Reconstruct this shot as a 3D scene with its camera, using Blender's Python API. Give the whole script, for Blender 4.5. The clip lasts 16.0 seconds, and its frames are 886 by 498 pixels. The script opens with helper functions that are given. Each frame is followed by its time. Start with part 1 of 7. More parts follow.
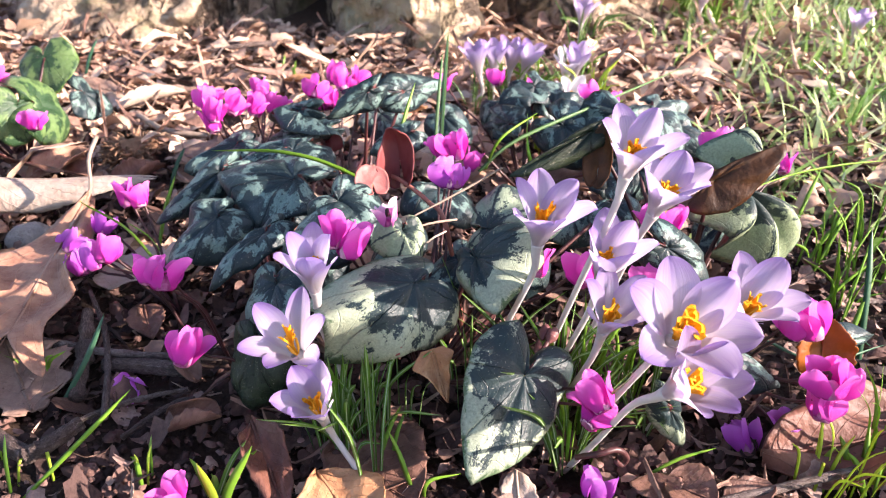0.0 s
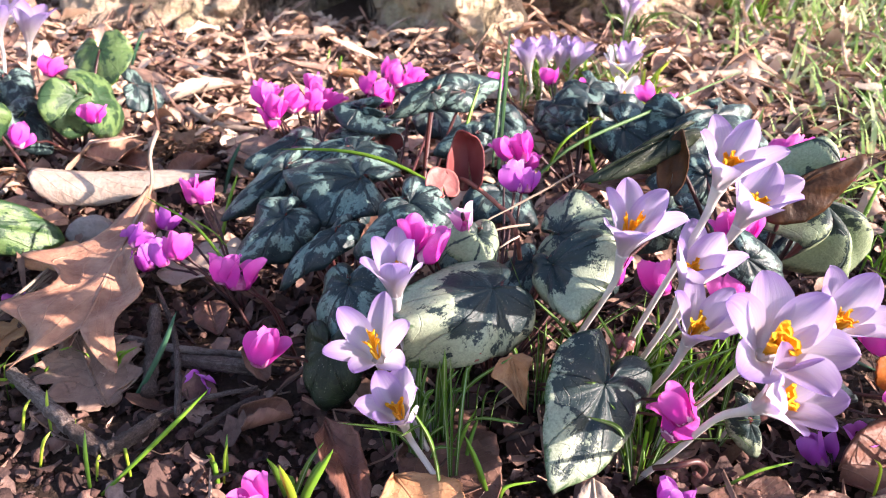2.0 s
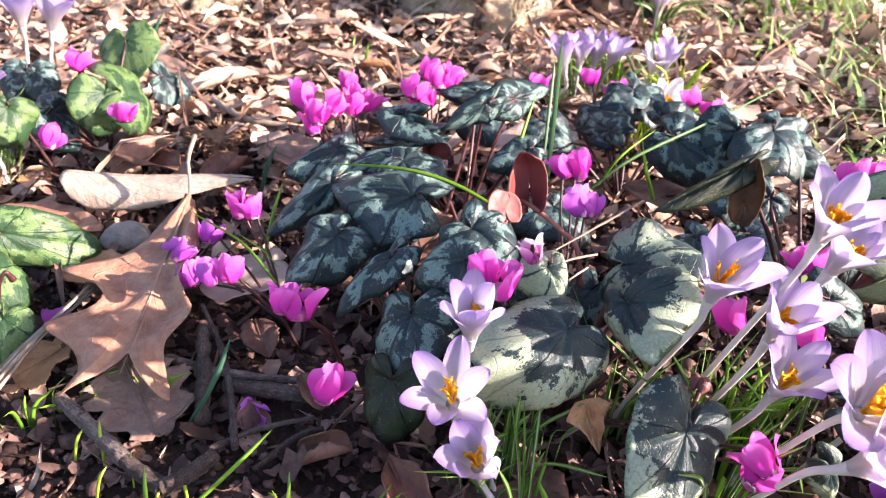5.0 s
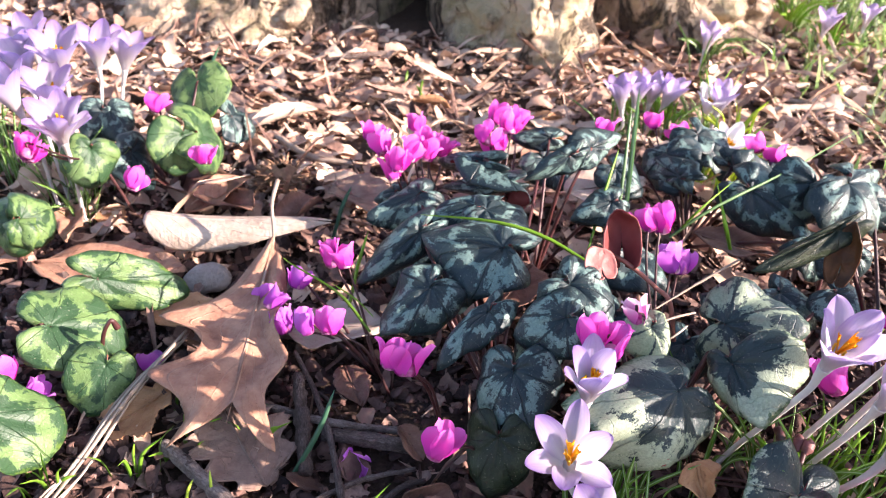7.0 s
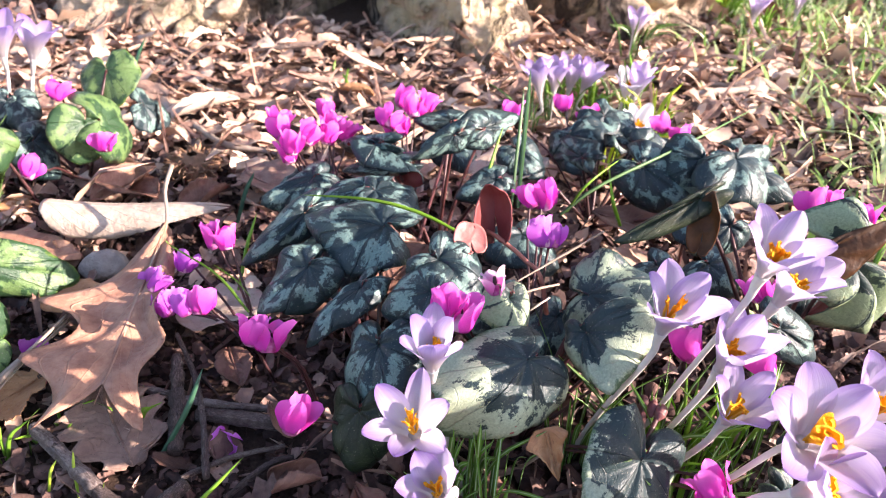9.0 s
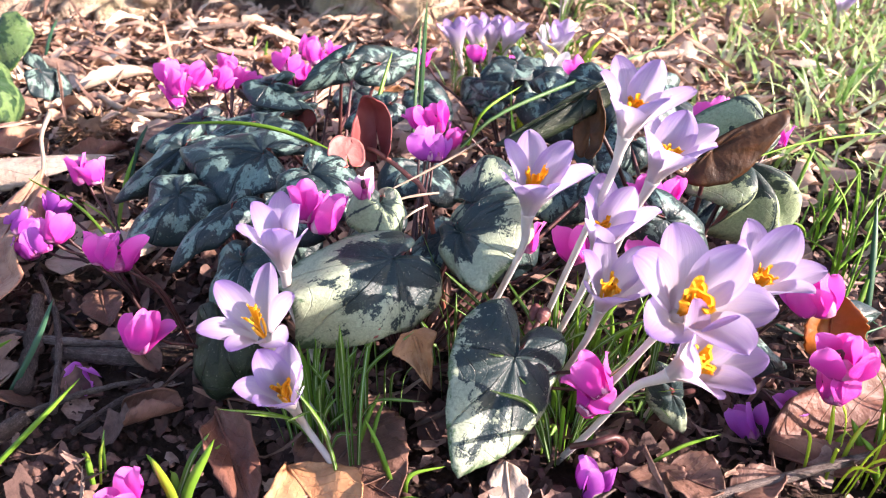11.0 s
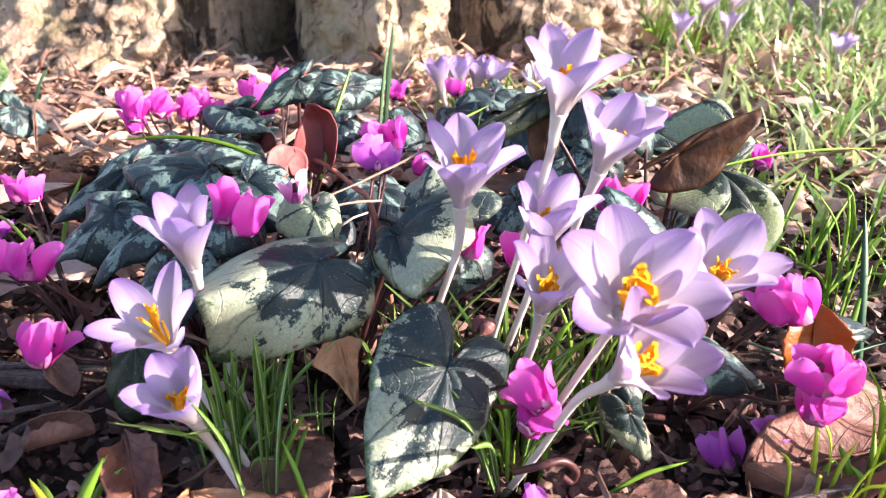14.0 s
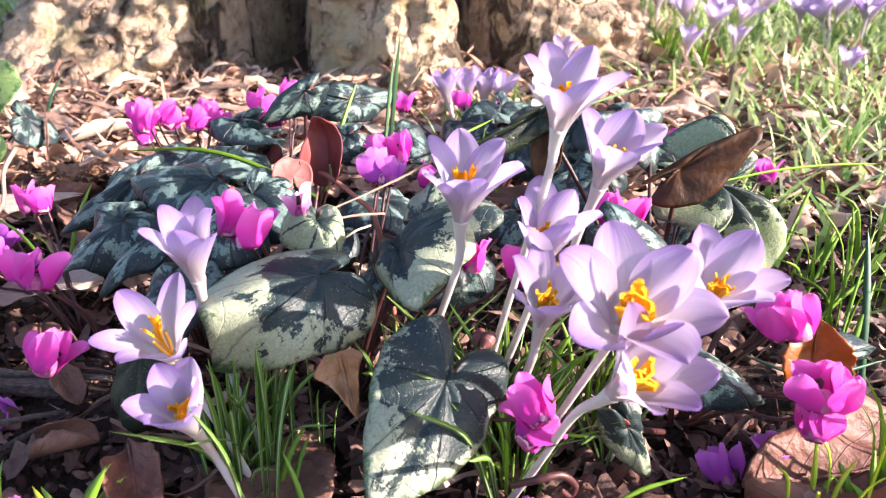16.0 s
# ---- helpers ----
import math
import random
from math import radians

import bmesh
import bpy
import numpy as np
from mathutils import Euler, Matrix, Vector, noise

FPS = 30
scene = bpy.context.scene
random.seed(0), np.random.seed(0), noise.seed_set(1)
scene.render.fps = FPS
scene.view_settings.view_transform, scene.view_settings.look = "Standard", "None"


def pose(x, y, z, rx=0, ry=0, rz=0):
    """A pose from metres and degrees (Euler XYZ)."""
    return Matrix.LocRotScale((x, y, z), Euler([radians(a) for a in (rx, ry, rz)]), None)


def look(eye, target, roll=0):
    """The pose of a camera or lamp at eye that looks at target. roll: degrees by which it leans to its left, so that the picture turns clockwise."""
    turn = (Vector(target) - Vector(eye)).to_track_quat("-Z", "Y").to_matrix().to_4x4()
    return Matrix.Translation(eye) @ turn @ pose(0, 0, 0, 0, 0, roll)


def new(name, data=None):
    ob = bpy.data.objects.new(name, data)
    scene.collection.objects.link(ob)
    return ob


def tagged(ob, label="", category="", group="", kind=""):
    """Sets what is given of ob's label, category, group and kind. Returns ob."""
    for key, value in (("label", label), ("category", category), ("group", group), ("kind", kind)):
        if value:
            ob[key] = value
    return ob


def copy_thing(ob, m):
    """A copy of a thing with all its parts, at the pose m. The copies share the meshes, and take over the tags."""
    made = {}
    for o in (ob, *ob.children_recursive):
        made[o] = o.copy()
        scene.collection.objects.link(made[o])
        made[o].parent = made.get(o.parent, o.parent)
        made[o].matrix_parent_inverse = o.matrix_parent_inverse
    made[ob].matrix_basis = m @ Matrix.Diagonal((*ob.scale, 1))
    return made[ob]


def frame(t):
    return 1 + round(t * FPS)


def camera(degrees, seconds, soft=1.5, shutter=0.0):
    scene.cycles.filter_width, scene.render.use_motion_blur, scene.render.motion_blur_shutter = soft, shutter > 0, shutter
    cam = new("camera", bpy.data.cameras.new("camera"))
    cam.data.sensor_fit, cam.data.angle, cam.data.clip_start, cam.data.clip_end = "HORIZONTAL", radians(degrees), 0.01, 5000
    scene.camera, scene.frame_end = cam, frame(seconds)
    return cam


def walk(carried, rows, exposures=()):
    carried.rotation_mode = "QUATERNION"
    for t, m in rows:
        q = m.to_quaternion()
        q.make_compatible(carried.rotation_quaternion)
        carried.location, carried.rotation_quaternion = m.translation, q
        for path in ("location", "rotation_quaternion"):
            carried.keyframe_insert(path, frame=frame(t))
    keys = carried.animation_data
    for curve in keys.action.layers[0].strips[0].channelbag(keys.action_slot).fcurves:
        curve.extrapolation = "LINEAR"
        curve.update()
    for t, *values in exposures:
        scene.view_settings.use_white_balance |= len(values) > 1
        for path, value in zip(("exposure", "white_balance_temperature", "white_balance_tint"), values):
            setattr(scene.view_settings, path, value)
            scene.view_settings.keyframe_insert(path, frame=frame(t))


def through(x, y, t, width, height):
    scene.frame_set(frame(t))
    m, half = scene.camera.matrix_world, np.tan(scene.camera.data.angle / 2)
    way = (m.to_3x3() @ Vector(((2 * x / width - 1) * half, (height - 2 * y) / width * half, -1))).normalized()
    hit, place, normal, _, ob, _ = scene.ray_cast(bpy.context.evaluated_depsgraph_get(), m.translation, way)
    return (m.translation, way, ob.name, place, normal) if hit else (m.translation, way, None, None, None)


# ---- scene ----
cam = camera(60.4, 16.0, 1.1)
METRES, EYE, TILT, LEAN, TURN = 0.36, 0.253, -30.0, 0.0, 0.0
ROWS = [
    (0.0, 0.0, 0.0, 0.0, 0.0, 0.0, -0.0),
    (0.5, -0.0105, -0.0047, 0.0102, 0.35, 0.0, 0.06),
    (1.0, -0.0401, -0.0055, 0.0323, 0.68, 0.07, -0.26),
    (1.5, -0.0588, -0.0054, 0.0265, 1.08, -0.18, -0.76),
    (2.0, -0.0757, 0.0019, 0.0165, 1.2, -0.68, -1.15),
    (2.5, -0.1067, 0.0032, 0.0449, 1.44, -1.31, -1.42),
    (3.0, -0.141, 0.0098, 0.0734, 1.54, -1.29, -1.54),
    (3.5, -0.1548, 0.0196, 0.0813, 1.43, -1.68, -1.52),
    (6.0, -0.2168, 0.0381, 0.106, 0.62, -3.54, -2.49),
    (6.5, -0.2687, 0.019, 0.1408, 0.85, -2.6, -2.67),
    (7.0, -0.2998, 0.0135, 0.1481, 1.27, -2.21, -2.68),
    (7.5, -0.3098, 0.0218, 0.1447, 1.52, -2.0, -2.69),
    (8.0, -0.293, 0.0231, 0.1351, 0.97, -2.13, -2.54),
    (8.5, -0.2385, -0.0012, 0.1134, 0.7, -2.27, -2.21),
    (9.0, -0.1372, 0.0103, 0.1243, 0.14, -2.32, -1.67),
    (9.5, -0.0985, 0.0057, 0.1039, -0.7, -2.29, -0.92),
    (10.0, -0.0596, 0.0156, 0.0599, -1.52, -1.92, -0.06),
    (12.5, 0.0407, 0.1492, -0.1068, -1.3, 3.01, 0.78),
    (13.0, 0.059, 0.155, -0.1081, -0.97, 3.93, 0.66),
    (13.5, 0.0753, 0.1541, -0.0974, -0.5, 4.68, 0.58),
    (14.0, 0.0877, 0.1532, -0.0969, -0.09, 5.2, 0.46),
    (14.5, 0.0928, 0.1519, -0.0959, 0.28, 5.5, 0.25),
    (15.0, 0.099, 0.1496, -0.0842, 0.44, 5.68, 0.16),
    (15.5, 0.0953, 0.1438, -0.0888, 0.58, 5.82, 0.09),
    (16.0, 0.0961, 0.1462, -0.0936, 0.58, 5.92, -0.03),
]
walk(cam, [(t, pose(0, 0, EYE, TILT, LEAN, TURN) @ pose(METRES * x, METRES * y, METRES * z, 90 + pitch, roll, yaw)) for t, x, y, z, yaw, pitch, roll in ROWS],
     exposures=[(0.0, 1.89, 6550, 20.5), (3.5, 1.96, 6550, 20.5), (7.0, 2.03, 6550, 20.0), (9.0, 2.08, 6550, 20.5), (12.5, 1.96, 6550, 21.0), (16.0, 1.98, 6550, 21.0)])

# ---- light ----
SUN_FROM = Vector((0.915, -0.200, 0.350)).normalized()   # towards the low winter sun
world = bpy.data.worlds.new("winter_sky")
scene.world = world
world.use_nodes = True
sky = world.node_tree.nodes.new("ShaderNodeTexSky")
sky.sky_type, sky.sun_disc = "NISHITA", False
sky.sun_elevation = math.asin(SUN_FROM.z)
sky.sun_rotation = math.atan2(SUN_FROM.x, SUN_FROM.y)
world.node_tree.nodes["Background"].inputs["Strength"].default_value = 0.116
world.node_tree.links.new(sky.outputs["Color"], world.node_tree.nodes["Background"].inputs["Color"])
sun = new("sun", bpy.data.lights.new("sun", "SUN"))
sun.data.energy, sun.data.angle, sun.data.color = 4.75, radians(0.6), (1.0, 0.90, 0.78)
sun.matrix_world = look(SUN_FROM * 6, (0, 0, 0))
# the small lens of a phone, focused on the near flowers
cam.data.dof.use_dof, cam.data.dof.focus_distance, cam.data.dof.aperture_fstop = True, 0.335, 20.0

# ---- materials ----


class Mat:
    """A small node material builder."""

    def __init__(self, name, rough=0.6, spec=0.4):
        self.m = bpy.data.materials.new(name)
        self.m.use_nodes = True
        self.t = self.m.node_tree
        self.b = self.t.nodes["Principled BSDF"]
        self.b.inputs["Roughness"].default_value = rough
        self.b.inputs["Specular IOR Level"].default_value = spec

    def node(self, kind, **values):
        n = self.t.nodes.new("ShaderNode" + kind)
        for key, value in values.items():
            if key in n.inputs.keys():
                if hasattr(value, "is_output"):
                    self.t.links.new(value, n.inputs[key])
                else:
                    n.inputs[key].default_value = value
        return n

    def link(self, a, b):
        self.t.links.new(a, b)

    def coord(self, which="Object"):
        return self.node("TexCoord").outputs[which]

    def noise(self, scale, detail=3.0, rough=0.55, vector=None, distort=0.0):
        n = self.node("TexNoise", Scale=scale, Detail=detail, Roughness=rough, Distortion=distort)
        self.link(vector or self.coord(), n.inputs["Vector"])
        return n.outputs["Fac"]

    def math(self, op, a, b=0.0, c=0.0):
        n = self.node("Math")
        n.operation = op
        for k, v in enumerate((a, b, c)):
            if hasattr(v, "is_output"):
                self.link(v, n.inputs[k])
            else:
                n.inputs[k].default_value = v
        return n.outputs[0]

    def ramp(self, fac, *stops):
        n = self.node("ValToRGB")
        while len(n.color_ramp.elements) < len(stops):
            n.color_ramp.elements.new(0.5)
        for e, (p, c) in zip(n.color_ramp.elements, stops):
            e.position, e.color = p, (*c, 1)
        self.link(fac, n.inputs["Fac"])
        return n.outputs["Color"]

    def mix(self, fac, a, b, mode="MIX"):
        n = self.t.nodes.new("ShaderNodeMix")
        n.data_type, n.blend_type = "RGBA", mode
        for k, v in ((0, fac), (6, a), (7, b)):
            if hasattr(v, "is_output"):
                self.link(v, n.inputs[k])
            else:
                n.inputs[k].default_value = (*v, 1) if isinstance(v, tuple) else v
        return n.outputs[2]

    def smooth(self, x, lo, hi):
        n = self.node("MapRange")
        n.interpolation_type = "SMOOTHSTEP"
        self.link(x, n.inputs["Value"])
        n.inputs["From Min"].default_value, n.inputs["From Max"].default_value = lo, hi
        return n.outputs["Result"]

    def color(self, c):
        if hasattr(c, "is_output"):
            self.link(c, self.b.inputs["Base Color"])
        else:
            self.b.inputs["Base Color"].default_value = (*c, 1)
        return self

    def bump(self, height, distance, strength=1.0):
        n = self.node("Bump", Strength=strength, Distance=distance)
        self.link(height, n.inputs["Height"])
        self.link(n.outputs["Normal"], self.b.inputs["Normal"])
        return self

    def thin(self, c, amount):
        """Lets light through a thin sheet."""
        out = self.t.nodes["Material Output"]
        tr = self.node("BsdfTranslucent")
        if hasattr(c, "is_output"):
            self.link(c, tr.inputs["Color"])
        else:
            tr.inputs["Color"].default_value = (*c, 1)
        mx = self.node("MixShader", Fac=amount)
        self.link(self.b.outputs[0], mx.inputs[1])
        self.link(tr.outputs[0], mx.inputs[2])
        self.link(mx.outputs[0], out.inputs["Surface"])
        return self

    def uv(self):
        s = self.node("SeparateXYZ")
        self.link(self.coord("UV"), s.inputs[0])
        return s.outputs[0], s.outputs[1]

    def rand(self):
        return self.node("ObjectInfo").outputs["Random"]

    def island(self):
        return self.node("NewGeometry").outputs["Random Per Island"]


def crocus_petal_material(name, tip, mid, base):
    k = Mat(name, 0.5, 0.25)
    u, v = k.uv()
    veins = k.node("TexNoise", Scale=1.0, Detail=2.0)
    cmb = k.node("CombineXYZ", X=k.math("MULTIPLY", u, 26.0), Y=k.math("MULTIPLY", v, 2.0), Z=k.math("MULTIPLY", k.rand(), 40.0))
    k.link(cmb.outputs[0], veins.inputs["Vector"])
    w = k.math("ADD", v, k.math("MULTIPLY", k.math("SUBTRACT", veins.outputs["Fac"], 0.5), 0.35))
    edge = k.math("MULTIPLY", k.smooth(k.math("ABSOLUTE", k.math("SUBTRACT", u, 0.5)), 0.28, 0.5), 0.16)
    c = k.ramp(k.math("ADD", w, k.math("MULTIPLY", edge, v)), (0.30, base), (0.68, mid), (1.04, tip))
    k.color(c).bump(veins.outputs["Fac"], 0.0004, 0.6)
    return k.thin(k.mix(0.35, c, (0.84, 0.74, 0.94)), 0.60).m


def leaf_material(name, dark, silver, inner, outer, rough, jag=0.5, rim=None, vein_gap=0.2, tipward=0.0, margin=0.86, patch=0.8, grain=0.75):
    """Marbled blade: UV u runs round the stalk's end, v from it to the margin. The silver zone is feathered along the veins."""
    k = Mat(name, rough, 0.36)
    u, v = k.uv()
    shift = k.node("CombineXYZ", X=k.math("MULTIPLY", k.rand(), 9.0))
    at = k.node("VectorMath")
    k.link(k.coord(), at.inputs[0]), k.link(shift.outputs[0], at.inputs[1])
    lane = k.node("CombineXYZ", X=k.math("MULTIPLY", u, 30.0), Y=k.math("MULTIPLY", v, 3.5), Z=k.math("MULTIPLY", k.rand(), 57.0))
    feather = k.noise(1.3, 6.0, 0.80, lane.outputs[0], 0.5)
    fine = k.noise(640.0, 6.0, 0.82, at.outputs[0], 0.5)
    broad = k.noise(85.0, 2.0, 0.5, at.outputs[0])
    d = k.math("ADD", v, k.math("MULTIPLY", k.math("SUBTRACT", feather, 0.5), 1.25 * jag))
    d = k.math("ADD", d, k.math("MULTIPLY", k.math("SUBTRACT", fine, 0.5), grain * jag))
    d = k.math("ADD", d, k.math("MULTIPLY", k.math("SUBTRACT", broad, 0.5), patch))
    low = d
    if tipward:
        low = k.math("ADD", d, k.math("MULTIPLY", k.math("COSINE", k.math("MULTIPLY", k.math("SUBTRACT", u, 0.5), 6.2832)), tipward))
    m = k.math("MULTIPLY", k.smooth(low, inner, inner + 0.03), k.math("SUBTRACT", 1.0, k.smooth(d, outer, outer + 0.03)))
    wave = k.math("ABSOLUTE", k.math("SINE", k.math("MULTIPLY", k.math("ADD", u, k.math("MULTIPLY", k.math("SUBTRACT", broad, 0.5), 0.03)), 6.2832 * 3.5)))
    gap = k.math("ADD", wave, k.math("MULTIPLY", k.math("SUBTRACT", fine, 0.5), 1.0))
    if vein_gap:
        m = k.math("MULTIPLY", m, k.smooth(gap, vein_gap, vein_gap + 0.10))
    tone = k.noise(900.0, 2.0, 0.6, at.outputs[0])
    a = k.mix(k.math("ADD", k.math("MULTIPLY", tone, 0.5), k.math("MULTIPLY", broad, 0.5)), tuple(0.5 * x for x in dark), tuple(1.6 * x for x in dark))
    b = k.mix(k.smooth(k.math("ADD", k.math("MULTIPLY", fine, 0.7), k.math("MULTIPLY", tone, 0.3)), 0.30, 0.66), tuple(0.66 * x for x in silver), tuple(1.16 * x for x in silver))
    c = k.mix(m, a, b)
    if rim:
        c = k.mix(k.smooth(k.math("ADD", v, k.math("MULTIPLY", k.math("SUBTRACT", feather, 0.5), 0.5)), margin, margin + 0.06), c, rim)
    ribs = k.math("MULTIPLY", k.math("SUBTRACT", 1.0, k.smooth(wave, 0.0, 0.07)), k.smooth(v, 0.02, 0.2))
    side = k.math("ABSOLUTE", k.math("SINE", k.math("ADD", k.math("MULTIPLY", v, 17.0), k.math("MULTIPLY", wave, 5.0))))
    side = k.math("MULTIPLY", k.math("SUBTRACT", 1.0, k.smooth(side, 0.0, 0.16)), k.smooth(v, 0.15, 0.35))
    c = k.mix(k.math("MULTIPLY", ribs, 0.16), c, tuple(0.8 * x for x in dark))
    dust = k.smooth(k.noise(1300.0, 1.0, 0.5, at.outputs[0]), 0.70, 0.76)
    c = k.mix(k.math("MULTIPLY", dust, 0.5), c, (0.45, 0.42, 0.34))
    k.color(c)
    k.link(k.math("ADD", rough - 0.06, k.math("MULTIPLY", broad, 0.16)), k.b.inputs["Roughness"])
    h = k.math("ADD", k.math("MULTIPLY", tone, 0.3), k.math("SUBTRACT", broad, k.math("MULTIPLY", ribs, 0.8)))
    h = k.math("SUBTRACT", h, k.math("MULTIPLY", side, 0.15))
    k.bump(h, 0.0014, 0.8)
    return k.thin(c, 0.06).m


def plain_material(name, stops, scale, rough=0.7, spec=0.3, relief=0.0006, through=0.0, per="object", detail=5.0):
    """Mottled colour over the given stops, shifted a little from piece to piece."""
    k = Mat(name, rough, spec)
    n = k.noise(scale, detail, 0.65)
    r = k.rand() if per == "object" else k.island()
    f = k.math("ADD", k.math("MULTIPLY", n, 0.75), k.math("MULTIPLY", k.math("SUBTRACT", r, 0.35), 0.45 if per == "object" else 0.85))
    c = k.ramp(f, *stops)
    k.color(c).bump(k.noise(scale * 3.5, 4.0), relief, 0.8)
    if through:
        k.thin(c, through)
    return k.m


def dry_leaf_material(name, light, brown, dark):
    k = Mat(name, 0.55, 0.35)
    u, v = k.uv()
    n = k.noise(75.0, 5.0, 0.65)
    c = k.ramp(n, (0.25, dark), (0.45, brown), (0.68, light))
    side = k.math("ABSOLUTE", k.math("SUBTRACT", u, 0.5))
    rib = k.math("SUBTRACT", 1.0, k.smooth(side, 0.008, 0.022))
    lat = k.math("ABSOLUTE", k.math("SINE", k.math("MULTIPLY", k.math("SUBTRACT", v, k.math("MULTIPLY", side, 0.7)), 26.0)))
    lat = k.math("MULTIPLY", k.math("SUBTRACT", 1.0, k.smooth(lat, 0.03, 0.14)), 0.5)
    rib = k.math("MAXIMUM", rib, lat)
    c = k.mix(k.math("MULTIPLY", rib, 0.5), c, tuple(min(1, 1.25 * x + 0.04) for x in light))
    spots = k.smooth(k.noise(420.0, 3.0, 0.7), 0.62, 0.72)
    c = k.mix(k.math("MULTIPLY", spots, 0.55), c, tuple(0.45 * x for x in dark))
    k.color(c).bump(k.math("SUBTRACT", k.noise(260.0, 4.0), k.math("MULTIPLY", rib, -0.8)), 0.0012, 0.9)
    return k.thin(c, 0.14).m


def blade_material(name, low, high, stripe):
    k = Mat(name, 0.38, 0.45)
    u, v = k.uv()
    n = k.noise(120.0, 3.0)
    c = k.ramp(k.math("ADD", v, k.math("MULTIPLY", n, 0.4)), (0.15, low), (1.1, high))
    r = k.math("MULTIPLY", k.rand(), 0.35)
    c = k.mix(r, c, tuple(1.4 * x for x in high))
    if stripe:
        mid = k.math("SUBTRACT", 1.0, k.smooth(k.math("ABSOLUTE", k.math("SUBTRACT", u, 0.5)), 0.05, 0.14))
        c = k.mix(k.math("MULTIPLY", mid, stripe), c, (0.62, 0.7, 0.52))
    k.color(c)
    return k.thin(c, 0.35).m


PETAL = crocus_petal_material("lilac_petal", (0.255, 0.140, 0.450), (0.440, 0.350, 0.555), (0.53, 0.495, 0.505))
PETAL_OUT = crocus_petal_material("pale_outer_petal", (0.300, 0.180, 0.470), (0.455, 0.370, 0.545), (0.53, 0.500, 0.495))
PETAL_WHITE = crocus_petal_material("white_petal", (0.88, 0.87, 0.90), (0.9, 0.89, 0.92), (0.9, 0.88, 0.85))
TUBE = plain_material("crocus_tube", ((0.1, (0.46, 0.42, 0.42)), (0.8, (0.62, 0.585, 0.565))), 160.0, 0.5, 0.3, 0.0002, 0.25)
ORANGE = plain_material("orange_stigma", ((0.2, (0.95, 0.46, 0.012)), (0.8, (0.98, 0.60, 0.035))), 900.0, 0.7, 0.2, 0.0004, 0.38)
YELLOW = plain_material("yellow_anther", ((0.2, (0.85, 0.45, 0.03)), (0.8, (0.95, 0.62, 0.08))), 900.0, 0.7, 0.2, 0.0003, 0.1)


def cyclamen_petal_material(name, main, edge):
    k = Mat(name, 0.48, 0.3)
    u, v = k.uv()
    n = k.noise(230.0, 3.0)
    c = k.ramp(k.math("ADD", v, k.math("MULTIPLY", k.math("SUBTRACT", n, 0.5), 0.3)), (0.02, (0.16, 0.003, 0.07)), (0.13, tuple(0.75 * x for x in main)), (0.45, main), (1.0, edge))
    k.color(c).bump(n, 0.0005, 0.5)
    return k.thin(c, 0.40).m


MAGENTA = cyclamen_petal_material("magenta_petal", (0.78, 0.055, 0.50), (0.88, 0.20, 0.67))
VIOLET = cyclamen_petal_material("violet_petal", (0.56, 0.085, 0.57), (0.68, 0.22, 0.72))
FADED = cyclamen_petal_material("striped_pink_petal", (0.72, 0.20, 0.52), (0.86, 0.62, 0.76))
NOSE = plain_material("corolla_throat", ((0.2, (0.30, 0.01, 0.16)), (0.8, (0.75, 0.45, 0.62))), 300.0, 0.5, 0.3, 0.0002, 0.2)
PEDICEL = plain_material("maroon_stalk", ((0.2, (0.03, 0.010, 0.011)), (0.8, (0.09, 0.028, 0.027))), 200.0, 0.45, 0.4, 0.0002)
PINK_STALK = plain_material("pinkish_stalk", ((0.2, (0.30, 0.10, 0.07)), (0.8, (0.48, 0.22, 0.16))), 200.0, 0.45, 0.4, 0.0002)
CAPSULE = plain_material("maroon_capsule", ((0.2, (0.10, 0.03, 0.03)), (0.8, (0.26, 0.11, 0.10))), 300.0, 0.5, 0.4, 0.0003)
DARK_LEAF = leaf_material("dark_marbled_blade", (0.014, 0.027, 0.031), (0.142, 0.218, 0.194), 0.50, 0.74, 0.42, 0.70, None, 0.16, 0.0, 0.86, 1.25, 0.95)
PALE_LEAF = leaf_material("silver_marbled_blade", (0.014, 0.028, 0.030), (0.295, 0.335, 0.235), 0.80, 1.40, 0.46, 0.66, (0.06, 0.105, 0.05), 0.0, 0.24, 0.95, 1.1, 0.8)
TIP_LEAF = leaf_material("silver_tipped_blade", (0.014, 0.028, 0.030), (0.275, 0.31, 0.225), 0.88, 1.40, 0.46, 0.66, (0.07, 0.12, 0.055), 0.0, 0.18, 0.95, 1.1, 0.8)
MID_LEAF = leaf_material("half_silver_blade", (0.017, 0.031, 0.034), (0.235, 0.285, 0.20), 0.48, 0.86, 0.44, 0.68, (0.03, 0.055, 0.04), 0.14, 0.0, 0.95, 1.3, 0.95)
SILVER_LEAF = leaf_material("silvery_blade", (0.020, 0.036, 0.034), (0.235, 0.29, 0.175), 0.44, 1.30, 0.48, 0.70, (0.05, 0.09, 0.06), 0.10, 0.0, 0.96, 1.3, 0.9)
GREEN_LEAF = leaf_material("green_marbled_blade", (0.020, 0.052, 0.020), (0.105, 0.172, 0.058), 0.48, 0.84, 0.44, 0.80, (0.10, 0.165, 0.03), 0.0, 0.0, 0.97, 1.5, 0.3)
OLD_AND_SHADED_LEAF = leaf_material("withering_and_shaded_green_blade", (0.009, 0.016, 0.008), (0.02, 0.03, 0.014), 0.6, 0.8, 0.45)
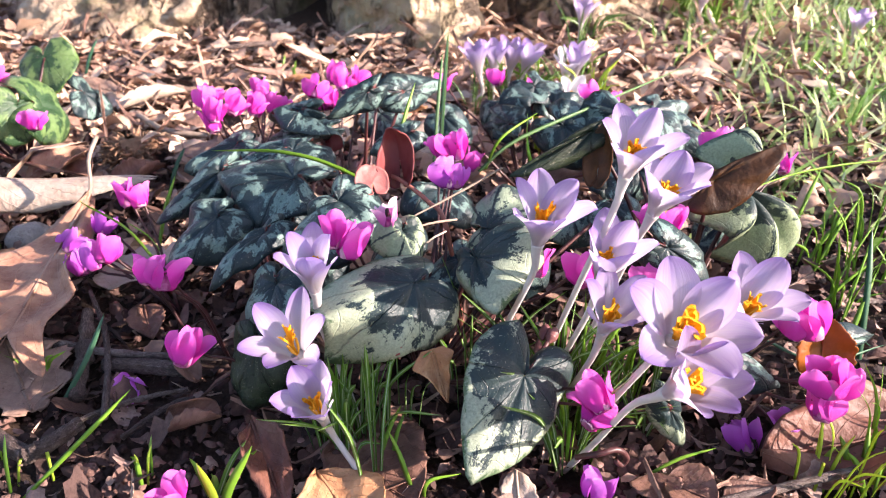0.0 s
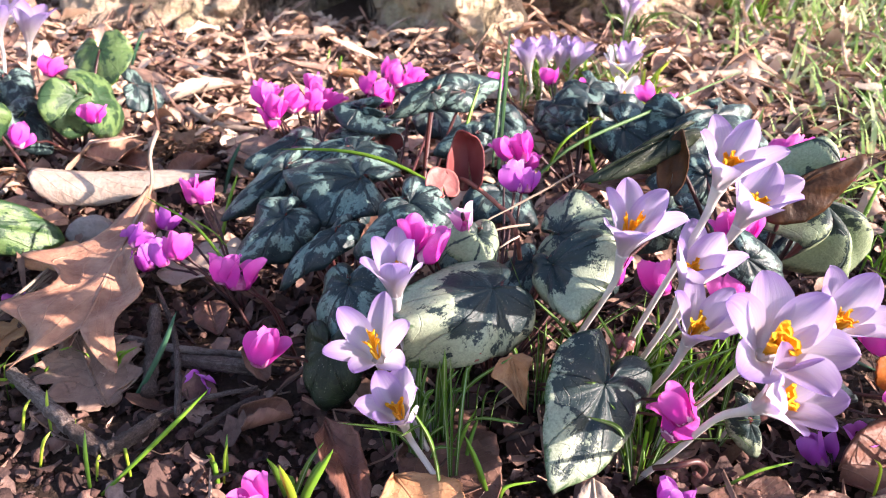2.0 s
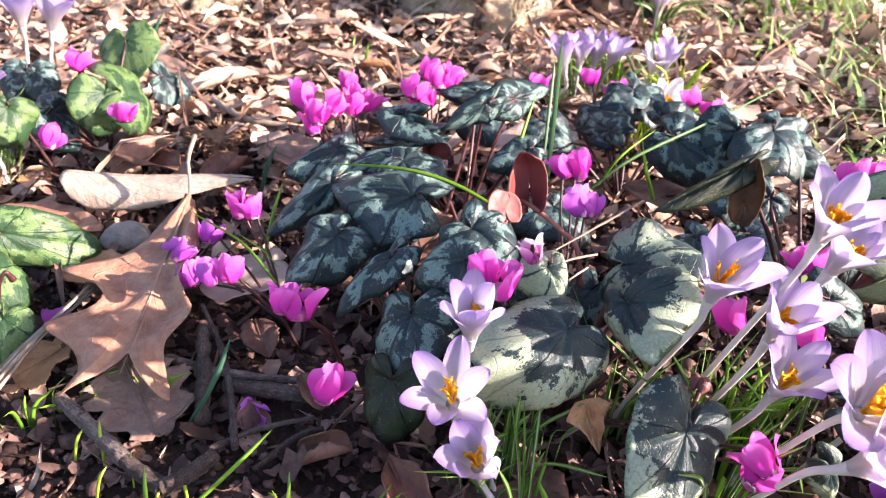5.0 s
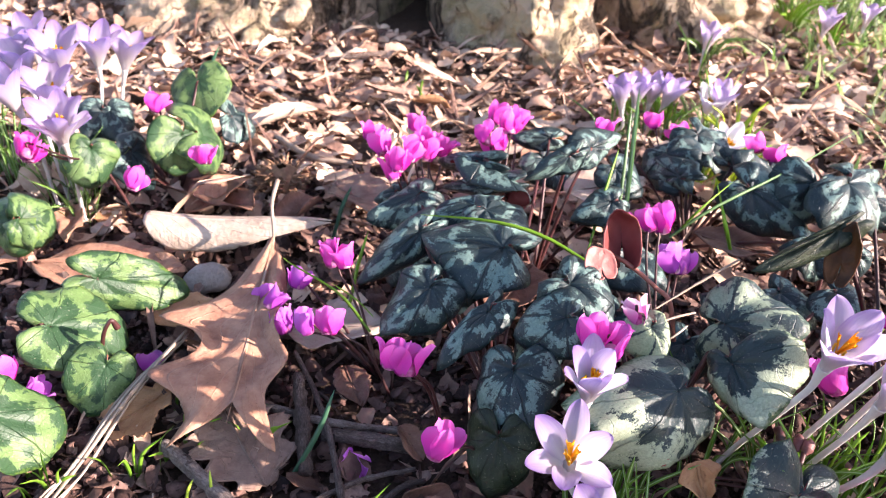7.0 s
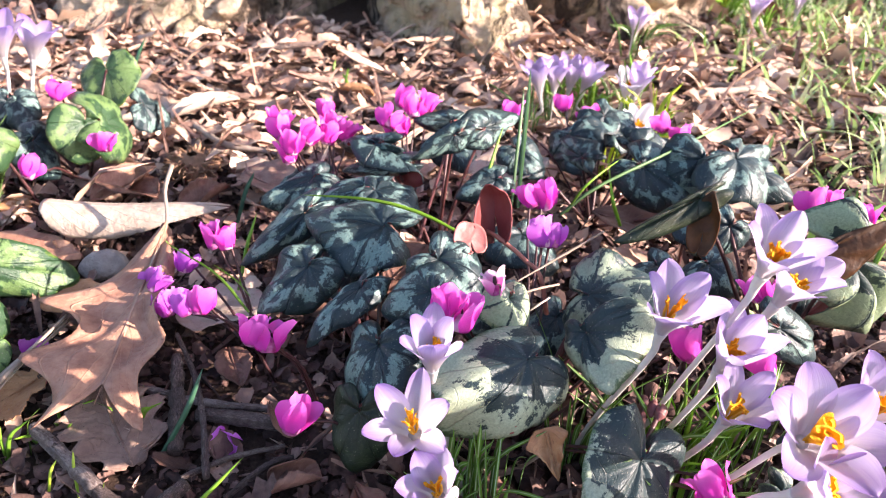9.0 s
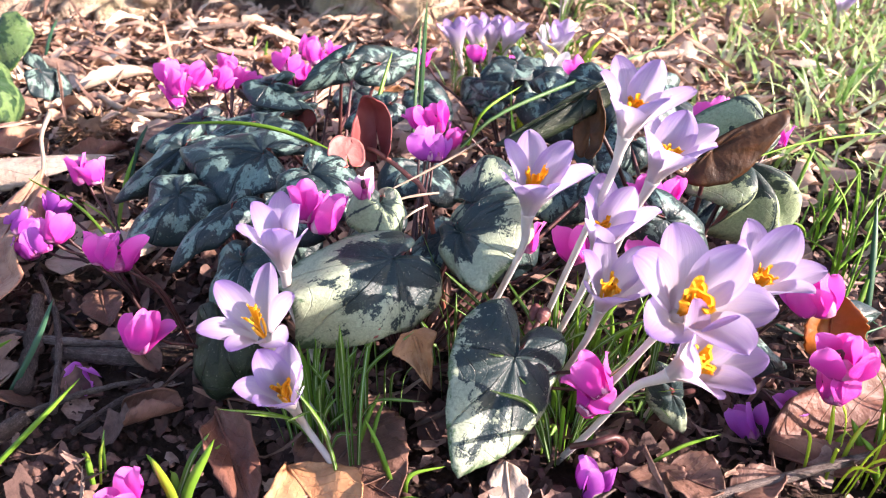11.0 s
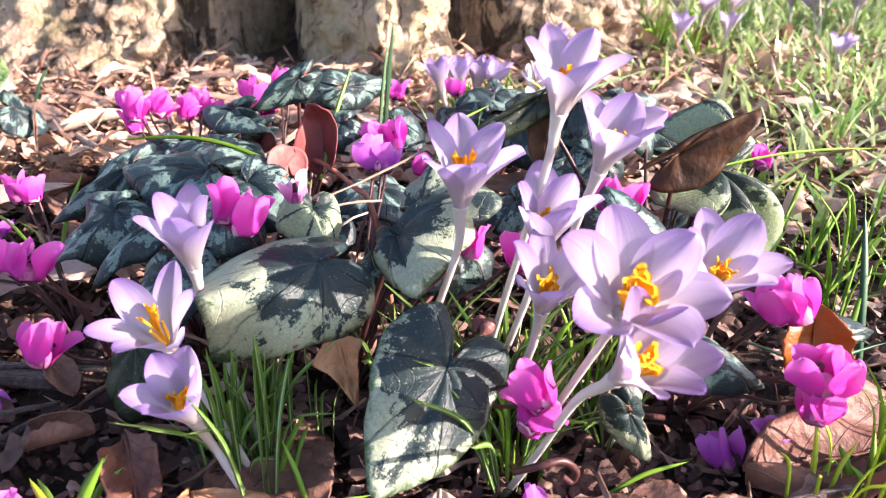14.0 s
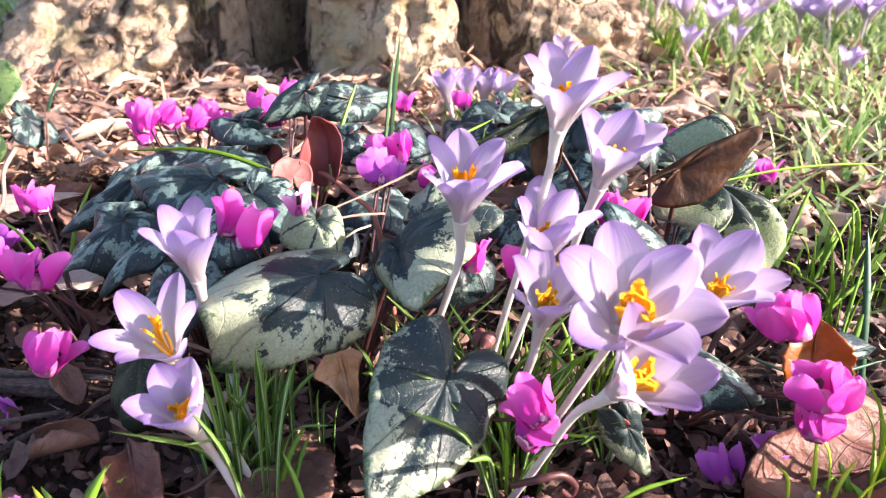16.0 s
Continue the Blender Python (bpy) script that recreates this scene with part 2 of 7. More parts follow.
UNDER = plain_material("maroon_leaf_underside", ((0.2, (0.16, 0.028, 0.029)), (0.8, (0.27, 0.066, 0.062))), 60.0, 0.5, 0.3, 0.0003, 0.14)
ROSE_UNDER = plain_material("rosy_leaf_underside", ((0.2, (0.32, 0.10, 0.09)), (0.8, (0.50, 0.21, 0.18))), 120.0, 0.5, 0.35, 0.0006, 0.10)
BROWN_UNDER = plain_material("brown_leaf_underside", ((0.2, (0.04, 0.016, 0.006)), (0.5, (0.15, 0.055, 0.016)), (0.85, (0.28, 0.12, 0.035))), 90.0, 0.5, 0.4, 0.0008, 0.4)
TAN_LEAF = dry_leaf_material("tan_dry_leaf", (0.50, 0.285, 0.19), (0.36, 0.178, 0.118), (0.22, 0.10, 0.068))
PALE_DRY = dry_leaf_material("bleached_dry_leaf", (0.60, 0.48, 0.395), (0.50, 0.375, 0.295), (0.34, 0.235, 0.175))
BROWN_DRY = dry_leaf_material("dark_brown_dry_leaf", (0.25, 0.13, 0.095), (0.16, 0.078, 0.056), (0.08, 0.036, 0.027))
ORANGE_DRY = dry_leaf_material("orange_brown_dry_leaf", (0.56, 0.31, 0.16), (0.42, 0.20, 0.095), (0.26, 0.10, 0.05))
RUST_DRY = dry_leaf_material("rust_brown_dry_leaf", (0.24, 0.105, 0.072), (0.15, 0.060, 0.042), (0.08, 0.030, 0.022))
GREY_DRY = dry_leaf_material("grey_brown_dry_leaf", (0.37, 0.245, 0.185), (0.26, 0.158, 0.12), (0.14, 0.08, 0.062))
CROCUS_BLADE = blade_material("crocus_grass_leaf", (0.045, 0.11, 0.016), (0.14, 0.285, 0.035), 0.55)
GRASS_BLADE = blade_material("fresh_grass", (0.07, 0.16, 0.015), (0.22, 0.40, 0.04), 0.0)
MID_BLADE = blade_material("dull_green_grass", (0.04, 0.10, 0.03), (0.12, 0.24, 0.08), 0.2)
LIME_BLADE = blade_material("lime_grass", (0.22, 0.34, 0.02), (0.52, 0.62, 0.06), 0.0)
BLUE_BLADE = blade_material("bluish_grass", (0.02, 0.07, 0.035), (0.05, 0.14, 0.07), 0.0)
STRAW = plain_material("pale_straw", ((0.2, (0.22, 0.15, 0.11)), (0.8, (0.47, 0.37, 0.295))), 140.0, 0.6, 0.3, 0.0003)


def twig_material(name, dark, mid, light):
    k = Mat(name, 0.8, 0.25)
    u, v = k.uv()
    lane = k.node("CombineXYZ", X=k.math("SINE", k.math("MULTIPLY", u, 6.2832)), Y=k.math("COSINE", k.math("MULTIPLY", u, 6.2832)), Z=k.math("MULTIPLY", v, 5.0))
    fibre = k.node("TexNoise", Scale=5.0, Detail=6.0, Roughness=0.72)
    k.link(lane.outputs[0], fibre.inputs["Vector"])
    rings = k.noise(260.0, 4.0, 0.7)
    patch = k.noise(45.0, 3.0, 0.6)
    f = k.math("ADD", k.math("MULTIPLY", fibre.outputs["Fac"], 0.55), k.math("ADD", k.math("MULTIPLY", rings, 0.25), k.math("MULTIPLY", patch, 0.25)))
    f = k.math("ADD", f, k.math("MULTIPLY", k.math("SUBTRACT", k.rand(), 0.5), 0.12))
    c = k.ramp(f, (0.36, dark), (0.52, mid), (0.70, light))
    k.color(c).bump(k.math("ADD", fibre.outputs["Fac"], k.math("MULTIPLY", rings, 0.6)), 0.0022, 1.0)
    return k.m


WOOD = twig_material("weathered_twig_bark", (0.030, 0.019, 0.016), (0.125, 0.085, 0.074), (0.36, 0.285, 0.255))
STONE = plain_material("grey_pebble", ((0.2, (0.26, 0.22, 0.20)), (0.5, (0.40, 0.35, 0.32)), (0.8, (0.55, 0.50, 0.46))), 150.0, 0.8, 0.3, 0.0016)
SEED = plain_material("spiny_brown_husk", ((0.2, (0.12, 0.06, 0.035)), (0.8, (0.38, 0.22, 0.135))), 140.0, 0.8, 0.25, 0.0008)
ORANGE_LEAF = plain_material("glossy_orange_leaf", ((0.2, (0.22, 0.055, 0.010)), (0.8, (0.44, 0.14, 0.025))), 120.0, 0.4, 0.45, 0.0006, 0.35)
LITTER = plain_material("mixed_leaf_litter", ((0.02, (0.07, 0.036, 0.028)), (0.22, (0.26, 0.145, 0.11)), (0.45, (0.49, 0.305, 0.22)), (0.75, (0.60, 0.41, 0.30)), (1.0, (0.69, 0.53, 0.41))), 120.0, 0.6, 0.35, 0.0008, 0.08, "island")
BED_LITTER = plain_material("dark_leaf_litter", ((0.02, (0.036, 0.019, 0.015)), (0.4, (0.14, 0.074, 0.055)), (0.7, (0.29, 0.172, 0.125)), (1.1, (0.52, 0.37, 0.285))), 120.0, 0.55, 0.35, 0.0008, 0.05, "island")
CRUMBS = plain_material("crumbly_soil", ((0.05, (0.017, 0.0095, 0.0082)), (0.5, (0.092, 0.048, 0.041)), (0.9, (0.20, 0.112, 0.092)), (1.2, (0.32, 0.20, 0.168))), 300.0, 0.9, 0.2, 0.0008, 0.0, "island")
CHIPS = plain_material("dark_wood_chips", ((0.05, (0.017, 0.0095, 0.009)), (0.45, (0.080, 0.044, 0.037)), (0.8, (0.20, 0.118, 0.096)), (1.15, (0.42, 0.28, 0.23))), 150.0, 0.8, 0.25, 0.001, 0.0, "island")
TURF = plain_material("lawn_grass", ((0.02, (0.06, 0.14, 0.03)), (0.25, (0.20, 0.36, 0.08)), (0.5, (0.35, 0.50, 0.16)), (0.75, (0.50, 0.60, 0.30)), (1.0, (0.72, 0.72, 0.48))), 60.0, 0.45, 0.4, 0.0002, 0.3, "island")


def ground_material():
    k = Mat("soil_and_lawn", 0.9, 0.2)
    n, f = k.noise(38.0, 6.0, 0.7), k.noise(420.0, 5.0, 0.7)
    soil = k.ramp(k.math("ADD", k.math("MULTIPLY", n, 0.5), k.math("MULTIPLY", f, 0.5)), (0.3, (0.016, 0.010, 0.008)), (0.55, (0.06, 0.036, 0.026)), (0.75, (0.16, 0.10, 0.07)))
    green = k.ramp(k.noise(9.0, 6.0, 0.75), (0.3, (0.05, 0.09, 0.02)), (0.7, (0.16, 0.22, 0.06)))
    s = k.node("SeparateXYZ")
    k.link(k.coord(), s.inputs[0])
    dust = k.ramp(f, (0.3, (0.045, 0.027, 0.020)), (0.7, (0.17, 0.11, 0.08)))
    def reach(cx, cy):
        dx, dy = k.math("SUBTRACT", s.outputs[0], cx), k.math("SUBTRACT", s.outputs[1], cy)
        return k.math("SQRT", k.math("ADD", k.math("MULTIPLY", dx, dx), k.math("MULTIPLY", dy, dy)))

    ragged = k.math("MULTIPLY", k.math("SUBTRACT", k.noise(5.0, 5.0, 0.65), 0.5), 0.7)
    trodden = k.math("SUBTRACT", 1.0, k.smooth(k.math("ADD", reach(-0.14, 1.30), ragged), 0.45, 1.0))
    soil = k.mix(trodden, soil, dust)
    k.color(k.mix(k.smooth(k.math("ADD", reach(-0.20, 0.62), ragged), 0.75, 1.25), soil, green))
    k.bump(k.math("ADD", n, f), 0.004, 0.9)
    return k.m


def bark_material():
    k = Mat("flaking_tree_bark", 0.85, 0.2)
    n, f = k.noise(11.0, 6.0, 0.65), k.noise(60.0, 6.0, 0.75)
    c = k.ramp(k.math("ADD", k.math("MULTIPLY", n, 0.5), k.math("MULTIPLY", f, 0.5)), (0.34, (0.06, 0.042, 0.032)), (0.42, (0.24, 0.17, 0.125)), (0.52, (0.44, 0.325, 0.235)), (0.68, (0.57, 0.44, 0.33)))
    moss = k.smooth(k.noise(7.0, 6.0, 0.72), 0.50, 0.62)
    c = k.mix(k.math("MULTIPLY", moss, 0.4), c, (0.30, 0.27, 0.11))
    squeeze = k.node("Mapping", Scale=(1.0, 1.0, 0.55))
    k.link(k.coord(), squeeze.inputs["Vector"])
    # bark pits, with the shade inside the holes put into the colour
    pits = k.math("SUBTRACT", 1.0, k.smooth(k.noise(13.0, 8.0, 0.68, squeeze.outputs[0], 1.6), 0.39, 0.47))
    c = k.mix(k.math("MULTIPLY", pits, 0.92), c, (0.04, 0.028, 0.022))
    warp = k.node("TexNoise", Scale=9.0, Detail=4.0)
    k.link(squeeze.outputs[0], warp.inputs["Vector"])
    bent = k.node("VectorMath")
    k.link(squeeze.outputs[0], bent.inputs[0]), k.link(k.mix(1.0, warp.outputs["Color"], (0.22, 0.22, 0.22), "MULTIPLY"), bent.inputs[1])
    cells = k.node("TexVoronoi", Scale=17.0)
    cells.feature = "DISTANCE_TO_EDGE"
    k.link(bent.outputs[0], cells.inputs["Vector"])
    seam = k.math("SUBTRACT", 1.0, k.smooth(k.math("ADD", cells.outputs["Distance"], k.math("MULTIPLY", k.noise(14.0, 5.0, 0.7), 0.30)), 0.12, 0.17))
    c = k.mix(k.math("MULTIPLY", seam, 0.45), c, (0.05, 0.036, 0.028))
    pits = k.math("MAXIMUM", pits, seam)
    f = k.math("SUBTRACT", f, k.math("MULTIPLY", pits, 2.0))
    k.color(c).bump(k.math("ADD", f, k.noise(170.0, 4.0)), 0.006, 1.0)
    return k.m


SOIL, BARK = ground_material(), bark_material()

# ---- shapes ----


def mesh(name, verts, faces, mats, uvs=None, kinds=None, smooth=True):
    me = bpy.data.meshes.new(name)
    me.from_pydata([tuple(v) for v in verts], [], faces)
    for m in mats:
        me.materials.append(m)
    if uvs is not None:
        layer = me.uv_layers.new(name="UVMap")
        loop = np.zeros(len(me.loops), int)
        me.loops.foreach_get("vertex_index", loop)
        layer.data.foreach_set("uv", np.asarray(uvs, float)[loop].ravel())
    if kinds is not None:
        me.polygons.foreach_set("material_index", kinds)
    me.polygons.foreach_set("use_smooth", [smooth] * len(me.polygons))
    me.update()
    return me


def part(name, me, parent=None, label=""):
    ob = new(name, me)
    ob.parent = parent
    return tagged(ob, label)


def thing(name, at, label, category, group="", me=None, kind=""):
    ob = new(name, me)
    ob.location = at
    return tagged(ob, label, category, group, kind)


def grid_faces(a, b, start=0, flip=False):
    i, j = np.meshgrid(np.arange(a - 1), np.arange(b - 1), indexing="ij")
    q = np.stack([i * b + j, (i + 1) * b + j, (i + 1) * b + j + 1, i * b + j + 1], -1).reshape(-1, 4) + start
    return (q[:, ::-1] if flip else q).tolist()


def sheet(name, p, uv, mat):
    """One thin curved sheet from a grid of places."""
    a, b = p.shape[:2]
    return mesh(name, p.reshape(-1, 3), grid_faces(a, b), [mat], uv.reshape(-1, 2))


def shell(name, p, uv, top, under, thick):
    """A sheet with thickness, its two sides of two materials."""
    a, b = p.shape[:2]
    n = np.cross(np.gradient(p, axis=0), np.gradient(p, axis=1))
    n /= np.linalg.norm(n, axis=-1, keepdims=True) + 1e-12
    low = p - n * thick
    f = grid_faces(a, b)
    g = grid_faces(a, b, a * b, True)
    ring = [i * b for i in range(a)] + [(a - 1) * b + j for j in range(1, b)] + [i * b + b - 1 for i in range(a - 2, -1, -1)] + list(range(b - 2, 0, -1))
    rim = [(q, p_, p_ + a * b, q + a * b) for p_, q in zip(ring, ring[1:] + ring[:1])]
    kinds = [0] * len(f) + [1] * len(g) + [0] * len(rim)
    return mesh(name, np.concatenate([p.reshape(-1, 3), low.reshape(-1, 3)]), f + g + rim, [top, under], np.concatenate([uv.reshape(-1, 2)] * 2), kinds)


def smooth_line(points, n):
    p = np.array(points, float)
    q = np.concatenate([[2 * p[0] - p[1]], p, [2 * p[-1] - p[-2]]])
    out = []
    for s in np.linspace(0, len(p) - 1, n):
        i = min(int(s), len(p) - 2)
        t = s - i
        a, b, c, d = q[i : i + 4]
        out.append(0.5 * (2 * b + (c - a) * t + (2 * a - 5 * b + 4 * c - d) * t * t + (3 * b - a - 3 * c + d) * t**3))
    return np.array(out)


def tube(name, points, radii, mat, sides=8, n=12, knots=0.0, seed=0):
    """A round stalk or twig along a smooth line, closed at both ends."""
    line = smooth_line(points, n)
    r = np.interp(np.linspace(0, 1, n), np.linspace(0, 1, len(radii)), radii)
    rng = np.random.default_rng(seed)
    along = np.gradient(line, axis=0)
    along /= np.linalg.norm(along, axis=1, keepdims=True)
    side = np.cross(along, (0.31, 0.17, 0.93))
    side /= np.linalg.norm(side, axis=1, keepdims=True)
    other = np.cross(along, side)
    ang = np.linspace(0, 2 * math.pi, sides, endpoint=False)
    lumps = rng.normal(size=(n, sides)) * 0.5 + np.repeat(rng.normal(size=(n // 3 + 1, sides)), 3, axis=0)[:n]
    lumps = (lumps + np.roll(lumps, 1, 1) + np.roll(lumps, -1, 1) + np.roll(lumps, 1, 0)) / 2.6
    rr = r[:, None] * (1 + knots * lumps)
    v = line[:, None] + rr[..., None] * (np.cos(ang)[None, :, None] * side[:, None] + np.sin(ang)[None, :, None] * other[:, None])
    v = np.concatenate([v.reshape(-1, 3), line[:1], line[-1:]])
    f = [(i * sides + j, i * sides + (j + 1) % sides, (i + 1) * sides + (j + 1) % sides, (i + 1) * sides + j) for i in range(n - 1) for j in range(sides)]
    e = n * sides
    f += [(e, (j + 1) % sides, j) for j in range(sides)] + [(e + 1, e - sides + j, e - sides + (j + 1) % sides) for j in range(sides)]
    uv = np.concatenate([np.stack(np.meshgrid(np.linspace(0, 1, n), ang / 6.2832, indexing="ij"), -1)[..., ::-1].reshape(-1, 2), [[0.5, 0], [0.5, 1]]])
    return mesh(name, v, f, [mat], uv)


# ---- kinds of thing ----


def heart_blade(name, stalk_end, tip, side, top, under, bow=0.17, wave=0.07, curl=0.24, k=0.42, seed=0, fold=0.0, thick=0.0006, pucker=0.055, ridge=0.34, other=0.85, point=0.06, heart=0.8, tunnel=0.0):
    """A heart-shaped blade from the end of its stalk to its tip, as wide as side tells, doming and crimped. Around its own origin, with its place."""
    rng = np.random.default_rng(seed)
    n0, t0, s0 = (np.array(v, float) for v in (stalk_end, tip, side))
    length = np.linalg.norm(t0 - n0)
    y = (t0 - n0) / length
    x = (s0 - n0) - ((s0 - n0) @ y) * y
    half = np.linalg.norm(x)
    x /= half
    z = np.cross(x, y)
    flip = z @ np.array((0.0, -0.5, 0.87)) < 0
    if flip:
        z = -z
    phi = np.linspace(-math.radians(171), math.radians(171), 49)
    rim = ((1 + np.cos(phi)) / 2) ** k
    keel = np.interp(np.abs(np.degrees(phi)), [0, 10, 25, 45, 70, 95, 120, 145, 160, 171], [1.0, 0.93, 0.82, 0.74, 0.71, 0.70, 0.66, 0.56, 0.40, 0.16])
    rim = rim * (1 - heart) + keel * heart
    rim *= 1 + point * np.exp(-((phi / 0.38) ** 2))
    rim *= 1 + 0.03 * np.cos(5 * phi + rng.uniform(0, 6)) + 0.012 * np.cos(13 * phi + rng.uniform(0, 6)) + 0.008 * rng.normal(size=49)
    across = np.sin(phi) * rim
    across *= half / np.abs(across).max()
    across = np.where(across < 0, across * other, across)
    ahead = np.cos(phi) * rim * length / (1 + point)
    r = np.linspace(0.015, 1, 13)
    gx, gy, gr = across[:, None] * r, ahead[:, None] * r, np.ones(49)[:, None] * r
    size = (length + half) / 2
    h = 0.75 * bow * size * (4 * gr * (1 - gr)) ** 0.8
    h = h - curl * size * gr**4 * (0.6 + 0.4 * np.cos(3 * phi + rng.uniform(0, 6)))[:, None]
    h = h + wave * size * gr**2.5 * (np.sin(4 * phi + rng.uniform(0, 6)) + 0.6 * np.sin(7 * phi + rng.uniform(0, 6)))[:, None]
    h = h + pucker * size * (gr * (1.15 - gr) * 4) * (np.abs(np.sin(3.5 * phi))[:, None] ** 0.7 - 0.6)
    h = h + 0.016 * size * gr * np.sin(9 * phi[:, None] + 7 * gr + rng.uniform(0, 6)) - 0.05 * size * np.exp(-((gx / (0.05 * half)) ** 2)) * gr * (1.1 - gr) * (gy > 0)
    h = h - tunnel * np.abs(gx) ** 1.4 / half**0.4 * np.clip((gy / length - 0.35) / 0.5, 0, 1) ** 1.5
    h = h + fold * np.abs(gx) + ridge * np.where(gx < 0, gx, 0)
    p = gx[..., None] * x + gy[..., None] * y + h[..., None] * z
    uv = np.stack([np.ones(13) * (phi[:, None] / 6.2832 + 0.5), gr], -1)
    if flip:
        p, uv = p[::-1], uv[::-1]
    return shell(name, p, uv, top, under, thick), n0


def plant(at, label, group="cyclamen plants in the bed"):
    return thing("cyclamen_plant", at, label, "cyclamen", group)


def add_leaf(owner, stalk_end, tip, side, top=DARK_LEAF, under=UNDER, label="", stalk=True, foot=None, stalk_mat=PEDICEL, **shape):
    me, n0 = heart_blade("leaf", stalk_end, tip, side, top, under, **shape)
    base = np.array(owner.location)
    ob = part("leaf", me, owner, label)
    ob.location = n0 - base
    if stalk:
        end = (base if foot is None else np.array(foot)) - n0
        mid = end * 0.45 + np.array((0, 0, -0.25 * end[2] * 0.4 - 0.004))
        part("leaf_stalk", tube("leaf_stalk", [(0, 0, -0.0006), mid, end], [0.0010, 0.0012, 0.0014], stalk_mat, 6, 8), ob)
    return ob


def cyclamen_petal(seed, mat, size):
    """A broad, nearly round petal that turns up sharply at the mouth, stands and flares a little, twisted about its own length."""
    rng = np.random.default_rng(seed)
    u, v = np.linspace(-1, 1, 11), 1 - (1 - np.linspace(0, 1, 17)) ** 1.35
    gu, gv = np.meshgrid(u, v, indexing="ij")
    a = np.radians(np.interp(v, [0, 0.08, 0.22, 0.6, 1.0], [-30, 35, 84, 78 + rng.uniform(-12, 8), 64 + rng.uniform(-26, 18)]))
    step = np.diff(v, prepend=0) * 1.28
    out, back = 0.21 + np.cumsum(step * np.cos(a)), np.cumsum(step * np.sin(a))
    grow = np.clip(v / 0.52, 0, 1)
    w = (0.13 + rng.uniform(0.26, 0.34) * grow * grow * (3 - 2 * grow)) * (1 - np.clip((v - 0.50) / 0.503, 0, 1) ** 2.3) ** 0.55
    uneven = 1 + 0.05 * np.sin(5 * gv + rng.uniform(0, 6)) * np.sign(gu)
    x = gu * w * uneven
    cup = rng.uniform(-0.5, 0.25) * gu**2 * w * np.clip(gv * 2, 0, 1) + 0.07 * np.sin(2.4 * gu + 4 * gv + rng.uniform(0, 6)) * gv + 0.035 * np.abs(gu) ** 3 * gv * np.sin(9 * gv + rng.uniform(0, 6))
    y = out[None] + cup * np.sin(a)[None]
    z = back[None] - cup * np.cos(a)[None]
    mid = out[None] + 0 * gu
    tw = np.radians(rng.uniform(-8, 52)) * np.clip(gv * 1.5, 0, 1)
    x, y = x * np.cos(tw) - (y - mid) * np.sin(tw), mid + (y - mid) * np.cos(tw) + x * np.sin(tw)
    p = np.stack([x, y, z], -1) * size
    return sheet("petal", p, np.stack([gu / 2 + 0.5, gv], -1), mat)


CYC_PETALS = {}


def add_flower(owner, centre, size=0.0125, mat=MAGENTA, nod=25, turn=0.0, seed=0, label="", foot=None, stalk=True):
    """A nodding flower with five swept-back petals, a dark throat, a green calyx and its own stalk. centre: the middle of the petals."""
    rng = np.random.default_rng(seed)
    base = np.array(owner.location)
    ob = part("flower", None, owner, label)
    tilt = Matrix.Rotation(radians(turn), 4, "Z") @ Matrix.Rotation(radians(nod), 4, "X")
    ob.matrix_basis = Matrix.Translation(Vector(np.array(centre) - base)) @ tilt
    for n in range(5):
        key = (mat.name, int(rng.integers(14)))
        if key not in CYC_PETALS:
            CYC_PETALS[key] = cyclamen_petal(key[1], mat, 1.0)
        pt = part("petal", CYC_PETALS[key], ob)
        pt.matrix_basis = Matrix.Diagonal((size, size, size, 1)) @ pose(0, 0, -0.55, 0, 0, n * 72 + 36 + rng.uniform(-20, 20)) @ pose(0, 0, 0, rng.uniform(-15, 9), 0, rng.uniform(-25, 25)) @ Matrix.Diagonal((*(rng.uniform(0.84, 1.12, 3)), 1))
    a, s = np.linspace(0, 6.2832, 11), np.linspace(0, 1, 6)
    rad = np.array([0.22, 0.27, 0.31, 0.30, 0.2, 0.06]) * size
    zz = np.array([-0.58, -0.55, -0.42, -0.22, -0.08, -0.04]) * size
    p = np.stack([np.cos(a)[:, None] * rad, np.sin(a)[:, None] * rad, np.ones(11)[:, None] * zz], -1)
    part("throat", sheet("throat", p, np.stack(np.meshgrid(a, s, indexing="ij"), -1), NOSE), ob)
    if stalk:
        inv = np.array((Matrix.Translation(Vector(base)) @ ob.matrix_basis).inverted())
        end = (base if foot is None else np.array(foot)).astype(float)
        top = np.array(Matrix.Translation(Vector(base)) @ ob.matrix_basis @ Vector((0, 0, -0.08 * size)))
        mid = 0.5 * (top + end) + np.array((rng.uniform(-0.004, 0.004), 0.003, 0.006))
        pts = [top, top + np.array((0, 0.002, 0.003)), 0.8 * top + 0.2 * end + np.array((0, 0.004, 0.0)), mid, end]
        pts = [(inv @ np.append(q, 1))[:3] for q in pts]
        part("flower_stalk", tube("flower_stalk", pts, [0.0009, 0.0008, 0.0007, 0.0008, 0.0009], PEDICEL, 6, 14), ob)
    return ob


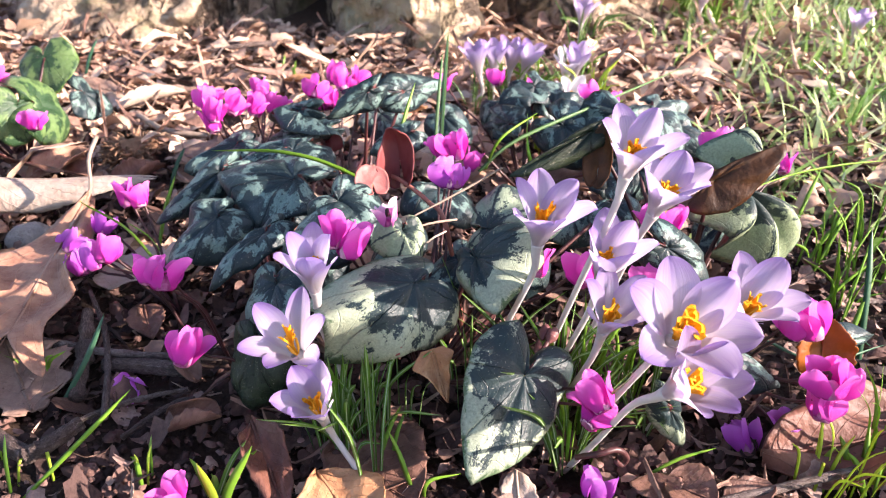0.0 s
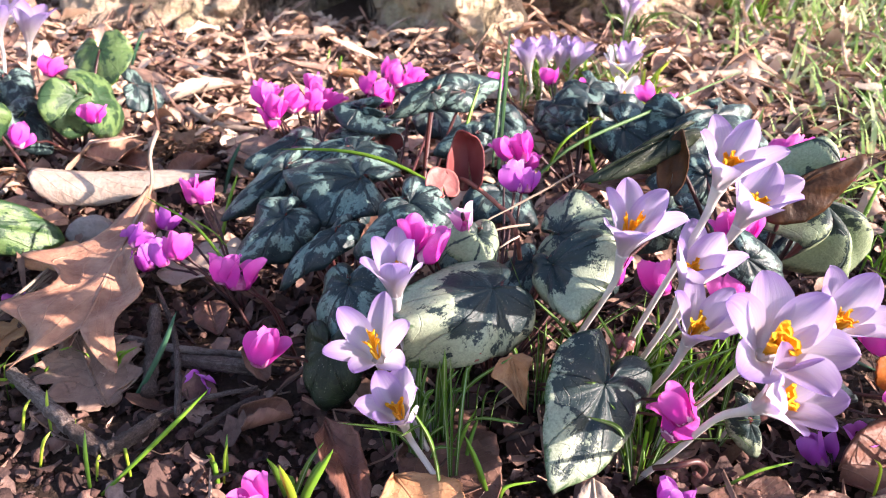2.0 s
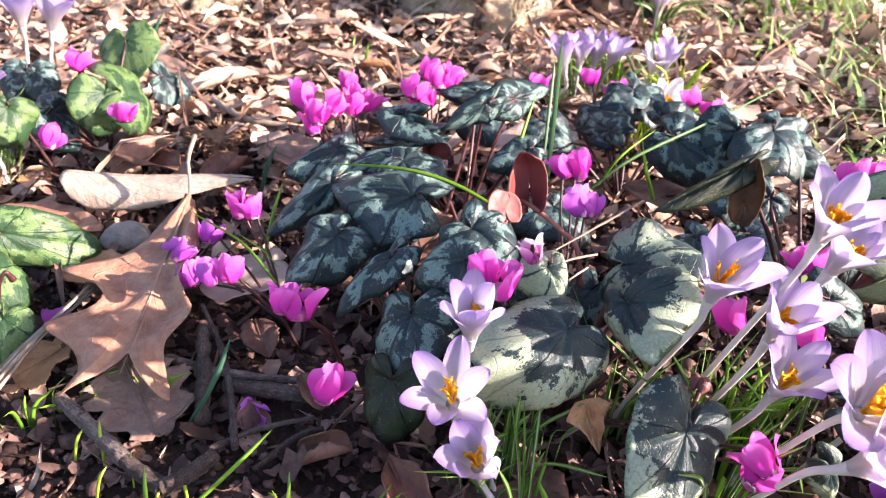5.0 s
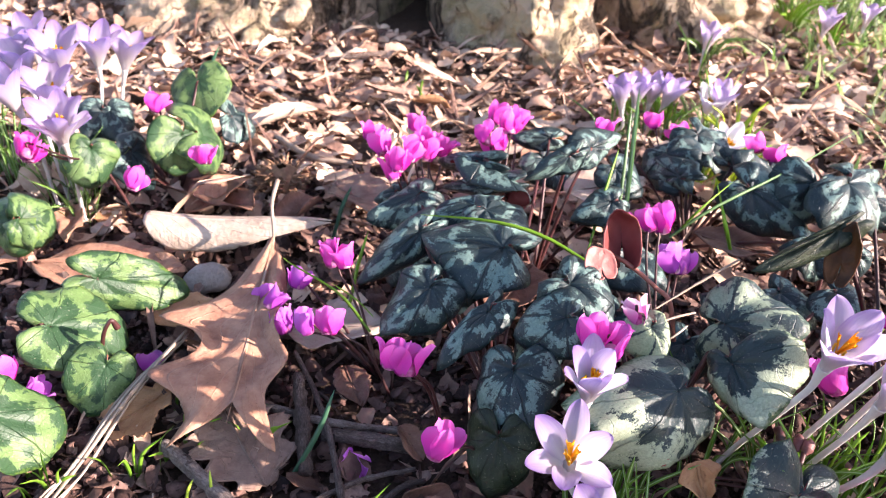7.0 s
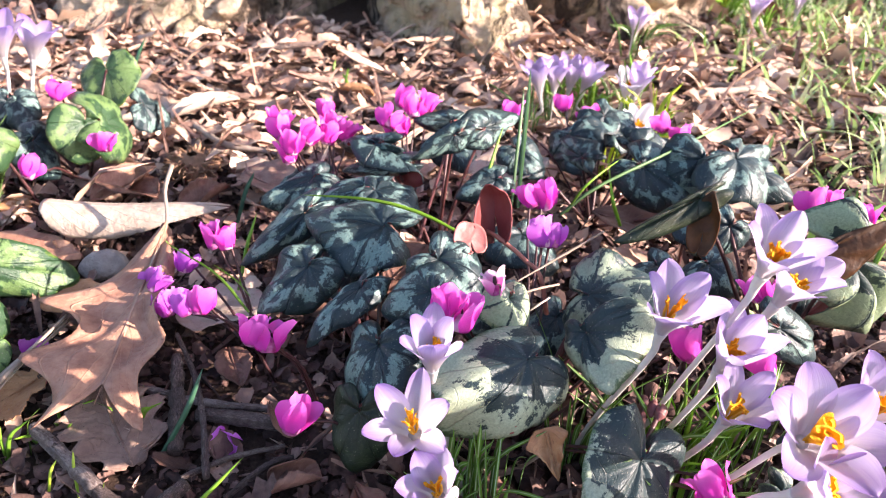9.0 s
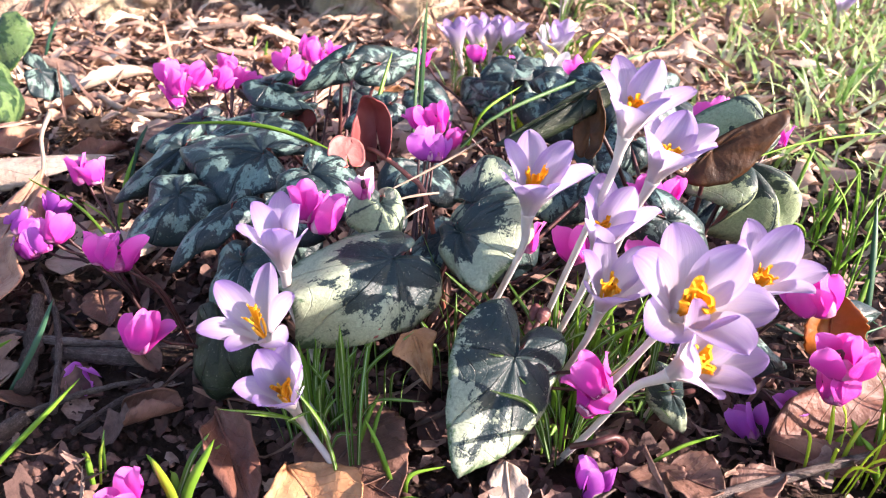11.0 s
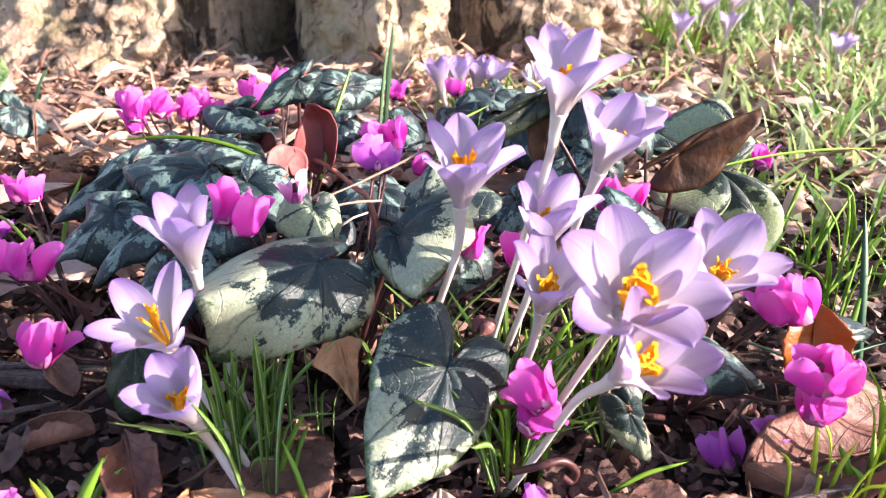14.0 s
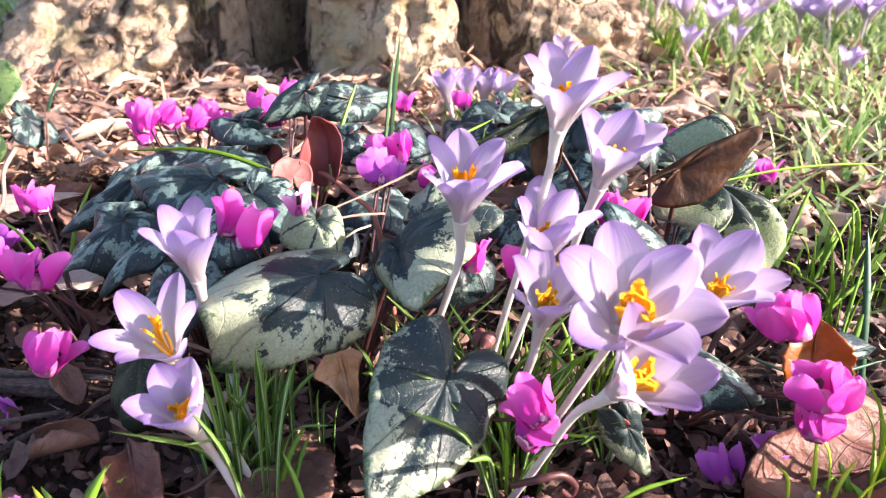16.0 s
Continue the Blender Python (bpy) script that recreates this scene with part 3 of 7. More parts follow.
def crocus_petal(length, width, open_low, open_high, cup, mat, seed, tipped=1.0):
    """One petal: rises from the tube, leaning out from open_low to open_high degrees."""
    rng = np.random.default_rng(seed)
    u, v = np.linspace(-1, 1, 11), 1 - (1 - np.linspace(0, 1, 20)) ** 1.5
    gu, gv = np.meshgrid(u, v, indexing="ij")
    a = np.radians(open_low + (open_high - open_low) * v**0.9)
    step = np.diff(v, prepend=0) * length
    r, z = 0.0024 + np.cumsum(step * np.sin(a)), np.cumsum(step * np.cos(a))
    grow = np.clip(v / 0.60, 0, 1)
    w = width / 2 * (0.22 + 0.78 * grow * grow * (3 - 2 * grow)) * (1 - np.clip((v - 0.58) / 0.4205, 0, 1) ** 2.25) ** (0.60 * tipped)
    w = w * (1 + 0.02 * np.sin(23 * v + rng.uniform(0, 6)) * v)
    x = gu * w + 0.02 * length * gv**2 * rng.uniform(-1, 1)
    inward = cup * (gu**2) * w[None] * (1.25 - 0.8 * gv)
    ripple = 0.03 * length * gv**2 * np.sin(2.6 * gu + rng.uniform(0, 6)) * 0.5 - 0.012 * length * np.exp(-((gu / 0.12) ** 2)) * gv
    nr, nz = np.cos(a)[None], -np.sin(a)[None]
    y = r[None] - (inward + ripple) * nr
    zz = z[None] - (inward + ripple) * nz
    return sheet("petal", np.stack([x, y, zz], -1), np.stack([gu / 2 + 0.5, np.ones(11)[:, None] * v], -1), mat)


def crocus(base, axis, foot, length=0.030, width=0.0135, opening=(12, 42), spin=0.0, seed=0, white=False, stigma="lobes", label="", spread=None, leaves=0, bend=None):
    """A crocus: six petals on a long pale tube, stigma and anthers, and its striped narrow leaves. base: where the petals leave the tube."""
    rng = np.random.default_rng(seed + 500)
    foot, base = np.array(foot, float), np.array(base, float)
    ob = thing("crocus", foot, label or "pale lilac crocus flower with orange stigma on a white tube", "crocus", "crocuses in the bed")
    z = Vector(axis).normalized()
    turn = z.to_track_quat("Z", "Y").to_matrix().to_4x4()
    seat = Matrix.Translation(Vector(base - foot)) @ turn @ Matrix.Rotation(radians(spin), 4, "Z")
    for n in range(6):
        outer = n % 2 == 0
        lo, hi = opening
        more = spread[n] if spread else 0
        d = rng.uniform(-5, 5) + (4 if outer else -3)
        mat = PETAL_WHITE if white else (PETAL_OUT if outer else PETAL)
        me = crocus_petal(length * rng.uniform(0.96, 1.04), width * rng.uniform(0.85, 1.0), lo + d * 0.4 + more * 0.5, hi + d + more, 0.55, mat, seed * 7 + n)
        part("petal", me, ob).matrix_basis = seat @ pose(0, 0, 0, 0, 0, n * 60 + rng.uniform(-7, 7))
    part("stigma", stigma_mesh(length, seed, stigma), ob, "orange stigma").matrix_basis = seat
    for n in range(3):
        a = math.radians(120 * n + 30)
        q = [np.array((math.cos(a), math.sin(a), 0)) * s + np.array((0, 0, h)) for s, h in ((0.0006, 0.1 * length), (0.0018, 0.3 * length), (0.0026, 0.52 * length))]
        part("anther", tube("anther", q, [0.0003, 0.0007, 0.0005], YELLOW, 6, 7), ob).matrix_basis = seat
    low = base - foot
    down = -np.array(z)
    pts = [(0, 0, -0.004), low * 0.33 + (np.array(bend) if bend is not None else 0), low + down * min(0.02, 0.4 * np.linalg.norm(low)), low + down * 0.005, low - down * 0.0015]
    part("tube", tube("tube", pts, [0.0014, 0.0013, 0.0014, 0.0019, 0.0029], TUBE, 10, 22), ob, "white flower tube")
    for n in range(leaves):
        a = rng.uniform(0, 6.28)
        reach, high = rng.uniform(0.010, 0.048), rng.uniform(0.03, 0.068)
        d = np.array((math.cos(a), math.sin(a), 0))
        s = d * rng.uniform(0.002, 0.008)
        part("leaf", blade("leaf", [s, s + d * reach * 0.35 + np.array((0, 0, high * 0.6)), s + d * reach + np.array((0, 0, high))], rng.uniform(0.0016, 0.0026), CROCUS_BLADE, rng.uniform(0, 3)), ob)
    return ob


def stigma_mesh(length, seed, style):
    """Three orange lobes, each a narrow rolled funnel with a frilled lip."""
    rng = np.random.default_rng(seed + 90)
    v, f = [], []
    top, lip, lean = {"tall": (0.70, 0.0016, 0.30), "fan": (0.56, 0.0058, 0.15)}.get(style, (0.55, 0.0036, 0.28))
    t, ang = np.linspace(0, 1, 9), np.radians(np.linspace(-115, 115, 11))
    for n in range(3):
        a = math.radians(120 * n + rng.uniform(-25, 25))
        d, sd = np.array((math.cos(a), math.sin(a), 0)), np.array((-math.sin(a), math.cos(a), 0))
        high = (0.10 + (top * rng.uniform(0.9, 1.08) - 0.10) * t) * length
        out = 0.0003 + lean * rng.uniform(0.7, 1.15) * np.clip(t - 0.35, 0, 1) ** 1.4 * top * length
        r = 0.0004 + (lip * rng.uniform(0.85, 1.15) - 0.0004) * np.clip((t - 0.15) / 0.85, 0, 1) ** (0.8 if style == "fan" else 1.6)
        frill = 0.0007 * np.sin(5 * ang + rng.uniform(0, 6)) + 0.0004 * rng.normal(size=11)
        for wall in (1.0, 0.72):
            i = len(v)
            for m in range(9):
                for q in range(11):
                    c = d * (out[m] - wall * r[m] * np.cos(ang[q]) * 0.55) + sd * (wall * r[m] * np.sin(ang[q])) + np.array((0, 0, high[m] + frill[q] * t[m] ** 4))
                    v.append(c)
            f += grid_faces(9, 11, i, wall < 1)
        j = len(v) - 198
        f += [(j + 88 + q, j + 89 + q, j + 188 + q, j + 187 + q) for q in range(10)]
    return mesh("stigma", v, f, [ORANGE])


def blade(name, points, width, mat, roll=0.0, n=12):
    """A narrow keeled grass leaf."""
    line = smooth_line(points, n)
    along = np.gradient(line, axis=0)
    along /= np.linalg.norm(along, axis=1, keepdims=True)
    ref = np.array((math.cos(roll), math.sin(roll), 0.15))
    side = np.cross(along, ref)
    side /= np.linalg.norm(side, axis=1, keepdims=True) + 1e-9
    face = np.cross(side, along)
    t = np.linspace(0, 1, n)
    w = width / 2 * np.clip((0.7 + 0.6 * t) * (1 - t**3.0) ** 0.8, 0.03, 1)
    p = np.stack([line - side * w[:, None], line - face * (w * 0.45)[:, None], line + side * w[:, None], line + face * (w * 0.1)[:, None], line - side * w[:, None]])
    uv = np.stack(np.meshgrid([0, 0.5, 1, 0.5, 0], t, indexing="ij"), -1)
    return sheet(name, p, uv, mat)


def grass_blade(points, width=0.0026, mat=GRASS_BLADE, roll=0.0, label="single fresh green grass blade rising from leaf litter"):
    p0 = np.array(points[0], float)
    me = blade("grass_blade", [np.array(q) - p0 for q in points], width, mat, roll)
    return thing("grass_blade", p0, label, "grass blade", "grass blades in the bed", me)


def dry_leaf_mesh(name, length, width, mat, lobes=0, depth=0.0, curl=0.1, roll=0.0, seed=0, cup=0.2, thick=0.0005, crumple=1.0, outline=None, blunt=0.62):
    """A fallen leaf lying along +y from its stalk: lobed or plain margin, midrib, curled and rolled. roll: how far the sides roll in, in turns."""
    rng = np.random.default_rng(seed)
    u, v = np.linspace(-1, 1, 21), np.linspace(0, 1, 45 if lobes or outline else 25)
    gu, gv = np.meshgrid(u, v, indexing="ij")
    w = np.sin(np.clip(v, 0.004, 0.996) ** 0.85 * math.pi) ** (blunt - 0.36 * roll)
    if lobes:
        left, right = (np.abs(np.cos(v * math.pi * lobes + s)) for s in (rng.uniform(-0.3, 0.3), rng.uniform(0.2, 0.8)))
        cut = np.stack([1 - depth * (1 - left**1.3), 1 - depth * (1 - right**1.3)])
        cut = cut * (1 + 0.06 * rng.normal(size=cut.shape))
        w2 = np.where(gu < 0, (w * cut[0])[None], (w * cut[1])[None])
        gv2 = gv + 0.10 * np.abs(gu) * (0.5 - 0.5 * np.cos(gv * math.pi * 2))
    else:
        ragged = 1 + 0.05 * np.sin(np.outer((1, 1), v * 23) + rng.uniform(0, 6, (2, 1))) * np.sin(np.outer((1, 1), v * 9) + rng.uniform(0, 6, (2, 1))) + 0.03 * rng.normal(size=(2, len(v)))
        w2 = np.where(gu < 0, (w * ragged[0])[None], (w * ragged[1])[None])
        gv2 = gv
    if outline:
        at, left, right = outline
        soft = np.ones(3) / 3
        l, r = (np.convolve(np.pad(np.interp(v, at, side), 1, mode="edge"), soft, "valid") * 2 * length / width for side in (left, right))
        w2 = np.where(gu < 0, l[None], r[None]) * (1 + 0.015 * rng.normal(size=(1, len(v))))
        gv2 = gv + 0.05 * np.abs(gu) * gv - 0.12 * (1 - np.abs(gu)) ** 2 * gv**3
    x = gu * w2 * width / 2
    y = gv2 * length
    h = cup * np.abs(x) + curl * length * (gv - 0.4) ** 2 + crumple * (0.03 * length * np.sin(gv * 7 + gu * 2.5 + rng.uniform(0, 6)) * np.abs(gu) + 0.012 * length * np.sin(gv * 19 + rng.uniform(0, 6)) * gu**2 + 0.010 * length * np.sin(gv * 11 - gu * 6 + rng.uniform(0, 6)))
    if roll:
        a = x / (width / 2) * roll * math.pi
        rad = width / 2 / (roll * math.pi)
        x, h = np.sin(a) * rad * (1 - 0.12 * np.abs(gu)), (1 - np.cos(a)) * rad * (1 - 0.10 * np.abs(gu)) + 0.015 * length * np.sin(gv * 5)
    p = np.stack([x, y, h], -1)
    return shell(name, p, np.stack([gu / 2 + 0.5, gv], -1), mat, mat, thick)


def dry_leaf(at, length, width, mat, turn=0.0, tilt=(0, 0), label="dry brown fallen leaf on the ground", stalk=0.0, name="dry_leaf", stalk_up=0.1, **shape):
    ob = thing(name, at, label, "dry leaf", "fallen leaves")
    m = pose(0, 0, 0, 0, 0, turn) @ pose(0, 0, 0, tilt[0], tilt[1], 0)
    part("blade", dry_leaf_mesh("blade", length, width, mat, **shape), ob).matrix_basis = m
    roll, curl = shape.get("roll", 0.0), shape.get("curl", 0.1)
    rib = [(0, v * length, 0.0003 + (0.015 * length * math.sin(5 * v) if roll else curl * length * (v - 0.4) ** 2)) for v in np.linspace(0.01, 0.97, 7)]
    part("midrib", tube("midrib", rib, [0.0008, 0.0006, 0.0002], mat, 5, 13), ob).matrix_basis = m
    if stalk:
        part("stalk", tube("stalk", [(0, 0.3 * length, 0.0008), (0, 0, 0.001), (0.002, -0.5 * stalk, stalk_up * stalk), (0.0, -stalk, 1.5 * stalk_up * stalk)], [0.0008, 0.0012, 0.0013, 0.0016], STRAW, 6, 12), ob).matrix_basis = m
    return ob


def twig(points, radii, mat=WOOD, label="weathered grey-brown twig lying on the soil", name="twig", category="twig", knots=0.10, seed=0, n=22):
    p0 = np.array(points[0], float)
    return thing(name, p0, label, category, "twigs on the ground", tube(name, [np.array(q) - p0 for q in points], radii, mat, 12, 2 * n, knots, seed))


def spiny_husk(at, radius):
    """An open seed husk covered with stubby spines."""
    rng = np.random.default_rng(5)
    ob = thing("seed_husk", at, "round brown spiny seed husk in leaf litter", "seed husk")
    a, b = np.meshgrid(np.linspace(0, 6.2832, 25), np.linspace(0.25, 2.6, 13), indexing="ij")
    r = radius * 0.72 * (1 + 0.06 * np.sin(5 * a) * np.sin(3 * b))
    part("husk", sheet("husk", np.stack([r * np.sin(b) * np.cos(a), r * np.sin(b) * np.sin(a), r * np.cos(b) * 0.75], -1), np.stack([a, b], -1), SEED), ob)
    for n in range(150):
        d = rng.normal(size=3)
        d[2] = abs(d[2]) * 0.9 - 0.25
        d /= np.linalg.norm(d)
        if d[2] > 0.86:
            continue
        e = d * (1, 1, 0.75) * radius
        part("spine", tube("spine", [e * 0.66, e * 0.85 + rng.normal(size=3) * radius * 0.05, e * rng.uniform(0.98, 1.2) + rng.normal(size=3) * radius * 0.08], [radius * 0.07, radius * 0.05, radius * 0.015], SEED, 5, 4), ob)
    return ob


def tuft(at, count, high, spread, seed, wide=0.0022, mat=CROCUS_BLADE, label="tuft of narrow striped crocus leaves", lean=(0, 0)):
    """Narrow leaves rising together from one spot."""
    rng = np.random.default_rng(seed)
    ob = thing("leaf_tuft", at, label, "leaf tuft", "tufts of narrow leaves")
    for n in range(count):
        a, high_n = rng.uniform(0, 6.28), rng.uniform(*high)
        d = np.array((math.cos(a), math.sin(a), 0))
        s = d * rng.uniform(0, 0.012)
        e = d * rng.uniform(0.1, 1.0) * spread + np.array((*lean, 0)) * rng.uniform(0.5, 1.2)
        droop = rng.uniform(0.75, 1.0)
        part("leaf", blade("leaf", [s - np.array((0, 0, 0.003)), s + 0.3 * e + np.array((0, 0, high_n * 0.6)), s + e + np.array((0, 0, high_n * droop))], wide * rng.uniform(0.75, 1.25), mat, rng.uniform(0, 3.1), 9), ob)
    return ob


def pebble(at, size, seed, label="small grey pebble on the soil"):
    rng = np.random.default_rng(seed)
    a, b = np.meshgrid(np.linspace(0, 6.2832, 21), np.linspace(0.02, 3.12, 13), indexing="ij")
    r = 1 + 0.14 * np.sin(2 * a + rng.uniform(0, 6)) * np.sin(b) + 0.10 * np.sin(3 * b + rng.uniform(0, 6)) * np.sin(b) + 0.07 * np.sin(5 * a + 2 * b) * np.sin(b) ** 2
    p = np.stack([r * np.sin(b) * np.cos(a) * size[0], r * np.sin(b) * np.sin(a) * size[1], r * np.cos(b) * size[2]], -1)
    return thing("pebble", at, label, "pebble", "", sheet("pebble", p, np.stack([a, b], -1), STONE))

# ---- ground, trunk and far lawn ----


def build_ground():
    near = np.linspace(-0.9, 0.9, 181)
    far = 0.9 + np.cumsum(0.02 * 1.22 ** np.arange(38))
    xs = np.concatenate([-far[::-1], near, far])
    ny = np.linspace(0.0, 1.7, 171)
    fy = np.cumsum(0.02 * 1.22 ** np.arange(38))
    ys = np.concatenate([-fy[::-1], ny, 1.7 + fy])
    gx, gy = np.meshgrid(xs, ys, indexing="ij")
    rng = np.random.default_rng(4)
    fine = (np.abs(gx) < 0.95) & (gy > -0.05) & (gy < 1.75)
    h = 0.004 * np.sin(17 * gx + 1.3) * np.sin(14 * gy) + 0.003 * np.sin(41 * gx) * np.cos(37 * gy + 1)
    h = h * np.where(fine, 1, 0.3) + rng.normal(size=gx.shape) * 0.0009 * fine
    p = np.stack([gx, gy, h - 0.004], -1)
    ob = new("ground", sheet("ground", p, np.stack([gx, gy], -1) * 0.1, SOIL))
    return tagged(ob, "dark crumbly garden soil running into lawn", "ground", kind="structure")


build_ground()


def build_trunk():
    """A broad old trunk with buttress roots, deep clefts and flaking bark plates, closed all round."""
    front, back = np.linspace(-200, 20, 430, endpoint=False), np.linspace(20, 160, 60)
    th = np.radians(np.concatenate([front, back]))                # the bed lies at -90 degrees
    zs = np.concatenate([np.linspace(-0.03, 0.30, 110), 0.30 + 0.015 * np.cumsum(1.06 ** np.arange(60))])
    a, b = len(th), len(zs)
    gt, gz = np.meshgrid(th, zs, indexing="ij")
    deg = np.degrees(th)
    high = np.interp(np.where(deg > 145, deg - 360, deg), (-140, -128, -112, -100, -66, -58, -46, -36, 0), (0.13, 0.10, 0.11, 0.13, 0.13, 0.07, 0.05, 0.10, 0.13))
    flare = np.exp(-np.clip(gz, 0, 9) / high[:, None])
    root = np.interp(np.where(deg > 145, deg - 360, deg), ROOT_ANGLE, ROOT_REACH)
    root = np.convolve(np.pad(root, 3, mode="wrap"), np.ones(7) / 7, "valid")
    # clefts close over above 0.30 m: unseen shape added to keep sky light out
    shut = np.clip((gz - 0.30) / 0.14, 0, 1)
    shut = 1 - shut * shut * (3 - 2 * shut)
    stout = np.interp(np.where(deg > 145, deg - 360, deg), (-90, -80, -66, -56, 20), (0.42, 0.60, 0.65, 0.80, 0.6))
    r = 0.40 + np.where(root[:, None] < 0.44, shut, 1.0) * (root - 0.44)[:, None] * np.where(root[:, None] < 0.44, 0.9 + 0.1 * flare, stout[:, None] + (1 - stout)[:, None] * flare) + 0.04 * flare - 0.02 * np.clip(gz, 0, 4)
    n = np.zeros_like(r)
    for i in range(a):
        for j in range(b):
            q = Vector((math.cos(th[i]) * 0.5, math.sin(th[i]) * 0.5, zs[j]))
            w = noise.noise_vector(q * 14) * 0.02
            cells, spots = noise.voronoi(((q.x + w.x) * 26, (q.y + w.y) * 26, (q.z + w.z) * 19), distance_metric="DISTANCE")
            plate = noise.cell(spots[0] * 7.3)
            n[i, j] = min(1.0, 2.2 * (cells[1] - cells[0])) * (0.006 + 0.020 * plate) + 0.015 * noise.fractal(q * 9, 0.9, 2.1, 4) + 0.012 * noise.fractal(q * 50, 0.8, 2.1, 3)
    r = r + n - 0.02
    r[-1] = r[0]
    x, y = TRUNK_AT[0] + r * np.cos(gt), TRUNK_AT[1] + r * np.sin(gt)
    x[-1], y[-1] = x[0], y[0]
    ob = thing("tree", (0, 0, 0), "broad old tree trunk with flaking mossy bark and root flare", "tree")
    p = np.stack([x, y, gz], -1)
    part("trunk", sheet("trunk", p, np.stack([gt, gz], -1), BARK), ob)
    # the stem is closed high above
    ring = p[:-1, -1]
    top = np.concatenate([ring, [[*TRUNK_AT, zs[-1] + 0.05]]])
    part("stem_end", mesh("stem_end", top, [(m, (m + 1) % len(ring), len(ring)) for m in range(len(ring))], [BARK]), ob)
    return ob


TRUNK_AT = (-0.14, 1.42)
ROOT_ANGLE = (-215, -170, -150, -132, -124, -118, -113, -110.5, -109.5, -108.5, -106.5, -105, -101, -96, -90, -82, -77, -73, -69, -66, -63.5, -61, -58.5, -51, -45, -41, -34, -10, 35)
ROOT_REACH = (0.45, 0.46, 0.52, 0.64, 0.575, 0.54, 0.50, 0.47, 0.40, 0.46, 0.46, 0.28, 0.16, 0.30, 0.42, 0.52, 0.56, 0.575, 0.55, 0.50, 0.36, 0.38, 0.565, 0.60, 0.615, 0.60, 0.56, 0.50, 0.46)
build_trunk()

# ---- leaf litter, chips and grass (uncounted) ----


def scatter(name, count, region, sizes, mat, label, category, seed, lift=0.004, flat=0.5, keep=None, aspect=(0.35, 0.9)):
    """Many small curled flakes lying about, joined."""
    rng = np.random.default_rng(seed)
    xs, ys = rng.uniform(region[0], region[1], count * 3), rng.uniform(region[2], region[3], count * 3)
    ok = np.ones(len(xs), bool) if keep is None else keep(xs, ys, rng)
    xs, ys = xs[ok][:count], ys[ok][:count]
    count = len(xs)
    u, v = np.meshgrid([-1, -0.35, 0.35, 1], [0, 0.25, 0.5, 0.75, 1], indexing="ij")
    size = np.minimum(rng.lognormal(math.log(sizes[0]), sizes[1], count), 2.1 * sizes[0])
    w = size * rng.uniform(*aspect, count)
    prof = np.array([0.45, 0.92, 1.0, 0.88, 0.38])[None, None] * (1 + 0.25 * rng.normal(size=(count, 4, 5)))
    x = u[None] * prof * w[:, None, None] / 2
    y = (v[None] - 0.5) * size[:, None, None]
    h = rng.uniform(-0.6, 1.0, count)[:, None, None] * np.abs(x) + rng.uniform(-1.0, 1.4, count)[:, None, None] * (y**2) / size[:, None, None] + rng.normal(size=(count, 4, 5)) * 0.03 * size[:, None, None]
    a, tx, ty = rng.uniform(0, 6.283, count), rng.normal(size=count) * flat, rng.normal(size=count) * flat
    h = h + np.sin(tx)[:, None, None] * x + np.sin(ty)[:, None, None] * y
    c, s = np.cos(a)[:, None, None], np.sin(a)[:, None, None]
    low = h.min(axis=(1, 2))[:, None, None]
    p = np.stack([x * c - y * s + xs[:, None, None], x * s + y * c + ys[:, None, None], h - low * 0.8 + rng.uniform(-0.004, lift, count)[:, None, None]], -1)
    f = np.array(grid_faces(4, 5))
    faces = (f[None] + (np.arange(count) * 20)[:, None, None]).reshape(-1, 4).tolist()
    return tagged(new(name, mesh(name, p.reshape(-1, 3), faces, [mat])), label, category, kind="stuff")


def crumbs(name, count, region, sizes, mat, label, seed, keep):
    """Many small rough lumps of earth, joined."""
    rng = np.random.default_rng(seed)
    xs, ys = rng.uniform(region[0], region[1], count * 3), rng.uniform(region[2], region[3], count * 3)
    ok = keep(xs, ys, rng)
    xs, ys = xs[ok][:count], ys[ok][:count]
    count = len(xs)
    a = np.radians(np.arange(0, 360, 60))
    ring = np.stack([np.cos(a), np.sin(a), 0 * a], -1)
    unit = np.concatenate([[[0, 0, 0.75]], ring * 0.75 + (0, 0, 0.45), ring * 1.0 + (0, 0, -0.25)])
    size = np.minimum(rng.lognormal(math.log(sizes[0]), sizes[1], count), 3 * sizes[0])
    p = unit[None] * (1 + 0.28 * rng.normal(size=(count, 13, 1))) * size[:, None, None] * rng.uniform(0.6, 1.3, (count, 1, 3))
    p = p + np.stack([xs, ys, rng.uniform(-0.003, 0.002, count)], -1)[:, None]
    top = [(0, 1 + m, 1 + (m + 1) % 6) for m in range(6)]
    side = [(1 + m, 7 + m, 7 + (m + 1) % 6, 1 + (m + 1) % 6) for m in range(6)]
    faces = [tuple(q + 13 * n for q in f) for n in range(count) for f in top + side]
    return tagged(new(name, mesh(name, p.reshape(-1, 3), faces, [mat])), label, "soil", kind="stuff")


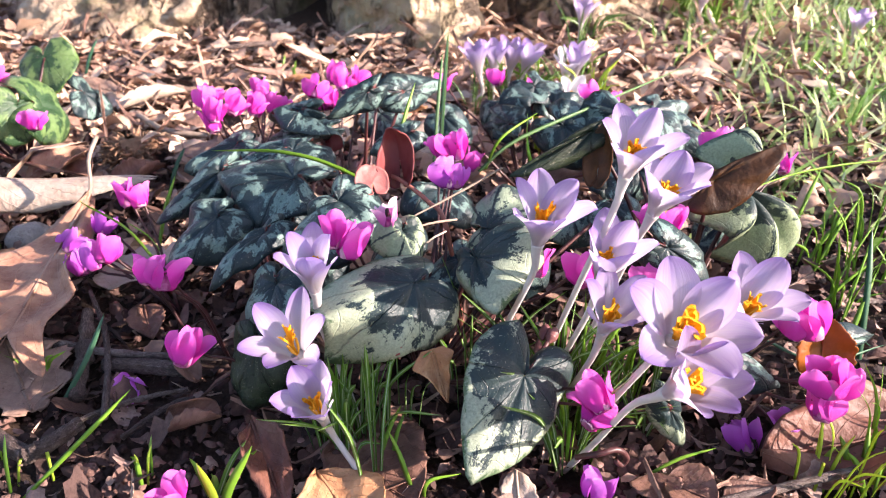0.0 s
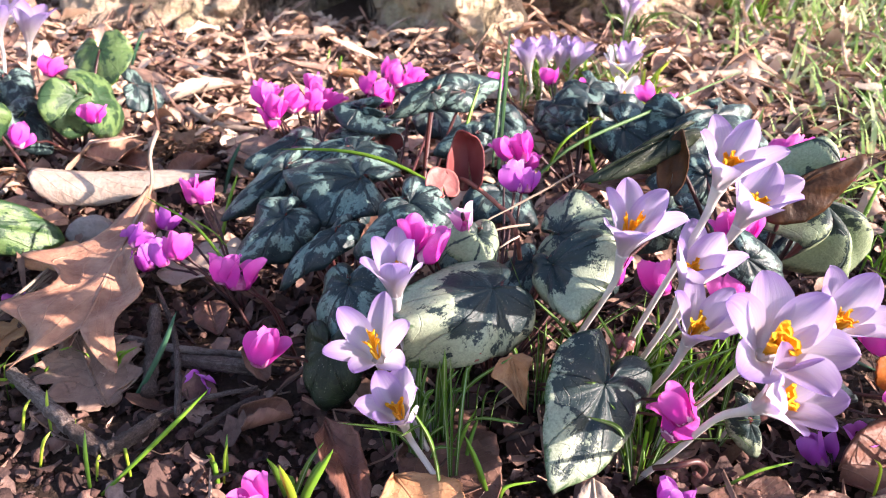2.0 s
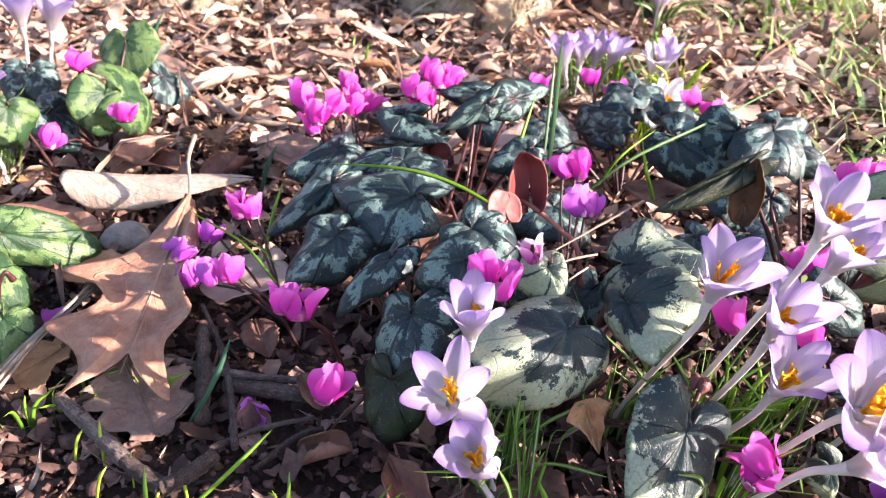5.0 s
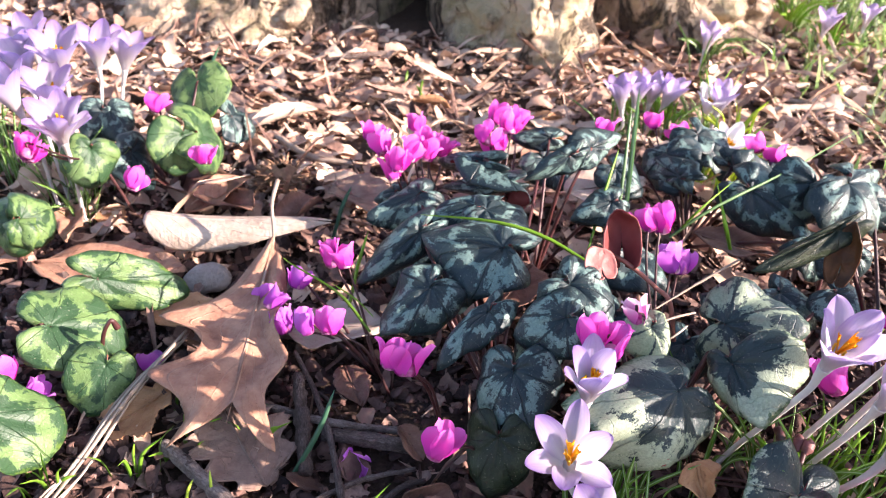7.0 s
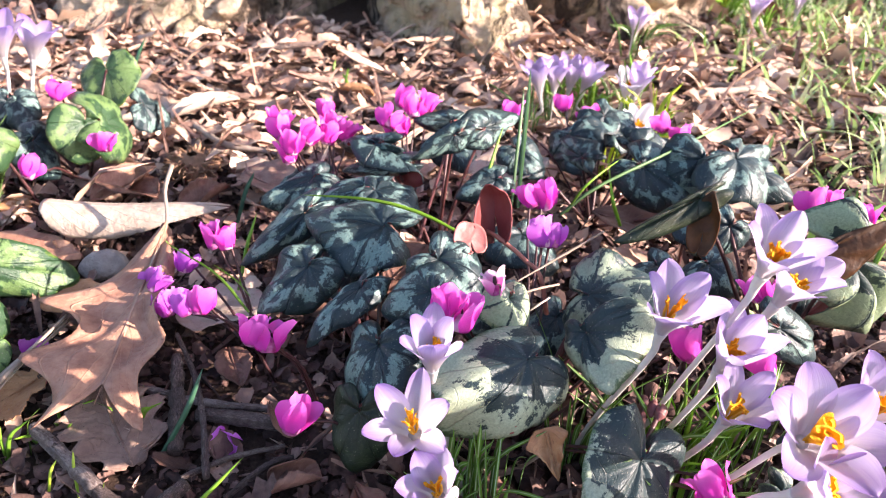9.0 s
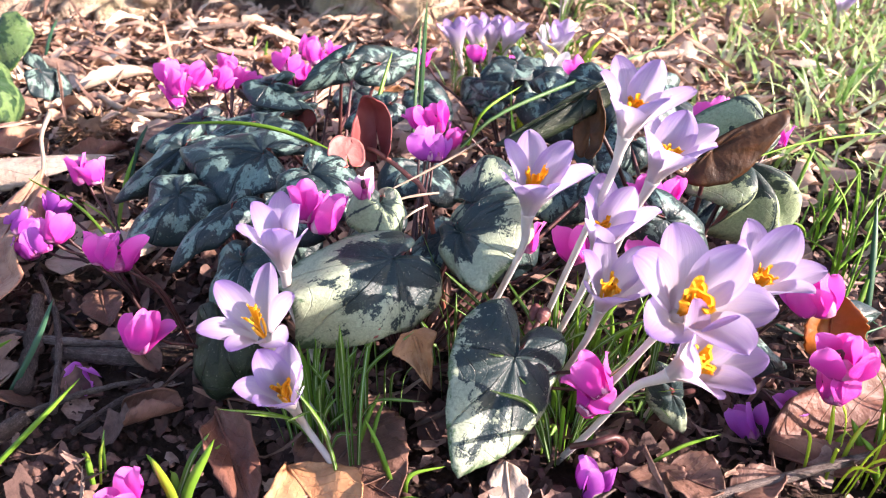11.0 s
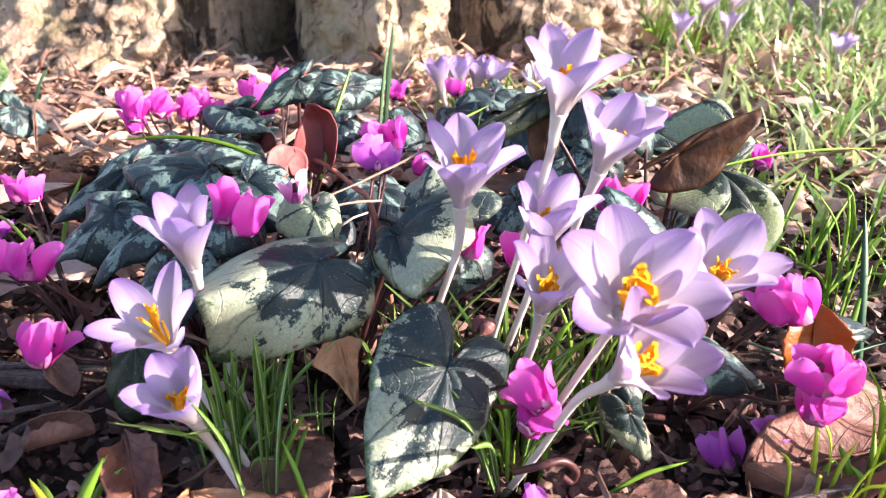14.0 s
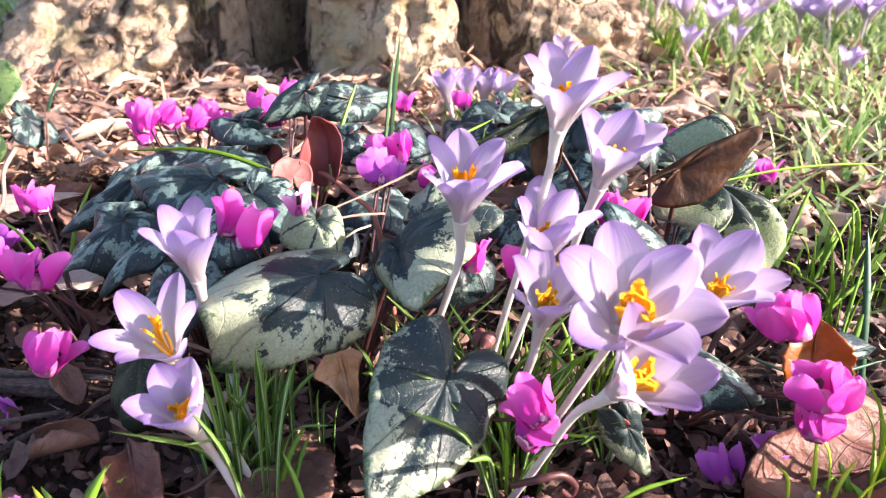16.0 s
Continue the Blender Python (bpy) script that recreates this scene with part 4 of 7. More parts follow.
def lawn(name, count, region, high, mat, label, seed, keep=None, wide=0.0022):
    rng = np.random.default_rng(seed)
    xs, ys = rng.uniform(region[0], region[1], count * 4), rng.uniform(region[2], region[3], count * 4)
    ok = np.ones(len(xs), bool) if keep is None else keep(xs, ys, rng)
    xs, ys = xs[ok][:count], ys[ok][:count]
    count = len(xs)
    a, l = rng.uniform(0, 6.283, count), rng.uniform(*high, count)
    lean = rng.uniform(0.2, 1.1, count)
    t = np.linspace(0, 1, 5)
    out = l[:, None] * lean[:, None] * t**1.7
    up = l[:, None] * (t - 0.35 * lean[:, None] * t**2.2)
    w = wide * rng.uniform(0.6, 1.3, count)[:, None] * (1 - t**2.5) + 0.0001
    b = a + 1.57 + rng.normal(size=count) * 0.5
    cx, cy = xs[:, None] + np.cos(a)[:, None] * out, ys[:, None] + np.sin(a)[:, None] * out
    left = np.stack([cx - np.cos(b)[:, None] * w, cy - np.sin(b)[:, None] * w, up - 0.004], -1)
    right = np.stack([cx + np.cos(b)[:, None] * w, cy + np.sin(b)[:, None] * w, up - 0.004], -1)
    p = np.stack([left, right], 1)
    f = np.array(grid_faces(2, 5))
    faces = (f[None] + (np.arange(count) * 10)[:, None, None]).reshape(-1, 4).tolist()
    return tagged(new(name, mesh(name, p.reshape(-1, 3), faces, [mat])), label, "grass", kind="stuff")


def outside_trunk(x, y, rng):
    return (x - TRUNK_AT[0]) ** 2 + (y - TRUNK_AT[1]) ** 2 > 0.41**2


def lawn_side(x, y, rng):
    edge = (x - 0.20) - 0.10 * (y - 0.6) + 0.07 * np.sin(19 * x) * np.cos(17 * y) + 0.05 * np.sin(43 * x + 2) * np.sin(37 * y)
    return (rng.uniform(0, 1, len(x)) < np.clip(0.03 + 3.5 * edge, 0, 1) * np.clip(3.4 - 2.6 * np.hypot((x - 0.45) / 0.62, (y - 0.85) / 0.55), 0, 1)) & outside_trunk(x, y, rng)


def beyond(x, y, rng):
    """Lawn all round, thinning out towards the bed and the trunk."""
    d = np.hypot(x + 0.20, y - 0.62) + 0.10 * np.sin(5 * x + 1) * np.cos(6 * y) + 0.05 * np.sin(17 * x) * np.sin(13 * y + 2)
    far = np.hypot(x - 0.3, y - 1.2)
    return outside_trunk(x, y, rng) & (rng.uniform(0, 1, len(x)) < np.clip((d - 0.78) / 0.45, 0, 1) * np.clip(1.9 - 0.62 * far, 0, 1))


def far_side(x, y, rng):
    d = np.hypot((x - 0.2) / 1.2, (y - 1.25) / 0.75)
    return outside_trunk(x, y, rng) & (rng.uniform(0, 1, len(x)) < np.clip(2.8 - 2.4 * d, 0, 1) * np.clip((y - 0.80 + 0.4 * np.clip(x, 0, 0.5)) * 4, 0, 1))


def bed_side(cx, cy, rx, ry):
    """Thick in the middle of an oval, thinning out raggedly at its edge."""
    def keep(x, y, rng):
        d = np.hypot((x - cx) / rx, (y - cy) / ry) + 0.12 * np.sin(11 * x + 2) * np.cos(9 * y) + 0.08 * np.sin(31 * x) * np.sin(27 * y)
        return outside_trunk(x, y, rng) & (rng.uniform(0, 1, len(x)) < np.clip(3.2 - 2.6 * d, 0, 1))

    return keep


scatter("leaf_litter", 9500, (-1.35, 1.05, 0.40, 1.35), (0.014, 0.5), LITTER, "brown and tan leaf litter covering the soil", "leaf litter", 11, 0.007, 0.20, bed_side(-0.12, 0.90, 1.0, 0.42))
crumbs("soil_crumbs", 15000, (-0.6, 0.48, 0.02, 0.62), (0.0021, 0.5), CRUMBS, "dark crumbly earth between the plants", 19, bed_side(-0.07, 0.33, 0.46, 0.30))
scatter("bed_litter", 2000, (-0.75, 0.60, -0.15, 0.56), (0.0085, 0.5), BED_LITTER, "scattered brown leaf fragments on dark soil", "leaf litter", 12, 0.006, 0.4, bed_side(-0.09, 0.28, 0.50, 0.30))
scatter("wood_chips", 13000, (-0.75, 0.62, -0.10, 0.66), (0.0060, 0.5), CHIPS, "dark crumbs of bark and soil", "wood chips", 13, 0.003, 0.5, bed_side(-0.07, 0.33, 0.52, 0.34))
scatter("far_litter", 5000, (-1.6, 2.0, 0.2, 2.4), (0.020, 0.4), LITTER, "leaf litter beside the trunk and in the lawn", "leaf litter", 14, 0.008, 0.4, far_side)
scatter("needles", 1400, (-1.0, 0.8, 0.50, 1.15), (0.035, 0.5), LITTER, "thin dry stalks and needles in the litter", "dry stalks", 15, 0.012, 0.3, bed_side(-0.1, 0.8, 0.8, 0.30), (0.03, 0.07))
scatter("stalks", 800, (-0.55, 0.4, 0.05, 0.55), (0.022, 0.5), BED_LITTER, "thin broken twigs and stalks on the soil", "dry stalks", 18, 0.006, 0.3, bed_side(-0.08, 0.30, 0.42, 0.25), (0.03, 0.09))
lawn("lawn_grass", 6000, (0.10, 1.1, 0.34, 1.4), (0.02, 0.06), TURF, "thin green grass growing through leaf litter", 16, lawn_side)
lawn("far_grass", 30000, (-2.6, 3.0, -1.6, 4.2), (0.04, 0.09), TURF, "green lawn grass beyond the tree", 17, beyond, 0.004)

# ---- plants ----
# the large marbled clump, as plants side by side
front_plant = plant((-0.010, 0.300, 0.0), 'cyclamen with dark green silver-marbled leaves and magenta flowers')
left_plant = plant((-0.085, 0.345, 0.0), 'cyclamen with dark bluish-green marbled leaves among dry leaves')
back_plant = plant((-0.055, 0.470, 0.0), 'cyclamen with curled dark leaves and clustered magenta flowers')
far_plant = plant((0.060, 0.520, 0.0), 'cyclamen with crumpled dark green leaves beside white crocus')
right_plant = plant((0.130, 0.350, 0.0), 'cyclamen with silvery crinkled leaf and a withering brown leaf')
low_plant = plant((0.125, 0.285, 0.0), 'low cyclamen with bright magenta flowers above bare soil')
add_leaf(front_plant, (-0.0124, 0.2754, 0.0775), (-0.0489, 0.2486, 0.0780), (-0.0176, 0.2482, 0.0560), top=PALE_LEAF, bow=0.05, curl=0.16, wave=0.03, ridge=1.0, other=0.58, heart=0.6, tunnel=2.2, point=-0.08, seed=1)
add_leaf(front_plant, (0.0331, 0.2425, 0.0535), (0.0127, 0.2065, 0.0300), (0.0551, 0.2473, 0.0420), top=TIP_LEAF, bow=0.05, curl=0.1, wave=0.03, other=0.98, ridge=0.15, stalk=False, heart=1.0, seed=2)
add_leaf(front_plant, (0.0150, 0.2930, 0.0790), (0.0225, 0.2660, 0.0690), (0.0400, 0.2930, 0.0965), top=PALE_LEAF, bow=0.14, curl=0.18, wave=0.06, ridge=0.0, heart=0.6, other=0.42, seed=3)
add_leaf(front_plant, (-0.0190, 0.3098, 0.0840), (-0.0139, 0.2945, 0.0700), (-0.0053, 0.3110, 0.0740), top=SILVER_LEAF, bow=0.32, curl=0.3, seed=4)
add_leaf(front_plant, (0.0218, 0.3268, 0.0757), (0.0540, 0.3123, 0.0860), (0.0361, 0.3426, 0.0930), top=MID_LEAF, bow=0.1, wave=0.08, seed=5)
add_leaf(front_plant, (0.0249, 0.3309, 0.0720), (0.0133, 0.3518, 0.0750), (0.0285, 0.3221, 0.0600), bow=0.1, seed=6)
add_leaf(left_plant, (-0.0549, 0.3224, 0.0777), (-0.0812, 0.3216, 0.0660), (-0.0479, 0.3075, 0.0660), bow=0.18, curl=0.2, seed=7)
add_leaf(left_plant, (-0.0523, 0.3423, 0.0830), (-0.0301, 0.3246, 0.0700), (-0.0273, 0.3468, 0.0830), bow=0.18, seed=8)
add_leaf(left_plant, (-0.0449, 0.3497, 0.0800), (-0.0621, 0.3669, 0.0700), (-0.0526, 0.3615, 0.0820), bow=0.15, wave=0.1, seed=9)
add_leaf(left_plant, (-0.0911, 0.3415, 0.0648), (-0.1167, 0.3149, 0.0530), (-0.0734, 0.3406, 0.0680), bow=0.18, curl=0.2, seed=10)
add_leaf(left_plant, (-0.0834, 0.3891, 0.0733), (-0.1294, 0.4018, 0.0734), (-0.0915, 0.3588, 0.0600), bow=0.14, curl=0.1, wave=0.07, seed=11)
add_leaf(left_plant, (-0.1219, 0.3649, 0.0620), (-0.1471, 0.3436, 0.0450), (-0.1110, 0.3497, 0.0500), bow=0.12, wave=0.12, seed=12)
add_leaf(left_plant, (-0.1313, 0.4119, 0.0680), (-0.1647, 0.3858, 0.0480), (-0.1304, 0.4005, 0.0550), bow=0.12, k=0.5, seed=13)
add_leaf(left_plant, (-0.1359, 0.4683, 0.0620), (-0.1682, 0.4529, 0.0500), (-0.1516, 0.4787, 0.0620), bow=0.1, k=0.5, seed=14)
add_leaf(left_plant, (-0.0792, 0.3056, 0.0575), (-0.0839, 0.2766, 0.0360), (-0.0550, 0.3095, 0.0680), bow=0.15, curl=0.2, seed=15)
# plain dark green leaf; its near-black colour also holds the shade below the crocuses
add_leaf(left_plant, (-0.0857, 0.2796, 0.0400), (-0.0878, 0.2628, 0.0140), (-0.0670, 0.2790, 0.0430), bow=0.1, top=OLD_AND_SHADED_LEAF, seed=16)
add_leaf(back_plant, (-0.0450, 0.4430, 0.1070), (-0.0710, 0.4380, 0.0905), (-0.0520, 0.4430, 0.0880), bow=0.1, wave=0.05, curl=0.1, ridge=0.2, other=0.5, seed=17)
add_leaf(back_plant, (-0.0256, 0.4873, 0.0920), (0.0024, 0.5215, 0.0850), (-0.0079, 0.5030, 0.0740), bow=0.15, seed=18)
add_leaf(back_plant, (-0.0979, 0.4885, 0.0740), (-0.0605, 0.4591, 0.0680), (-0.0747, 0.4822, 0.0620), bow=0.15, curl=0.3, k=0.6, seed=19)
add_leaf(back_plant, (-0.0944, 0.4900, 0.0780), (-0.1283, 0.5200, 0.0620), (-0.1079, 0.5091, 0.0780), bow=0.12, seed=20)
add_leaf(back_plant, (-0.0829, 0.4741, 0.0700), (-0.1249, 0.4887, 0.0560), (-0.1025, 0.4791, 0.0550), bow=0.12, seed=21)
add_leaf(back_plant, (-0.0924, 0.4360, 0.0710), (-0.0617, 0.4250, 0.0660), (-0.0765, 0.4516, 0.0720), bow=0.1, wave=0.1, seed=22)
add_leaf(back_plant, (-0.0951, 0.4418, 0.0700), (-0.1331, 0.4389, 0.0620), (-0.1118, 0.4519, 0.0720), bow=0.1, seed=23)
add_leaf(back_plant, (-0.0469, 0.5364, 0.0760), (-0.0750, 0.5369, 0.0740), (-0.0591, 0.5329, 0.0660), bow=0.1, seed=24)
add_leaf(back_plant, (-0.0205, 0.4236, 0.0870), (-0.0431, 0.4161, 0.0780), (-0.0298, 0.4120, 0.0720), bow=0.15, seed=25)
add_leaf(far_plant, (0.0428, 0.5517, 0.0600), (0.0485, 0.5238, 0.0420), (0.0702, 0.5204, 0.0540), bow=0.06, wave=0.13, seed=26)
add_leaf(far_plant, (0.0718, 0.5817, 0.0650), (0.0966, 0.5564, 0.0450), (0.1037, 0.5799, 0.0560), bow=0.06, wave=0.13, seed=27)
add_leaf(far_plant, (0.0662, 0.5849, 0.0600), (0.0357, 0.5694, 0.0480), (0.0483, 0.5490, 0.0500), bow=0.06, wave=0.13, seed=28)
add_leaf(far_plant, (0.0903, 0.5445, 0.0580), (0.1235, 0.5374, 0.0480), (0.1059, 0.5388, 0.0660), bow=0.1, seed=29)
add_leaf(far_plant, (0.0796, 0.4760, 0.0720), (0.1143, 0.4562, 0.0500), (0.0667, 0.4677, 0.0550), bow=0.15, wave=0.1, seed=30)
add_leaf(far_plant, (0.1146, 0.4705, 0.0820), (0.1018, 0.4607, 0.0580), (0.1369, 0.4621, 0.0620), bow=0.12, wave=0.1, foot=(0.11, 0.46, 0.0), seed=31)
add_leaf(far_plant, (0.1333, 0.4665, 0.0850), (0.1574, 0.4473, 0.0660), (0.1708, 0.4874, 0.0720), bow=0.15, wave=0.1, foot=(0.13, 0.45, 0.0), seed=32)
add_leaf(far_plant, (0.0478, 0.5268, 0.0550), (0.0268, 0.5668, 0.0520), (0.0330, 0.5521, 0.0400), bow=0.06, wave=0.13, seed=33)
add_leaf(far_plant, (0.0918, 0.5203, 0.0600), (0.1167, 0.5347, 0.0400), (0.0731, 0.5088, 0.0460), bow=0.06, wave=0.13, seed=34)
add_leaf(right_plant, (0.1536, 0.3522, 0.0850), (0.1922, 0.3595, 0.0350), (0.2092, 0.3836, 0.0450), top=SILVER_LEAF, bow=0.10, wave=0.14, pucker=0.34, seed=35)
add_leaf(right_plant, (0.1643, 0.3880, 0.0500), (0.1405, 0.3701, 0.0360), (0.1383, 0.3891, 0.0420), bow=0.10, wave=0.08, pucker=0.08, seed=36)
add_leaf(right_plant, (0.0992, 0.2925, 0.0850), (0.1247, 0.2911, 0.0660), (0.1018, 0.2879, 0.0680), bow=0.15, seed=37)
add_leaf(right_plant, (0.1117, 0.3993, 0.0750), (0.0961, 0.3933, 0.0600), (0.1188, 0.3933, 0.0600), bow=0.15, seed=38)
add_leaf(right_plant, (0.1522, 0.4664, 0.0750), (0.1785, 0.4599, 0.0600), (0.1662, 0.4767, 0.0750), bow=0.15, seed=39)
add_leaf(low_plant, (0.1140, 0.2620, 0.0515), (0.1552, 0.2680, 0.0311), (0.1280, 0.2500, 0.0340), bow=0.16, other=0.75, seed=40)
add_leaf(low_plant, (0.0950, 0.2430, 0.0350), (0.1080, 0.2500, 0.0060), (0.1060, 0.2510, 0.0270), top=PALE_LEAF, bow=0.12, seed=41)
add_leaf(low_plant, (0.1892, 0.2921, 0.0350), (0.2122, 0.2988, 0.0300), (0.2021, 0.2955, 0.0250), bow=0.1, stalk=False, seed=42)
add_leaf(left_plant, (-0.0654, 0.3401, 0.0500), (-0.0703, 0.3234, 0.0300), (-0.0513, 0.3293, 0.0450), seed=43)
add_leaf(left_plant, (-0.1013, 0.4058, 0.0500), (-0.1162, 0.3750, 0.0350), (-0.0850, 0.3840, 0.0500), seed=44)
add_leaf(front_plant, (-0.0021, 0.4239, 0.0500), (0.0189, 0.4013, 0.0400), (-0.0156, 0.3970, 0.0450), seed=45)
add_leaf(front_plant, (0.0102, 0.3415, 0.0500), (-0.0100, 0.3170, 0.0400), (0.0230, 0.3307, 0.0450), seed=46)
add_leaf(front_plant, (-0.0232, 0.3562, 0.0550), (-0.0385, 0.3361, 0.0400), (-0.0125, 0.3443, 0.0500), seed=47)
add_leaf(left_plant, (-0.1399, 0.4292, 0.0450), (-0.1524, 0.4128, 0.0300), (-0.1249, 0.4114, 0.0450), seed=48)
add_leaf(front_plant, (0.0685, 0.3774, 0.0600), (0.0870, 0.3618, 0.0500), (0.0592, 0.3595, 0.0500), seed=49)
add_leaf(front_plant, (0.0381, 0.3271, 0.0600), (0.0206, 0.3046, 0.0500), (0.0560, 0.3232, 0.0500), seed=50)
add_leaf(left_plant, (-0.0477, 0.5584, 0.0500), (-0.0277, 0.5333, 0.0400), (-0.0649, 0.5475, 0.0450), seed=51)
add_leaf(far_plant, (0.0011, 0.5238, 0.0600), (0.0214, 0.5113, 0.0450), (-0.0106, 0.5158, 0.0500), seed=52)
add_leaf(far_plant, (0.1040, 0.4336, 0.0600), (0.1252, 0.4195, 0.0500), (0.0887, 0.4148, 0.0550), seed=53)
add_leaf(far_plant, (0.1216, 0.5565, 0.0500), (0.1512, 0.5415, 0.0450), (0.1238, 0.5213, 0.0450), seed=54)
add_leaf(left_plant, (-0.1549, 0.5120, 0.0400), (-0.1723, 0.5203, 0.0300), (-0.1583, 0.5047, 0.0300), seed=55)
add_leaf(front_plant, (0.0913, 0.3653, 0.0700), (0.1079, 0.3554, 0.0600), (0.0809, 0.3532, 0.0600), seed=56)
add_leaf(back_plant, (-0.0230, 0.3742, 0.0915), (-0.0250, 0.3800, 0.1075), (-0.0128, 0.3717, 0.0891), top=UNDER, under=DARK_LEAF, bow=-0.05, curl=-0.75, k=0.04, heart=0.0, ridge=0.0, point=0.0, other=0.95, stalk=False, label='upturned leaf showing its maroon underside', wave=0.02, pucker=0.0, fold=0.6, seed=71)
add_leaf(back_plant, (-0.0359, 0.3526, 0.0885), (-0.0385, 0.3612, 0.0945), (-0.0440, 0.3480, 0.0885), top=ROSE_UNDER, under=DARK_LEAF, bow=-0.12, curl=-0.1, wave=0.02, pucker=0.0, k=0.1, heart=0.0, ridge=0.0, point=0.0, other=1.0, stalk=False, label='small cupped leaf with rosy underside', seed=72)
part('leaf_stalk', tube('leaf_stalk', [np.array(q) - np.array(back_plant.location) for q in ((-0.0291, 0.3710, 0.0842), (-0.0214, 0.3619, 0.0850), (-0.0078, 0.3522, 0.0779), (0.0019, 0.3448, 0.0663), (0.0120, 0.3350, 0.0000))], [0.0013, 0.0012, 0.0012, 0.0013, 0.0014], PINK_STALK, 7, 18), back_plant, 'pinkish arching leaf stalk')
add_leaf(right_plant, (0.0730, 0.3520, 0.1165), (0.0306, 0.3380, 0.0980), (0.0769, 0.3458, 0.1104), top=OLD_AND_SHADED_LEAF, under=BROWN_UNDER, bow=0.06, curl=0.1, wave=0.03, k=0.5, ridge=-0.3, label='curled dark leaf with a brown underside', heart=0.7, other=0.35, seed=73)
add_leaf(right_plant, (0.0763, 0.3450, 0.1016), (0.0791, 0.3500, 0.1211), (0.0818, 0.3400, 0.0996), top=BROWN_UNDER, under=OLD_AND_SHADED_LEAF, bow=-0.10, curl=-0.2, wave=0.03, k=0.12, heart=0.0, ridge=0.0, point=0.15, pucker=0.0, other=1.0, stalk=False, label='rolled brown end of a curled leaf', seed=75)
add_leaf(right_plant, (0.1319, 0.3380, 0.0963), (0.1649, 0.3420, 0.1144), (0.1455, 0.3300, 0.0874), top=BROWN_UNDER, under=OLD_AND_SHADED_LEAF, bow=0.10, curl=-0.05, wave=0.04, k=0.30, heart=1.0, point=0.0, pucker=0.02, ridge=0.2, label='withered brown leaf curled upward', other=0.25, seed=74)
green_plant = plant((-0.335, 0.565, 0.0), 'cyclamen with round light green marbled leaves and pink flowers', 'cyclamen plants in the bed')
edge_plant = plant((-0.310, 0.375, 0.0), 'low cyclamen with green and lime marbled leaves')
add_leaf(green_plant, (-0.3253, 0.6163, 0.0778), (-0.3153, 0.5968, 0.0526), (-0.3509, 0.6188, 0.0733), top=GREEN_LEAF, pucker=0.015, ridge=0.1, heart=0.2, k=0.26, bow=0.04, curl=0.08, other=1.0, seed=57)
add_leaf(green_plant, (-0.3152, 0.5414, 0.0640), (-0.3194, 0.5244, 0.0380), (-0.3350, 0.5255, 0.0700), top=GREEN_LEAF, pucker=0.015, ridge=0.1, heart=0.2, k=0.35, bow=0.08, curl=0.1, seed=58)
add_leaf(green_plant, (-0.3086, 0.5492, 0.0600), (-0.2957, 0.5831, 0.0350), (-0.3046, 0.6127, 0.0500), top=GREEN_LEAF, pucker=0.015, ridge=0.1, heart=0.2, k=0.35, seed=59)
add_leaf(green_plant, (-0.3923, 0.5813, 0.0620), (-0.4003, 0.5601, 0.0480), (-0.4122, 0.5760, 0.0660), k=0.35, seed=60)
add_leaf(green_plant, (-0.3881, 0.5841, 0.0620), (-0.3692, 0.5592, 0.0480), (-0.3688, 0.5866, 0.0600), k=0.35, seed=61)
add_leaf(green_plant, (-0.3680, 0.5075, 0.0660), (-0.3708, 0.4911, 0.0420), (-0.3538, 0.5090, 0.0440), top=GREEN_LEAF, pucker=0.015, ridge=0.1, heart=0.2, foot=(-0.35, 0.52, 0.0), seed=62)
add_leaf(green_plant, (-0.3544, 0.5360, 0.0500), (-0.3385, 0.5363, 0.0200), (-0.3408, 0.5597, 0.0300), seed=63)
add_leaf(green_plant, (-0.3032, 0.6226, 0.0460), (-0.2878, 0.6388, 0.0260), (-0.2965, 0.6072, 0.0260), bow=0.05, curl=0.08, seed=64)
add_leaf(edge_plant, (-0.3215, 0.3402, 0.0420), (-0.2892, 0.3597, 0.0240), (-0.3259, 0.3691, 0.0500), top=GREEN_LEAF, pucker=0.015, ridge=0.1, heart=0.2, k=0.33, bow=0.07, curl=0.1, seed=65)
add_leaf(edge_plant, (-0.3127, 0.3806, 0.0460), (-0.2702, 0.4046, 0.0220), (-0.2967, 0.3826, 0.0180), top=GREEN_LEAF, pucker=0.015, ridge=0.1, heart=0.2, bow=0.07, curl=0.1, seed=66)
add_leaf(edge_plant, (-0.2880, 0.3264, 0.0300), (-0.2971, 0.3091, 0.0080), (-0.3104, 0.3154, 0.0240), top=GREEN_LEAF, pucker=0.015, ridge=0.1, heart=0.2, wave=0.06, bow=0.06, curl=0.1, seed=67)
add_leaf(edge_plant, (-0.3167, 0.2721, 0.0450), (-0.2905, 0.2880, 0.0200), (-0.2988, 0.2578, 0.0220), top=GREEN_LEAF, pucker=0.015, ridge=0.1, heart=0.2, bow=0.07, curl=0.1, foot=(-0.34, 0.31, 0.0), seed=68)
add_leaf(edge_plant, (-0.3930, 0.4472, 0.0420), (-0.3785, 0.4656, 0.0260), (-0.3897, 0.4713, 0.0480), top=GREEN_LEAF, pucker=0.015, ridge=0.1, heart=0.2, foot=(-0.40, 0.44, 0.0), seed=69)
add_leaf(edge_plant, (-0.3963, 0.4474, 0.0400), (-0.4153, 0.4443, 0.0200), (-0.4143, 0.4596, 0.0500), top=GREEN_LEAF, pucker=0.015, ridge=0.1, heart=0.2, foot=(-0.40, 0.44, 0.0), seed=70)

